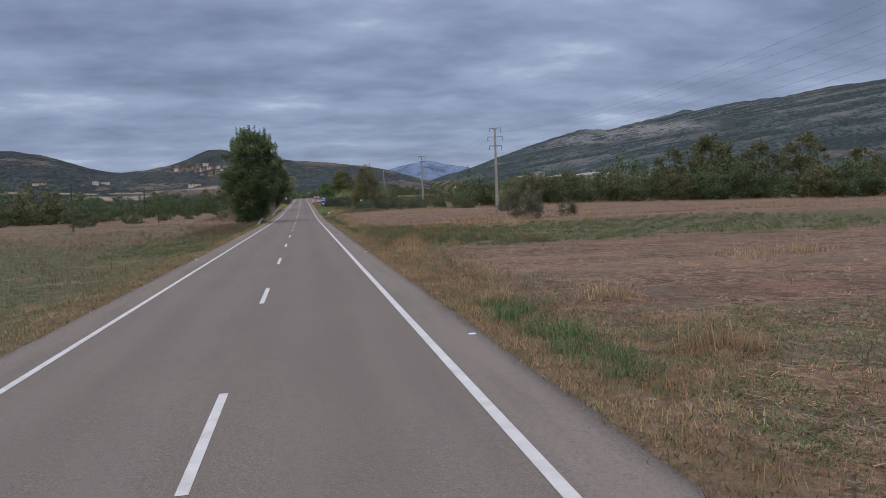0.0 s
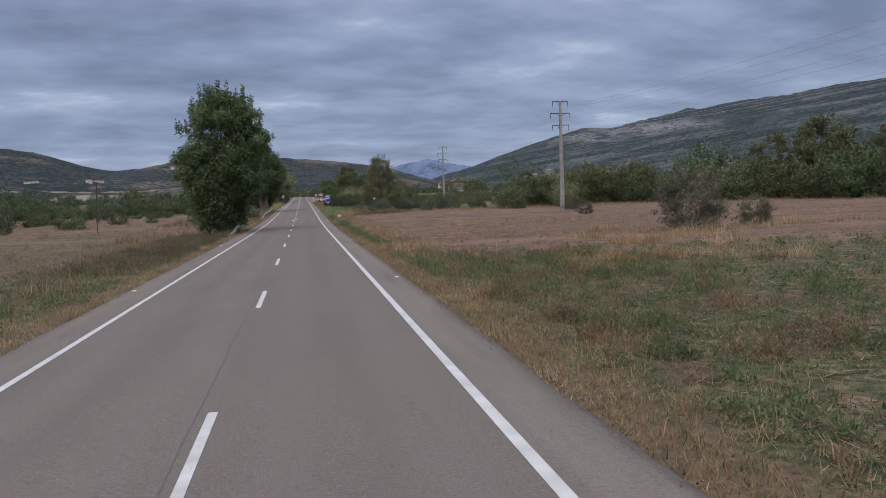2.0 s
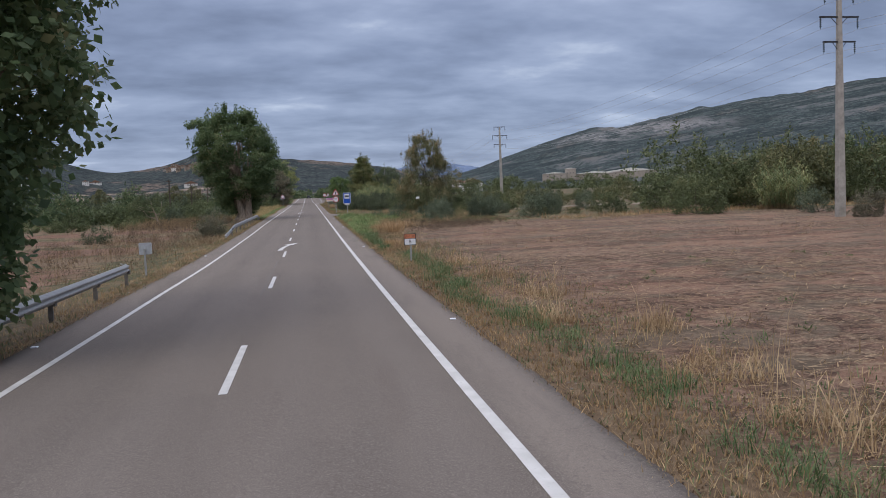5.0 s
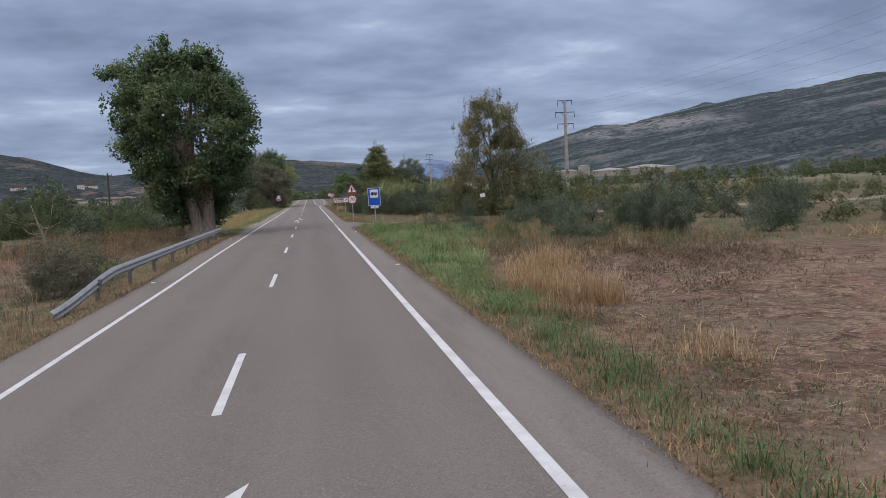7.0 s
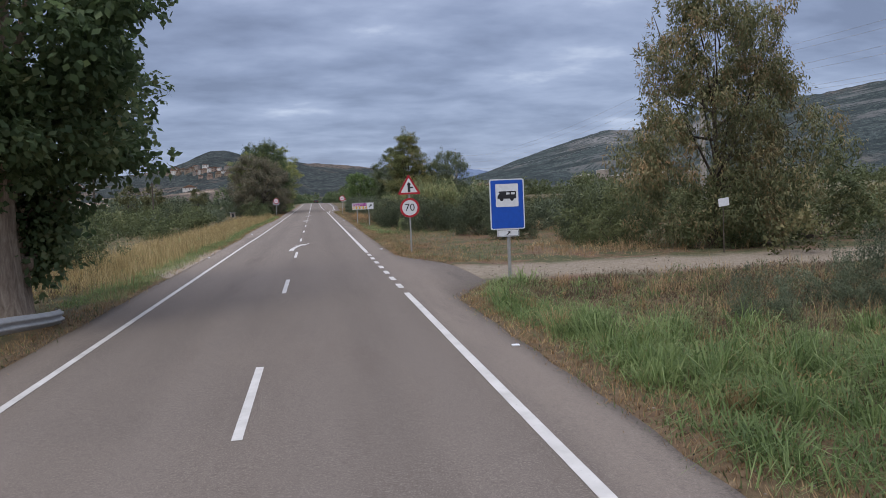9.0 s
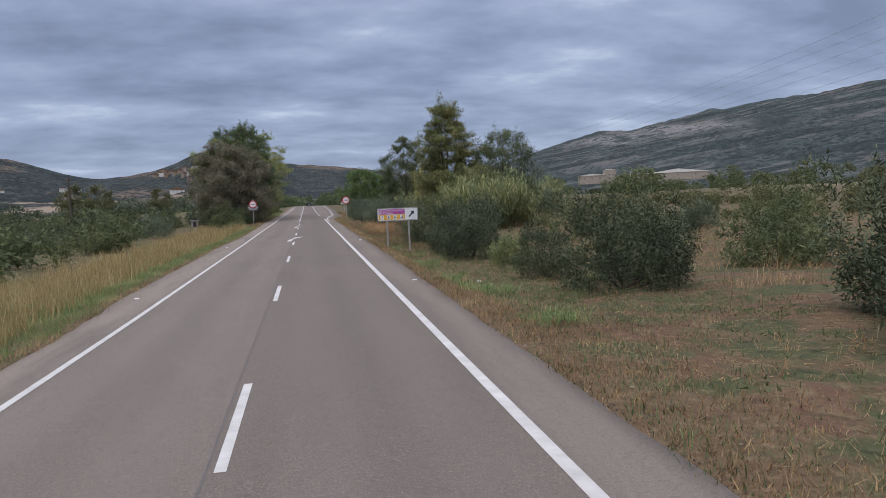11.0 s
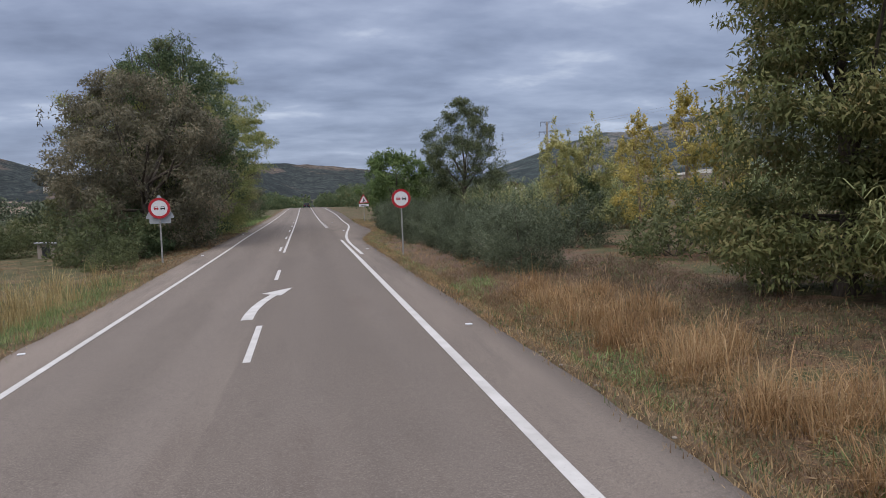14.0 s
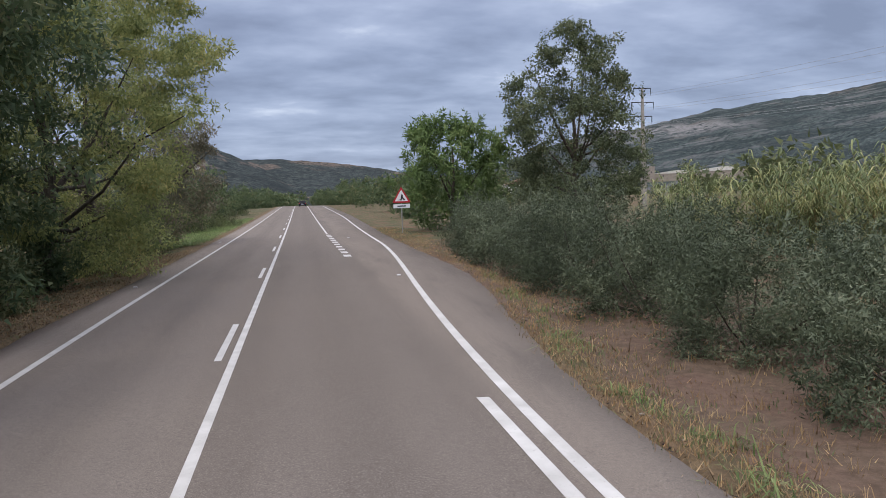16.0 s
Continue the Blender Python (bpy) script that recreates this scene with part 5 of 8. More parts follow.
for i in range(30):
    x, y = rng.uniform(36, 110), rng.uniform(190, 345)
    place((SH6, SH1, SH1, SH3)[int(rng.integers(4))], x, y, rng.uniform(0, 360), rng.uniform(0.45, 0.95))
# dark trees where the road goes over the crest
for x, y, s in ((-9.6, 438.0, 0.62), (-13.5, 452.0, 0.85), (-12.0, 505.0, 0.9), (11.5, 575.0, 0.9), (15.0, 590.0, 1.1), (8.5, 640.0, 0.9), (-9.0, 600.0, 0.9), (14.5, 402.0, 0.5), (17.0, 425.0, 0.7)):
    place(SH5, x, y, 61 * x + y, s)
place(SHY, -9.0, 384.0, 30, 1.7)
place(SHY, -10.5, 372.0, 80, 1.3)
# left side: olives and shrubs beyond the meadow and the yellow grass
place(SH4, -50.5, 164.0, 40, 1.35)
place(SH5, -57.0, 166.0, 90, 1.1)
for x, y, s in ((-43.0, 161.0, 0.72), (-46.0, 170.0, 0.9), (-39.0, 168.0, 0.6), (-62.0, 160.0, 0.9), (-30.0, 205.0, 0.75), (-36.0, 214.0, 0.9), (-25.0, 219.0, 0.8), (-52.0, 205.0, 0.9)):
    place(SH5, x, y, x * 31, s)
for row, (y0, n, gap, size) in enumerate(((161, 8, 5.6, 0.55), (186, 11, 5.5, 0.60), (212, 13, 5.2, 0.72), (238, 14, 5.8, 0.9), (268, 14, 7.0, 1.0))):
    # rows of olives on the terraces
    for k in range(n):
        x, y = -16 - gap * k - 1.5 * row + rng.uniform(-1.6, 1.6), y0 + 0.6 * k + rng.uniform(-2, 2)
        if rng.uniform() < 0.88:
            place((SHF, OLF, OLF)[int(rng.integers(3))], x, y, rng.uniform(0, 360), size * rng.uniform(0.75, 1.25))
tree("young_tree", (-22.8, 135.0), "thin young tree alone in the stubble", LEAF_SHRUB, BARK_DARK, 3.6, 0.9, 1.3, round_top, 26, 22, 0.26, (0.10, 0.05), 0.1, 0.05, 9, 72, 4)
for i in range(38):
    x, y = -rng.uniform(22, 110), rng.uniform(150, 230)
    place((OLF, SHF, SHF, SHF, SHF)[int(rng.integers(5))], x, y, rng.uniform(0, 360), rng.uniform(0.35, 0.75))
for i in range(52):
    x, y = -rng.uniform(13, 60), rng.uniform(212, 330)
    place((OLF, SHF, SHF, OLF, SHF)[int(rng.integers(5))], x, y, rng.uniform(0, 360), rng.uniform(0.7, 1.1))
for i in (0, 1, 2, 3, 4, 5, 6, 7, 8, 9, 11, 12, 13, 14, 15):
    place((SH1, SH3)[i % 2], -13 - 9 * ((i * 0.618) % 1), 270 + 4.2 * i, 50 * i, 0.5 + 0.5 * ((i * 0.37) % 1))
for x, y, k, s in ((-6.9, 164.5, 0, 0.55), (-6.6, 161.5, 1, 0.5), (-15.6, 196.0, 2, 0.9), (-14.0, 205.0, 0, 0.9), (-10.5, 203.0, 2, 0.8), (-9.6, 209.0, 0, 0.8), (-7.8, 306.5, 0, 0.55), (-9.5, 311.0, 0, 1.0), (-7.5, 321.0, 0, 0.7), (-7.2, 329.5, 0, 0.75), (-7.4, 342.0, 0, 0.7), (-7.2, 351.0, 0, 0.7), (-6.6, 388.0, 0, 0.9), (-9.5, 380.0, 0, 1.2), (-11, 395, 0, 1.5)):
    place((SH1, SH2, SH3)[k], x, y, rng.uniform(0, 360), s)
tree("almond_tree", (-15.7, 189.0), "small leaning tree with a pale bare trunk", LEAF_SHRUB, BARK_PLANE, 4.4, 2.4, 1.5, round_top, 70, 60, 0.5, (0.14, 0.06), 0.2, 0.12, 9, 71, 0, lean=-0.25)


def woods(name, label, spots, leaf, seed):
    """Far trees joined into one thicket."""
    rng = np.random.default_rng(seed)
    V, F, K, total = [], [], [], 0
    for x, y, r, h in spots:
        near = y < 560
        n = 20 if near else 16
        th, u = rng.uniform(0, math.tau, n), rng.uniform(0, 1, n)
        rr = r * np.sqrt(np.clip(1 - (np.abs(u - 0.4) / 0.65) ** 2, 0.03, 1)) * rng.uniform(0.4, 1.05, n)
        C = np.stack([x + rr * np.cos(th), y + rr * np.sin(th), float(ground_z(x, y)) + h * (0.08 + 0.88 * u)], -1)
        v, f, k = foliage(rng, C, np.full(n, 0.34 * r) * rng.uniform(0.7, 1.3, n), 26 if near else 12, (0.16 if near else 0.30) * r, (0.11 if near else 0.20) * r, 0.5, 0.1, 0.8, True)
        V.append(v)
        F.append(f + total)
        K.append(k)
        total += len(v)
    return tagged(part(name, fast_mesh(name, np.concatenate(V), np.concatenate(F), normals=np.concatenate(K)), leaf), label, "woods", kind="stuff")


far_spots = []
for _ in range(250):
    y = rng.uniform(340, 1150)
    x = rng.uniform(22, 60 + 0.75 * y)
    s = 1 + y / 500
    far_spots.append((x, y, 2.3 * s * rng.uniform(0.7, 1.2), 3.8 * s * rng.uniform(0.6, 1.15)))
woods("far_woods", "far belt of mixed trees and scrub across the valley", far_spots, LEAF_SHRUB, 81)
left_spots = []
for _ in range(280):
    y = rng.uniform(215, 1100)
    x = -rng.uniform(62 if y < 330 else 16, 70 + 0.55 * y)
    s = 1 + y / 520
    left_spots.append((x, y, 2.2 * s * rng.uniform(0.7, 1.2), 3.0 * s * rng.uniform(0.55, 1.1)))
woods("far_woods", "far olive groves and scrub over the valley floor", left_spots, LEAF_OLIVE, 82)
mid_spots = []
for _ in range(46):
    y = rng.uniform(395, 640)
    side = -1 if rng.uniform() < 0.5 else 1
    mid_spots.append((side * rng.uniform(13, 30), y, rng.uniform(2.5, 4.5), rng.uniform(4, 8.5)))
for _ in range(40):
    mid_spots.append((rng.uniform(-30, 40), rng.uniform(700, 900), rng.uniform(4, 7), rng.uniform(6, 12)))
woods("far_woods", "roadside trees beyond the crest of the road", mid_spots, LEAF_DARK, 83)


scrub_spots = []
for _ in range(190):
    y = rng.uniform(168, 345)
    x = rng.uniform(17 if y < 262 else 21, 34 + 0.12 * y)
    if x > 40 or not 220 < y < 270:
        k = 0.62 if y < 205 else 1.0
        scrub_spots.append((x, y, k * rng.uniform(0.7, 1.9), k * rng.uniform(0.8, 2.6)))
woods("scrub", "low yellowish-green scrub over the rough ground", scrub_spots, LEAF_SCRUB, 84)
scrub_spots = [(-rng.uniform(12.5, 62), rng.uniform(205, 345), rng.uniform(0.8, 2.1), rng.uniform(0.8, 2.9)) for _ in range(330)]
scrub_spots = [p for p in scrub_spots if p[1] < 280 or p[0] < -19]
woods("scrub", "low olive and bramble scrub beyond the yellow grass", scrub_spots, LEAF_SHRUB, 85)


def cane(name, at, label, stems, spread, height, seed, group):
    """Giant cane: tall stems hidden by long arching leaves."""
    rng = np.random.default_rng(seed)
    root = thing(name, (at[0], at[1], float(ground_z(at[0], at[1])) - 0.03), label, "giant cane", group)
    V, F, paths, total = [], [], [], 0
    for _ in range(stems):
        a, r = rng.uniform(0, math.tau), spread * math.sqrt(rng.uniform())
        b = np.array([r * math.cos(a), r * math.sin(a), 0.0])
        h = height * rng.uniform(0.42, 1.12) * (1 - 0.25 * (r / spread) ** 2)
        lean = np.array([rng.normal() * 0.15 + 0.30 * math.cos(a) * r / spread, rng.normal() * 0.15 + 0.30 * math.sin(a) * r / spread, 0]) * h
        paths.append([(b, 0.014), (b + lean * 0.35 + np.array([0, 0, h * 0.55]), 0.010), (b + lean + np.array([0, 0, h * 0.95]), 0.003)])
        n = 23
        t = np.sort(rng.uniform(0.06, 1.0, n) ** 0.85)
        P = b + lean * (t ** 1.6)[:, None] + np.stack([np.zeros(n), np.zeros(n), h * t * 0.96], -1)
        th = rng.uniform(0, math.tau, n)
        D = unit(np.stack([np.cos(th), np.sin(th), rng.uniform(0.5, 1.6, n)], -1))
        E = np.stack([np.cos(th), np.sin(th), np.zeros(n)], -1)
        L = rng.uniform(0.65, 1.35, (n, 1))
        W = unit(np.cross(D, [0, 0, 1.0])) * 0.030
        drop = rng.uniform(0.2, 0.75, (n, 1))
        q1 = P + D * L * 0.40
        q2 = q1 + (E * 0.85 + np.array([0, 0, 0.15])) * L * 0.30
        q3 = q2 + (E * 0.55 - np.array([0, 0, 1.0]) * drop) * L * 0.45
        v = np.stack([P - W * 0.5, P + W * 0.5, q1 + W, q1 - W, q2 + W * 0.8, q2 - W * 0.8, q3], 1).reshape(-1, 3)
        k = np.arange(n)[:, None] * 7
        f = np.concatenate([k + np.array(c) for c in ((0, 1, 2), (0, 2, 3), (3, 2, 4), (3, 4, 5), (5, 4, 6))])
        V.append(v)
        F.append(f + total)
        total += len(v)
    tagged(part("cane_stem", limb_mesh(paths, 4), GRASS_STRAW, root), kind="stuff")
    tagged(part("cane_leaf", fast_mesh("cane_leaf", np.concatenate(V), np.concatenate(F)), LEAF_CANE, root), kind="stuff")
    return root


C1 = cane("giant_cane", (14.7, 279.4), "clump of tall yellow-green giant cane", 105, 1.9, 4.5, 91, "cane clumps")
for x, y, s in ((16.4, 277.6, 1.1), (16.8, 281.8, 1.15), (18.8, 279.4, 1.1), (14.2, 282.6, 0.8), (31, 318, 1.15), (36, 322, 1.1), (44, 160.5, 0.95), (27.0, 309.0, 0.9), (21.0, 328.0, 0.8), (24.0, 323.0, 0.8), (17.2, 339.0, 0.8), (21.0, 337.5, 0.9), (20.3, 330.6, 0.9), (22.4, 332.5, 1.0), (24.5, 331.5, 1.1)):
    place(C1, x, y, x * 40, s)


# ---- grass and weeds ----
def blades(rng, x, y, height, per, width, spread, droop=0.35):
    """Tufts of narrow blades: two bent pieces each."""
    n = len(x)
    z = ground_z(x, y)
    N = n * per
    bx = np.repeat(x, per) + rng.normal(0, 1, N) * spread
    by = np.repeat(y, per) + rng.normal(0, 1, N) * spread
    h = np.repeat(height, per) * rng.uniform(0.5, 1.25, N)
    th = rng.uniform(0, math.tau, N)
    out = rng.uniform(0.08, 0.75, N) * droop * 2
    P = np.stack([bx, by, np.repeat(z, per) - 0.01], -1)
    D = np.stack([np.cos(th), np.sin(th), np.zeros(N)], -1)
    S = np.stack([-np.sin(th), np.cos(th), np.zeros(N)], -1) * (np.asarray(width) * rng.uniform(0.6, 1.3, N))[:, None]
    M = P + D * (h * out * 0.35)[:, None] + np.array([0, 0, 1]) * (h * 0.6)[:, None]
    T = P + D * (h * out)[:, None] + np.array([0, 0, 1]) * (h * (1 - 0.35 * out))[:, None]
    V = np.stack([P - S, P + S, M + S * 0.7, M - S * 0.7, T], 1).reshape(-1, 3)
    i = np.arange(N)[:, None] * 5
    quads = i + np.array([0, 1, 2, 3])
    return V, quads, i + np.array([3, 2, 4])


def grass(name, label, material, x, y, height, per, width, spread, droop, seed, single=False):
    rng = np.random.default_rng(seed)
    V, Q, T = blades(rng, x, y, height, per, width, spread, droop)
    if single:
        B = V.reshape(-1, 5, 3)[:, [0, 1, 4]].reshape(-1, 3)
        return tagged(part(name, fast_mesh(name, B, np.arange(len(B)).reshape(-1, 3)), material), label, "grass", kind="stuff")
    tri = np.concatenate([Q[:, [0, 1, 2]], Q[:, [0, 2, 3]], T])
    return tagged(part(name, fast_mesh(name, V, tri), material), label, "grass", kind="stuff")


def scatter(rng, n, x0, x1, y0, y1, weight):
    x, y = rng.uniform(x0, x1, n), rng.uniform(y0, y1, n)
    k = rng.uniform(0, 1, n) < weight(x, y)
    return x[k], y[k]


def off_right(x, y):
    return x - road_right(y)


def off_left(x, y):
    return road_left(y) - x


def on_track(x, y):
    return (x > 0) & (y + 0.05 * x > 195.4) & (y + 0.05 * x < 202.6)


rng = np.random.default_rng(101)
patch = lambda x, y, f, s: 0.5 + 0.5 * np.clip(wave(x * f, y * f, s) * 1.6, -1, 1)
rand = lambda n: rng.uniform(0, 1, n)


def tufts(spots, per_spot, seed):
    """Tuft places gathered round a few spots of (x, y, reach)."""
    r = np.random.default_rng(seed)
    S = np.repeat(np.array(spots, float), per_spot, 0)
    d, a = S[:, 2] * np.sqrt(r.uniform(0, 1, len(S))) , r.uniform(0, math.tau, len(S))
    return S[:, 0] + d * np.cos(a), S[:, 1] + d * np.sin(a), 1 - 0.55 * (d / S[:, 2]) ** 2


def weed_mass(name, label, material, x, y, height, reach, count, leaf, seed, up=0.4):
    """Low leafy or twiggy weeds: little mounds of small leaves."""
    r = np.random.default_rng(seed)
    C = np.stack([x, y, ground_z(x, y) + height * 0.40], -1)
    S = np.repeat(np.stack([reach, reach, height * 0.55], -1), count, 0)
    D = unit(r.standard_normal((len(S), 3)))
    P = np.repeat(C, count, 0) + D * S * r.uniform(0.2, 1, (len(S), 1))
    A = unit(D * 0.5 + r.standard_normal((len(S), 3)) * 0.6 + np.array([0, 0, up]))
    N = unit(D * 0.4 + np.array([0, 0, 0.8]) + r.standard_normal((len(S), 3)) * 0.5)
    V, F = leaf_quads(r, P, A, leaf[0], leaf[1], N, True)
    return tagged(part(name, fast_mesh(name, V, F), material), label, "weeds", kind="stuff")


# dry thatch that hides the soil beside the asphalt, both sides
for side in (1, -1):
    for leafy, lab, sd in ((GRASS_STRAW, "matted dry thatch on the verge", 20), (GRASS_DRY, "matted brown thatch on the verge", 21), (GRASS_ORANGE, "short orange-brown grass on the verge", 25), (WEED_GREEN, "short grey-green grass on the verge", 26)):
        n = (19000 if sd < 25 else 11000) if side > 0 else 8000
        o = np.abs(rng.normal(0, 1.15, n)) + 0.01
        y = rng.uniform(3, 372, n)
        x = np.where(side > 0, road_right(y) + o, road_left(y) - o)
        k = ~on_track(x, y) & (rand(n) < (0.45 + 0.55 * patch(x, y, 0.45, sd)) * np.where((side < 0) & (y > 301), 0.2, 1.0) * np.where((side < 0) & (y > 112) & (y < 196) & (o > 0.9), 0.35, 1.0) * np.where((y > 293) & (x > 5.6), 0.5, 1.0))
        grass("verge_thatch", lab, leafy, x[k], y[k], 0.06 + 0.11 * rand(k.sum()), 6, 0.0080, 0.12, 0.8, sd + side, True)
# short verge grass, both sides
x, y = scatter(rng, 15000, 4.2, 9.0, 4, 335, lambda x, y: ((off_right(x, y) > 0.12) & ~on_track(x, y)) * (0.18 + 0.7 * patch(x, y, 0.5, 1)) * np.clip(1.5 - off_right(x, y) / 5, 0.25, 1))
half = rand(len(x)) < 0.24 + 0.4 * smooth(112, 130, y) * (1 - smooth(215, 230, y))
grass("verge_grass", "short dry verge grass beside the asphalt", GRASS_STRAW, x[~half], y[~half], 0.06 + 0.16 * rand((~half).sum()), 6, 0.006, 0.08, 0.8, 1)
grass("verge_grass", "short green verge grass beside the asphalt", GRASS_GREEN, x[half], y[half], 0.07 + 0.14 * rand(half.sum()), 6, 0.006, 0.08, 0.8, 2)
x, y = scatter(rng, 11000, -9.0, -4.1, 8, 335, lambda x, y: (off_left(x, y) > 0.12) * (0.2 + 0.7 * patch(x, y, 0.5, 2)) * np.where(y > 301, 0.12, 1.0))
half = rand(len(x)) < 0.42
grass("verge_grass", "short dry verge grass beside the asphalt", GRASS_STRAW, x[~half], y[~half], 0.06 + 0.14 * rand((~half).sum()), 6, 0.007, 0.08, 0.7, 3, True)
grass("verge_grass", "short green verge grass beside the asphalt", GRASS_GREEN, x[half], y[half], 0.08 + 0.15 * rand(half.sum()), 6, 0.007, 0.08, 0.7, 4, True)


def lush(x, y):
    o = off_right(x, y)
    lump = patch(x, y, 1.6, 3)
    a = (np.abs(y - 14.5) < 4.2) * (np.abs(o - 1.25) < 0.6) * (0.3 + 0.7 * lump)
    b = ((np.abs(y - 68) < 5) | (np.abs(y - 108) < 24)) * (np.abs(o - 1.15 - 0.25 * np.sin(y * 0.31)) < 0.45) * (0.2 + 0.8 * lump) * np.where(y > 95, 0.75, 1.0)
    c = (y > 134) * (y < 161) * (o > 0.3) * (o < 0.9 + 0.7 * smooth(140, 152, y)) * (0.35 + 0.65 * lump)
    d = (y > 157 + 4.6 * np.maximum(o - 1.7, 0) * (1 - 0.35 * smooth(3.5, 6.0, o))) * (y < 194.5) * (o > 0.45 + 0.25 * patch(x, y, 1.1, 4)) * (o < 5.0 + 2.0 * patch(x, y, 0.35, 14)) * (0.4 + 0.6 * lump) * np.clip(0.70 + 0.9 * patch(x, y, 0.5, 55), 0.4, 1) * (1 - 0.85 * smooth(183.5, 190, y + 2.5 * patch(x, y, 0.8, 61)) * smooth(1.0, 2.2, o))
    f = (y > 296) * (y < 333) * (o > 0.25) * (o < 1.2) * (0.1 + 0.9 * lump ** 2) * 0.3
    e = (y > 226) * (y < 300) * (o > 0.8) * (o < 2.6) * (patch(x, y, 0.8, 5) > 0.72) * 0.5
    return np.clip(a + b + c + d + e + f, 0, 1)


x, y = scatter(rng, 26000, 4.6, 7.2, 5, 333, lambda x, y: lush(x, y) * ~((y > 156) & (y < 195)))
x2, y2 = scatter(rng, 11000, 4.6, 12.5, 156.5, 195, lush)
x, y = np.concatenate([x, x2]), np.concatenate([y, y2])
lump = patch(x, y, 1.6, 3)
k = y < 150
grass("tall_grass", "tufts of blue-green grass at the verge", GRASS_GREEN, x[k], y[k], (0.16 + 0.28 * rand(k.sum())) * (0.5 + 0.6 * lump[k]), 13, 0.0058, 0.12, 1.1, 19)
x, y, lump = x[~k], y[~k], lump[~k]
grass("tall_grass", "lush green grass in arching clumps on the verge", GRASS_LUSH, x, y, (0.16 + 0.32 * rand(len(x))) * (0.55 + 0.6 * lump) * np.where(y > 295, 0.45, 1), 12, 0.0095, 0.14, 1.7, 5)
k = rand(len(x)) < 0.16
weed_mass("low_weeds", "low broad-leaved weeds among the lush grass", WEED_GREEN, x[k], y[k], 0.10 + 0.16 * rand(k.sum()), 0.12 + 0.1 * rand(k.sum()), 14, (0.075, 0.04), 15)
k = rand(len(x)) < 0.10
grass("straw_grass", "dry stalks among the lush grass", GRASS_STRAW, x[k], y[k], 0.25 + 0.25 * rand(k.sum()), 5, 0.004, 0.12, 0.8, 16)
x, y = scatter(rng, 5200, -9.5, -5.0, 356, 412, lambda x, y: (off_left(x, y) > 0.4) * (0.3 + 0.7 * patch(x, y, 0.3, 67)))
grass("tall_grass", "green grass bank before the crest", GRASS_LUSH, x, y, 0.18 + 0.25 * rand(len(x)), 6, 0.016, 0.16, 1.3, 97, True)
x, y = scatter(rng, 16000, -8, -4.4, 196, 320, lambda x, y: (off_left(x, y) > 0.3) * (off_left(x, y) < 2.0) * (1 - smooth(290, 303, y)) * 0.9)
grass("tall_grass", "bright green grass at the foot of the yellow grass", GRASS_LUSH, x, y, 0.12 + 0.22 * rand(len(x)), 7, 0.0085, 0.12, 1.2, 6, True)
# tall straw: single clumps at the field edge and loose bands
clumps = [(22.5, 79, 1.4), (24.2, 80.5, 1.3), (20.4, 77.5, 1.2), (26.2, 82, 1.3), (28.4, 83, 1.2), (31, 85, 1.3), (34, 86, 1.3), (19, 76, 1.0), (5.8, 32.5, 0.5), (5.6, 18.4, 0.35), (6.4, 37.7, 0.7), (5.8, 34, 0.4), (6.8, 41.7, 0.6), (5.8, 37.3, 0.4), (6.9, 80, 0.6), (6.3, 70, 0.5), (6.3, 80.5, 0.5), (5.9, 77, 0.4), (6.1, 75, 0.5), (6.2, 95, 0.6), (5.9, 85, 0.4), (5.4, 133.5, 0.6), (5.9, 135, 0.6), (5.9, 150, 0.7), (6.1, 153.5, 0.7), (6.9, 146, 0.6),
          (16.4, 67, 1.1), (10.7, 63.7, 0.9), (16.9, 80, 1.2), (20.9, 28.5, 1.3), (18.0, 27.2, 1.4), (13.6, 204, 1.2), (7.1, 287, 0.9), (9.2, 291.7, 1.0), (21.5, 73, 1.5), (24.6, 83.0, 1.3), (8.2, 69.5, 0.8), (6.6, 104, 0.7), (7.2, 92.5, 0.5), (7.0, 97, 0.7), (7.3, 101, 0.6), (7.1, 107, 0.8), (7.5, 110.5, 0.6), (7.2, 116, 0.7), (6.9, 126, 0.8), (6.0, 112, 0.6), (6.9, 121, 0.8), (5.7, 58, 0.4), (6.6, 25, 0.6), (7.6, 12, 0.7), (8.4, 18.5, 0.8), (10.6, 181, 0.8), (13.0, 183.5, 1.0), (9.4, 192.0, 0.7), (16.0, 190.5, 1.2), (18.4, 178.5, 1.0), (12.4, 210, 1.0), (17.0, 225.0, 1.6), (11.0, 243.0, 0.8), (13.5, 232, 1.2), (21, 195, 1.4), (24, 184, 1.4), (14.2, 260, 1.2), (17.5, 246, 1.6), (9.0, 160.5, 1.3), (10.6, 162.0, 1.3), (13.0, 163.2, 1.2), (15.0, 251.0, 1.5), (19.5, 240.0, 1.8), (13.5, 246.0, 1.2), (20.5, 256.0, 1.8)]
x, y, f = tufts(clumps + [(7.4, 42.5, 0.6), (6.3, 38.6, 0.5), (16.5, 65.5, 1.0), (17.6, 64.6, 0.9), (18.6, 64.0, 0.7), (9.4, 43.2, 0.3), (26.5, 66.0, 0.9)], 30, 31)
grass("straw_clumps", "dense clumps of tall pale straw grass", GRASS_PALE, x, y, (0.28 + 0.50 * rand(len(x))) * f * np.where((x > 15) & (y > 70) & (y < 90), 1.4, 1.0), 10, 0.0075, 0.12, 0.95, 7)
k = rand(len(x)) < 0.10
grass("straw_clumps", "long bare stalks over the straw clumps", GRASS_PALE, x[k], y[k], (0.95 + 0.35 * rand(k.sum())), 2, 0.006, 0.15, 0.30, 64)
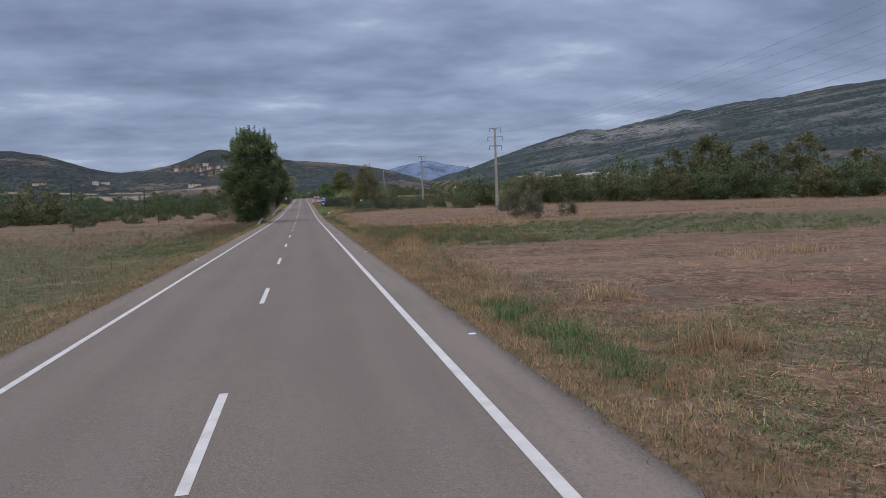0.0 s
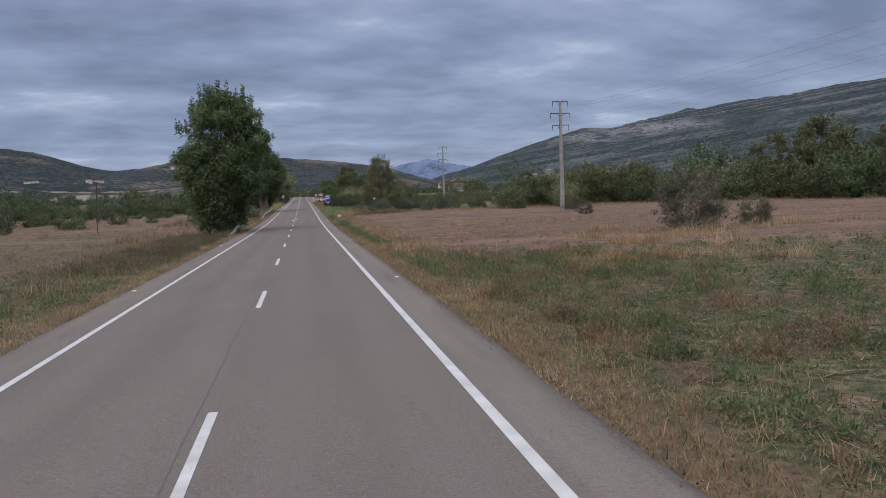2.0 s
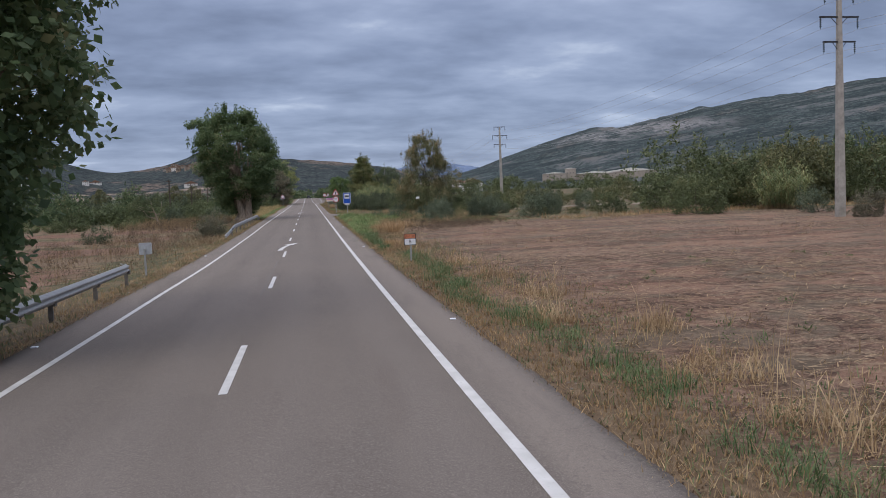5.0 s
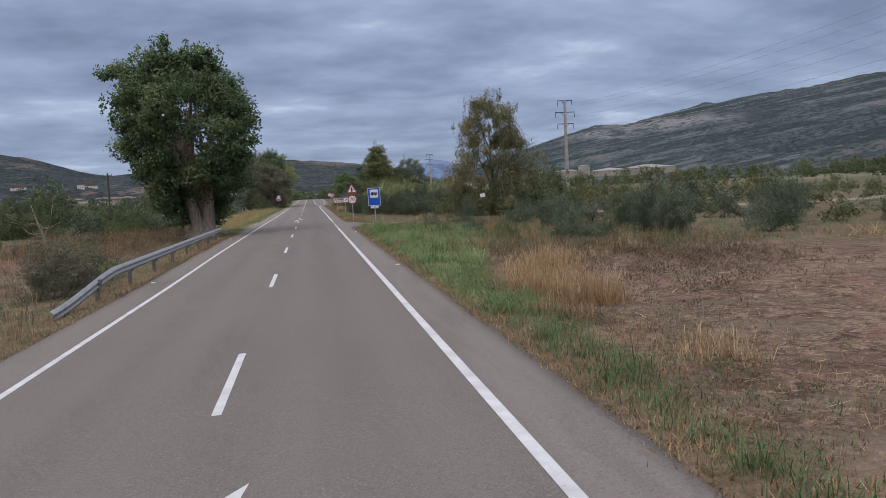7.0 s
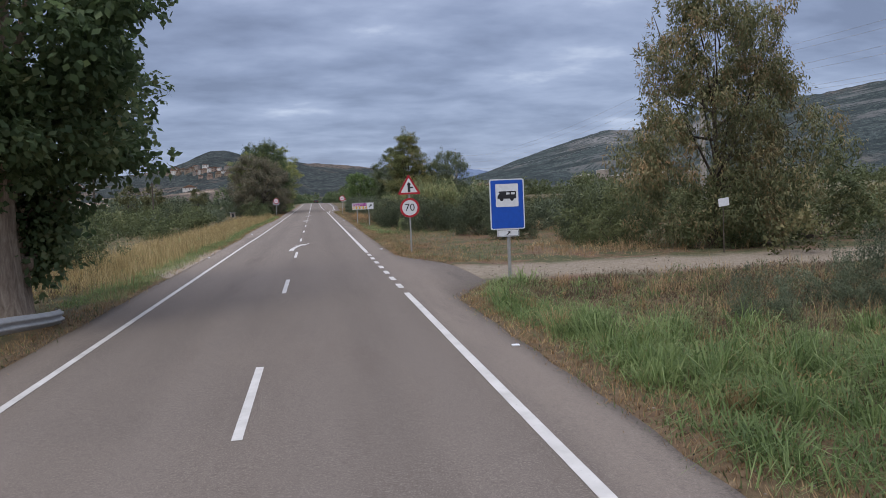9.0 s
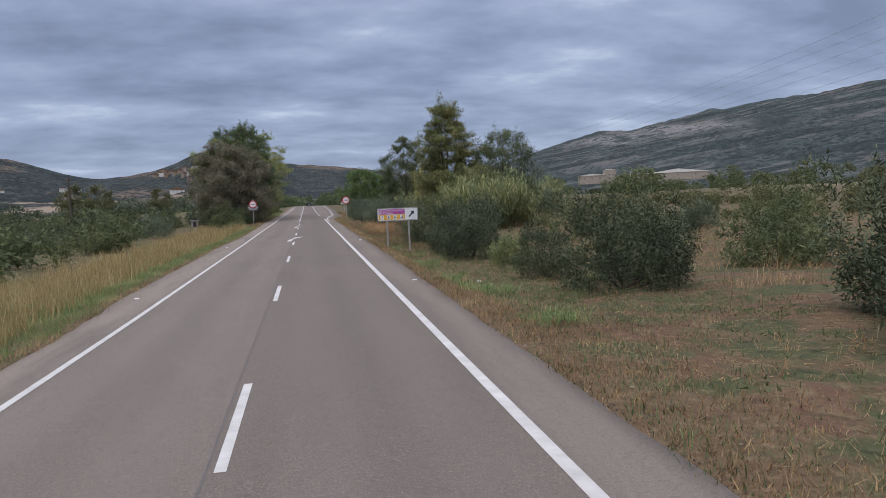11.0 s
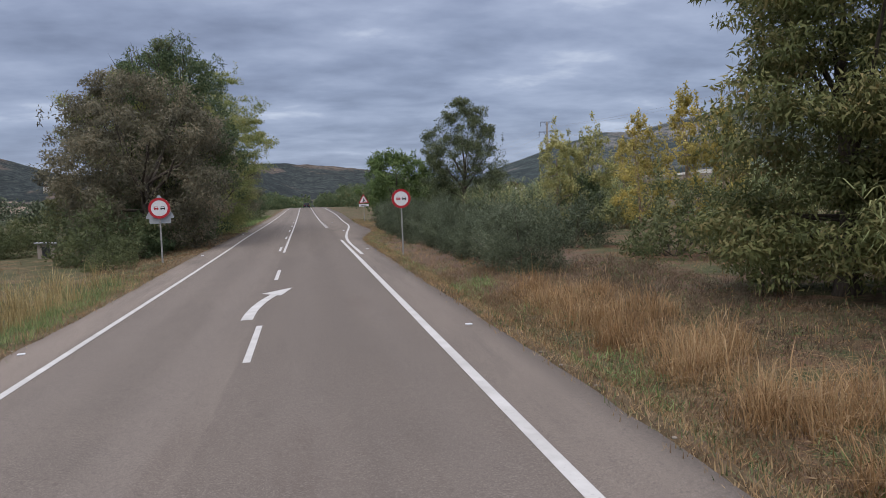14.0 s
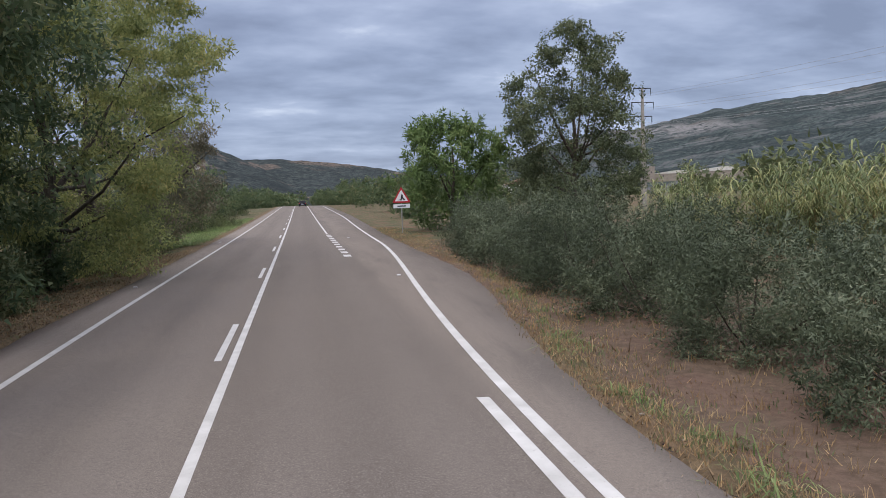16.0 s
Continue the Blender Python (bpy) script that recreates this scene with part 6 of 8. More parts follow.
x, y, f = tufts([(6.5, 276.5, 0.5), (6.8, 279.0, 0.7), (7.0, 281.5, 0.8), (7.1, 284.0, 0.8), (7.1, 286.5, 0.9), (7.0, 289.0, 0.8), (7.2, 291.5, 0.7), (8.3, 290.0, 0.8), (8.6, 287.0, 0.8), (8.1, 283.0, 0.7), (6.3, 153.0, 0.7), (7.2, 155.5, 1.0), (7.9, 157.8, 1.1), (8.8, 159.6, 1.1), (7.0, 151.5, 0.8), (17.6, 76.0, 1.3), (5.6, 136.5, 0.6), (8.0, 279.0, 1.0), (21.0, 88.0, 1.0), (6.9, 42.8, 0.5), (6.5, 43.4, 0.5), (10.5, 64.8, 0.8), (12.5, 66.0, 0.9), (14.6, 66.4, 0.7), (5.9, 40.0, 0.4)], 44, 32)
grass("straw_clumps", "orange-brown clumps of dry grass", GRASS_ORANGE, x, y, (0.50 + 0.45 * rand(len(x))) * f * np.where((y > 270) | ((y > 150) & (y < 162)), 1.35, 1.0), 10, 0.0075, 0.13, 0.9, 17)
k = ((y > 270) | ((y > 150) & (y < 162))) & (rand(len(x)) < 0.6)
grass("straw_clumps", "tall pale arching grass among the orange clumps", GRASS_PALE, x[k] + 0.15, y[k] + 0.2, (0.60 + 0.60 * rand(k.sum())) * f[k], 8, 0.007, 0.16, 0.95, 69)


def straw_right(x, y):
    o = off_right(x, y)
    t = np.zeros_like(x)
    for yc, oc, ry, ro, wgt in ((28, 2.4, 9, 0.9, 0.25), (45, 2.6, 12, 1.0, 0.3), (75, 2.6, 12, 1.1, 0.45), (100, 2.7, 13, 1.2, 0.5), (133, 2.4, 6, 0.8, 0.4), (148, 2.4, 6, 0.8, 0.4), (161, 5.2, 3.5, 1.6, 0.5), (118, 2.6, 9, 1.0, 0.3), (270, 2.6, 12, 1.8, 0.3), (284, 4.2, 12, 2.4, 0.35), (206, 8.5, 6, 4, 0.5), (190, 7.5, 5, 2, 0.3)):
        t = np.maximum(t, wgt * np.exp(-((y - yc) / ry) ** 2 - ((o - oc) / ro) ** 2))
    return np.where((o > 0.5) & ~on_track(x, y), t * (0.2 + 0.8 * patch(x, y, 0.8, 15)) + 0.004, 0)


x, y = scatter(rng, 36000, 4.5, 18, 6, 320, straw_right)
grass("straw_grass", "loose pale straw grass at the field edge", GRASS_STRAW, x, y, 0.18 + 0.42 * rand(len(x)) ** 1.6, 8, 0.0070, 0.17, 1.0, 18)
# mounds of brown and green weeds between the verge and the fields
def edge_weeds(x, y):
    o = off_right(x, y)
    band = np.exp(-((o - 2.2) / 1.3) ** 2) * (0.15 + 0.85 * patch(x, y, 0.55, 16))
    return np.where((o > 0.7) & (y < 162) & ~on_track(x, y), band, 0)


x, y = scatter(rng, 10000, 4.8, 10, 6, 162, edge_weeds)
k = rand(len(x)) < 0.62
weed_mass("brown_weeds", "dead brown weeds at the field edge", GRASS_DRY, x[k], y[k], 0.15 + 0.35 * rand(k.sum()), 0.16 + 0.16 * rand(k.sum()), 26, (0.06, 0.016), 33)
weed_mass("green_weeds", "low green weeds at the field edge", WEED_GREEN, x[~k], y[~k], 0.12 + 0.25 * rand((~k).sum()), 0.14 + 0.14 * rand((~k).sum()), 22, (0.06, 0.024), 34)
x, y = scatter(rng, 1500, 5.9, 15, 49, 72, lambda x, y: (0.25 + 0.75 * patch(x, y, 0.5, 21)) * np.clip(1.5 - (x - 5) / 8, 0.2, 1))
k = rand(len(x)) < 0.55
weed_mass("green_weeds", "knee-high green weeds at the end of the weedy strip", WEED_GREEN, x[k], y[k], 0.2 + 0.4 * rand(k.sum()), 0.18 + 0.2 * rand(k.sum()), 44, (0.085, 0.024), 43, 0.8)
weed_mass("brown_weeds", "knee-high brown weeds at the end of the weedy strip", GRASS_DRY, x[~k], y[~k], 0.25 + 0.4 * rand((~k).sum()), 0.18 + 0.2 * rand((~k).sum()), 44, (0.09, 0.014), 44, 0.8)
x, y = scatter(rng, 1500, 5.4, 11, 226, 266, lambda x, y: (off_right(x, y) > 0.7) * patch(x, y, 0.6, 27))
weed_mass("green_weeds", "low grey-green weeds between the olives", WEED_GREEN, x, y, 0.08 + 0.20 * rand(len(x)), 0.16 + 0.2 * rand(len(x)), 26, (0.07, 0.024), 47)
x, y = scatter(rng, 8000, 5.2, 12.5, 224, 300, lambda x, y: (off_right(x, y) > 0.5) * (0.25 + 0.75 * patch(x, y, 0.7, 29)))
k = rand(len(x)) < 0.45
grass("verge_grass", "short dry grass between the olives", GRASS_DRY, x[k], y[k], 0.07 + 0.14 * rand(k.sum()), 6, 0.007, 0.14, 0.9, 50, True)
grass("verge_grass", "short green grass between the olives", GRASS_GREEN, x[~k], y[~k], 0.06 + 0.13 * rand((~k).sum()), 6, 0.007, 0.14, 0.9, 51, True)
# brown weed mat before the olive hedge, bare soil with litter under it
x, y = scatter(rng, 7600, 5.2, 13.5, 256, 302, lambda x, y: (off_right(x, y) > 0.8) * (0.25 + 0.75 * patch(x, y, 0.6, 17)) * (1 - smooth(296, 303, y)))
k = rand(len(x)) < 0.78
for mat, m, sd in ((WEED_DEAD, k & (x + 0.3 * y % 1.0 > 9.3), 35), (GRASS_DRY, k & (x + 0.3 * y % 1.0 <= 9.3), 48)):
    weed_mass("brown_weeds", "mat of brown dry weeds before the hedge", mat, x[m], y[m], 0.12 + 0.45 * rand(m.sum()) * smooth(258, 268, y[m]), 0.18 + 0.2 * rand(m.sum()), 26, (0.11, 0.017), sd, 0.8)
weed_mass("green_weeds", "green weeds in the brown mat", WEED_GREEN, x[~k], y[~k], 0.12 + 0.22 * rand((~k).sum()), 0.14 + 0.14 * rand((~k).sum()), 22, (0.06, 0.024), 36)
# left band of yellow grass
x, y = scatter(rng, 26000, -14, -4.6, 20, 320, lambda x, y: np.where(y > 200, (off_left(x, y) > 1.2) * (off_left(x, y) < 6.5) * (1 - smooth(292, 304, y)) * 0.75, (off_left(x, y) > 0.8) * (0.05 + 0.35 * np.exp(-((y - 105) / 10) ** 2) + 0.4 * np.exp(-((y - 150) / 14) ** 2)) * patch(x, y, 0.3, 6)))
k = y > 198
green = k & (rand(len(x)) < 0.06 + 0.32 * patch(x, y, 0.42, 60) ** 2)
k2 = k & ~green
grass("straw_grass", "band of tall golden grass along the verge", GRASS_GOLD, x[k2], y[k2], (0.62 + 0.70 * rand(k2.sum())) * (0.55 + 0.6 * patch(x[k2], y[k2], 0.6, 56)), 10, 0.0075, 0.20, 0.85, 8)
grass("tall_grass", "green tufts through the golden grass", GRASS_LUSH, x[green], y[green], (0.35 + 0.45 * rand(green.sum())) * (0.5 + 0.6 * patch(x[green], y[green], 0.6, 56)), 10, 0.008, 0.18, 1.1, 84)
grass("straw_grass", "patches of tall straw grass beside the guard rails", GRASS_DRY, x[~k], y[~k], 0.32 + 0.45 * rand((~k).sum()), 8, 0.006, 0.15, 0.7, 28)


x, y = scatter(rng, 1500, -13, -4.9, 46, 76, lambda x, y: patch(x, y, 0.5, 54) * smooth(-13, -8, x))
weed_mass("green_weeds", "low broad-leaved green weeds beside the verge", WEED_GREEN, x, y, 0.10 + 0.18 * rand(len(x)), 0.15 + 0.2 * rand(len(x)), 24, (0.085, 0.04), 73)
x, y = scatter(rng, 3600, -10.5, -4.9, 72, 110, lambda x, y: (0.15 + 0.85 * patch(x, y, 0.55, 57)) * smooth(-11, -8, x))
k = rand(len(x)) < 0.6
weed_mass("brown_weeds", "grey-brown dead weeds beside the first guard rail", WEED_DEAD, x[k], y[k], 0.25 + 0.45 * rand(k.sum()), 0.2 + 0.25 * rand(k.sum()), 40, (0.11, 0.018), 80, 0.9)
weed_mass("green_weeds", "dull green weed tufts beside the first guard rail", WEED_GREEN, x[~k], y[~k], 0.15 + 0.35 * rand((~k).sum()), 0.2 + 0.2 * rand((~k).sum()), 34, (0.10, 0.028), 81, 0.7)
x, y = scatter(rng, 900, -17, -6.2, 128, 203, lambda x, y: 0.3 + 0.7 * patch(x, y, 0.4, 22))
weed_mass("brown_weeds", "tall reddish-brown dead weeds behind the guard rail", WEED_DEAD, x, y, 0.35 + 0.5 * rand(len(x)), 0.25 + 0.25 * rand(len(x)), 40, (0.14, 0.02), 46, 0.9)

# bank of tall dead weeds and pale stalks behind the second guard rail
x, y = scatter(rng, 1500, -18, -8.3, 176, 207, lambda x, y: (0.35 + 0.65 * patch(x, y, 0.35, 41)) * np.clip((-8.0 - x) / 1.5, 0.2, 1))
weed_mass("brown_weeds", "bank of tall dead weeds behind the guard rail", WEED_DEAD, x, y, 0.45 + 0.55 * rand(len(x)), 0.25 + 0.25 * rand(len(x)), 46, (0.12, 0.018), 54, 0.9)
k = rand(len(x)) < 0.6
grass("straw_grass", "tall pale stalks over the bank of dead weeds", GRASS_STRAW, x[k], y[k], 0.75 + 0.5 * rand(k.sum()), 9, 0.006, 0.22, 0.35, 55)
# matted weeds between the young olives past the lush verge
x, y = scatter(rng, 8200, 6.4, 19, 163, 194, lambda x, y: (0.3 + 0.7 * patch(x, y, 0.6, 42)) * np.where(x < 9.5, 0.15 + 0.85 * (1 - patch(x, y, 0.5, 55)), 1))
h = rand(len(x))
for a, b, mat, lab, sd in ((0, 0.3, WEED_DEAD, "brown dead weeds between young olives", 56), (0.3, 0.4, GRASS_ORANGE, "orange-brown dry weeds between young olives", 57), (0.4, 0.82, WEED_GREEN, "grey-green weeds between young olives", 58)):
    k = (h >= a) & (h < b)
    weed_mass("field_weeds", lab, mat, x[k], y[k], 0.15 + 0.40 * rand(k.sum()) ** 1.5, 0.2 + 0.2 * rand(k.sum()), 26, (0.10, 0.02), sd, 0.8)
k = h >= 0.82
grass("straw_grass", "pale dry stalks between young olives", GRASS_STRAW, x[k], y[k], 0.35 + 0.45 * rand(k.sum()), 9, 0.005, 0.16, 0.5, 59)
# rough tussocks and low terrace edges in the meadow
x, y = scatter(rng, 3000, -34, -5.4, 40, 98, lambda x, y: np.clip(0.9 * np.exp(-((y - 68) / 14) ** 2) * patch(x, y, 0.28, 43) + 0.5 * np.exp(-((y - 93 + 0.25 * x) / 2.0) ** 2), 0, 1))
h = rand(len(x))
for a, b, mat, lab, sd in ((0, 0.45, GRASS_DRY, "brown tussocks in the meadow", 60), (0.45, 0.85, WEED_GREEN, "dull green tussocks in the meadow", 61)):
    k = (h >= a) & (h < b)
    weed_mass("field_weeds", lab, mat, x[k], y[k], 0.2 + 0.5 * rand(k.sum()), 0.25 + 0.25 * rand(k.sum()), 36, (0.13, 0.018), sd, 0.9)
k = h >= 0.85
grass("straw_grass", "pale stalks in the meadow", GRASS_STRAW, x[k], y[k], 0.4 + 0.5 * rand(k.sum()), 8, 0.007, 0.2, 0.5, 62)
# fallen leaves on the bare bank under the locust trees
x, y = scatter(rng, 5200, -8.2, -4.5, 300, 350, lambda x, y: (off_left(x, y) > 0.25) * (0.3 + 0.7 * patch(x, y, 0.6, 44)))
weed_mass("leaf_litter", "fallen brown leaves on the bank under the trees", GRASS_DRY, x, y, np.full(len(x), 0.03), 0.25 + 0.2 * rand(len(x)), 7, (0.07, 0.035), 63, 0.0)


# brown weeds over scrub ground and field banks
def weeds(x, y):
    o = off_right(x, y)
    bank = np.exp(-((y - 135 - 0.02 * x) / 2.2) ** 2) * 0.5 + np.exp(-((y - 69) / 1.5) ** 2) * 0.3 + np.exp(-((y - 38) / 1.2) ** 2) * 0.35 + np.exp(-((y - 112) / 1.6) ** 2) * 0.2
    scrub = smooth(158, 170, y + 0.12 * x) * (0.25 + 0.35 * patch(x, y, 0.25, 7))
    return np.where((o > 1.2) & ~on_track(x, y), np.clip(bank + scrub + 0.015, 0, 1), 0)


x, y = scatter(rng, 28000, 5, 46, 10, 330, weeds)
grass("dry_weeds", "brown dry weeds over rough ground", GRASS_DRY, x, y, 0.14 + 0.34 * rand(len(x)) ** 1.5, 5, 0.010, 0.2, 1.0, 9, True)
x, y = scatter(rng, 5200, 6, 34, 158, 330, lambda x, y: (weeds(x, y) > 0.1) * patch(x, y, 0.4, 18))
k = rand(len(x)) < 0.55
weed_mass("brown_weeds", "brown scrubby weeds over rough ground", GRASS_ORANGE, x[k], y[k], 0.18 + 0.35 * rand(k.sum()), 0.25 + 0.2 * rand(k.sum()), 16, (0.11, 0.022), 37)
weed_mass("green_weeds", "grey-green scrubby weeds over rough ground", WEED_GREEN, x[~k], y[~k], 0.18 + 0.35 * rand((~k).sum()), 0.25 + 0.2 * rand((~k).sum()), 16, (0.10, 0.035), 38)
x, y = scatter(rng, 12000, -46, -6, 12, 320, lambda x, y: (0.10 + 0.5 * patch(x, y, 0.2, 8) * smooth(30, 60, y)) * (1 - 0.8 * smooth(70, 80, y) * smooth(130, 115, y) * smooth(-8, -11, x)))
grass("dry_weeds", "brown dry weeds over the meadow", GRASS_DRY, x, y, 0.16 + 0.35 * rand(len(x)), 5, 0.013, 0.15, 0.8, 10, True)
x, y = scatter(rng, 2600, -30, -5.2, 10, 130, lambda x, y: patch(x, y, 0.3, 19) ** 2)
k = rand(len(x)) < 0.5
weed_mass("brown_weeds", "dead brown weeds in the meadow", GRASS_DRY, x[k], y[k], 0.15 + 0.4 * rand(k.sum()), 0.2 + 0.2 * rand(k.sum()), 22, (0.09, 0.02), 39)
weed_mass("green_weeds", "pale green weeds in the meadow", WEED_GREEN, x[~k], y[~k], 0.12 + 0.3 * rand((~k).sum()), 0.2 + 0.2 * rand((~k).sum()), 22, (0.09, 0.035), 40)
x, y = scatter(rng, 17000, 6.3, 60, 41, 74, lambda x, y: (0.05 + 0.85 * np.clip(patch(x, y, 1.5, 9) * 1.8 - 0.5, 0, 1) * (0.35 + 0.65 * patch(x, y, 0.4, 48))) * np.clip(1.3 - x / 60, 0.3, 1))
grass("field_weeds", "low green weeds over a strip of field", GRASS_GREEN, x, y, 0.05 + 0.09 * rand(len(x)), 5, 0.014, 0.14, 1.2, 11, True)
k = (rand(len(x)) < 0.65) & (x < 45)
weed_mass("field_weeds", "low leafy weeds over a strip of field", WEED_GREEN, x[k], y[k], 0.10 + 0.20 * rand(k.sum()), 0.16 + 0.20 * rand(k.sum()), 20, (0.11, 0.045), 41)
k = (rand(len(x)) < 0.22) & (x < 40)
weed_mass("field_weeds", "dead brown weeds over a strip of field", GRASS_DRY, x[k] + 0.4, y[k] + 0.3, 0.10 + 0.22 * rand(k.sum()), 0.16 + 0.20 * rand(k.sum()), 18, (0.11, 0.022), 65, 0.6)
k = (rand(len(x)) < 0.14) & (x < 40)
grass("stubble", "bleached straw over a strip of field", GRASS_PALE, x[k] - 0.5, y[k] + 0.4, 0.10 + 0.12 * rand(k.sum()), 9, 0.010, 0.22, 2.0, 66, True)
def lying_straw(name, label, material, x, y, length, width, seed):
    """Straw that lies loose on the soil, mostly along the plough lines."""
    r = np.random.default_rng(seed)
    n = len(x)
    a = r.normal(0, 0.9, n)
    L, W = length * r.uniform(0.5, 1.5, n) / 2, width * r.uniform(0.6, 1.4, n) / 2
    d = np.stack([np.cos(a), np.sin(a)], -1)
    q = np.stack([-np.sin(a), np.cos(a)], -1)
    c = np.stack([x, y], -1)
    P = np.stack([c - d * L[:, None] - q * W[:, None], c + d * L[:, None] - q * W[:, None] * 0.5, c + d * L[:, None] + q * W[:, None] * 0.5, c - d * L[:, None] + q * W[:, None]], 1)
    Z = ground_z(P[..., 0], P[..., 1]) + 0.010 + r.uniform(0, 0.035, (n, 1)) + r.uniform(-0.012, 0.03, (n, 2))[:, [0, 1, 1, 0]]
    V = np.concatenate([P, Z[..., None]], -1).reshape(-1, 3)
    return tagged(part(name, fast_mesh(name, V, np.arange(4 * n).reshape(-1, 4)), material), label, "straw", kind="stuff")


for mat, n, lab, sd in ((WEED_DEAD, 15000, "mown brown stalks matted on the verge", 74), (GRASS_STRAW, 3500, "mown pale stalks matted on the verge", 75), (GRASS_ORANGE, 6000, "mown orange stalks matted on the verge", 76)):
    x, y = scatter(rng, n, 4.5, 12.5, 222, 302, lambda x, y: (off_right(x, y) > 0.15) * (0.2 + 0.8 * patch(x, y, 0.5, sd)))
    lying_straw("mown_straw", lab, mat, x, y, 0.30, 0.012, sd)
x, y = scatter(rng, 240, 5.0, 11, 160, 194, lambda x, y: (off_right(x, y) > 0.7) * (lush(x, y) > 0.25) * (0.4 + 0.6 * smooth(174, 182, y)))
f = 0.6 + 0.5 * rand(len(x))
grass("tussocks", "large arching tussocks of green grass", GRASS_LUSH, x, y, f * 0.75, 80, 0.0105, 0.13, 1.35, 77)
x, y = scatter(rng, 60, 5.0, 8.5, 162, 194, lambda x, y: (off_right(x, y) > 0.6) * 0.6)
grass("tussocks", "dry arching tussocks among the green", GRASS_STRAW, x, y, 0.35 + 0.3 * rand(len(x)), 70, 0.006, 0.10, 0.9, 78)


def bare_field(x, y):
    """The brown field, between the weedy strips."""
    strip = smooth(40, 44, y) * (1 - smooth(66, 74, y))
    return (1 - 0.8 * strip) * np.clip(1.6 * patch(x, y, 0.22, 10) * patch(x, y, 0.7, 52), 0.10, 1)


for n, near, lo, hi, mat, length, width, lab, sd in ((30000, True, 6.2, 20, GRASS_PALE, 0.30, 0.016, "pale cut straw strewn over the brown field", 12), (14000, True, 6.2, 20, WEED_DEAD, 0.28, 0.020, "brown cut stalks strewn over the field", 24),
                                                     (15000, False, 14, 70, GRASS_STRAW, 0.50, 0.034, "mats of straw over the far brown field", 70), (9000, False, 14, 70, WEED_DEAD, 0.50, 0.040, "mats of dark rotting straw over the far field", 71)):
    x, y = scatter(rng, n * 2, lo, hi, 4, 165, lambda x, y: bare_field(x, y) * np.where(near, np.clip(1.5 - x / 20, 0.3, 1), 1))
    lying_straw("stubble", lab, mat, x, y, length, width, sd)
x, y = scatter(rng, 2600, 6.4, 36, 5, 165, lambda x, y: 0.5 * patch(x, y, 0.4, 53) ** 2)
grass("stubble", "short stubble standing in the brown field", GRASS_STRAW, x, y, 0.08 + 0.12 * rand(len(x)), 6, 0.006, 0.12, 0.7, 72, True)
x, y = scatter(rng, 15000, 5.4, 15, 3, 16, lambda x, y: 0.15 + 0.75 * patch(x, y, 0.6, 12))
k = rand(len(x)) < 0.35 + 0.4 * patch(x, y, 0.5, 66)
grass("hay", "mown hay lying in swathes at the field edge", GRASS_STRAW, x[~k], y[~k], 0.08 + 0.14 * rand((~k).sum()), 5, 0.006, 0.15, 2.0, 14, True)
grass("hay", "half-dried green hay at the field edge", GRASS_GREEN, x[k], y[k], 0.08 + 0.12 * rand(k.sum()), 5, 0.007, 0.15, 1.6, 96, True)
x, y = scatter(rng, 14000, -40, -5.0, 6, 110, lambda x, y: (0.25 + 0.6 * patch(x, y, 0.3, 11)) * (1 - 0.85 * smooth(62, 80, y) * smooth(-7, -10, x)))
grass("meadow_grass", "thin pale green meadow grass", GRASS_GREEN, x, y, 0.06 + 0.12 * rand(len(x)), 5, 0.013, 0.14, 0.9, 13, True)

# rough straw land past the signboard
x, y = scatter(rng, 9000, 13, 48, 226, 300, lambda x, y: (0.15 + 0.85 * patch(x, y, 0.22, 45)) * np.clip((x - 12) / 5, 0, 1) * (0.2 + 0.8 * smooth(232, 238, y) * smooth(256, 250, y) * smooth(30, 24, x)))
k = rand(len(x)) < 0.5
grass("straw_grass", "rough straw grass past the signboard", GRASS_STRAW, x[k], y[k], 0.35 + 0.45 * rand(k.sum()), 7, 0.013, 0.25, 0.7, 67, True)
grass("straw_grass", "rough orange grass past the signboard", GRASS_ORANGE, x[~k], y[~k], 0.35 + 0.45 * rand((~k).sum()), 7, 0.013, 0.25, 0.7, 68, True)

# strips of dry grass that bound the far fields
def far_strips(x, y):
    foot = np.where(x < 66, 163.0, 163.0 - 0.92 * (x - 66))
    a = np.exp(-((y - foot) / 2.2) ** 2) * 0.9
    b = np.exp(-((y - 86 - 0.03 * x) / 1.8) ** 2) * (x > 14) * 0.7 * patch(x, y, 0.15, 30)
    c = np.exp(-((y - 112) / 1.6) ** 2) * (x > 10) * 0.5 * patch(x, y, 0.12, 31)
    return np.clip(a + b + c, 0, 1)


x, y = scatter(rng, 28000, 22, 125, 78, 170, far_strips)
k = rand(len(x)) < 0.5
grass("straw_grass", "strips of dry straw grass between the far fields", GRASS_STRAW, x[k], y[k], 0.35 + 0.5 * rand(k.sum()), 6, 0.022, 0.3, 0.8, 52, True)
grass("dry_weeds", "strips of brown weeds between the far fields", GRASS_ORANGE, x[~k], y[~k], 0.30 + 0.45 * rand((~k).sum()), 6, 0.022, 0.3, 0.8, 53, True)


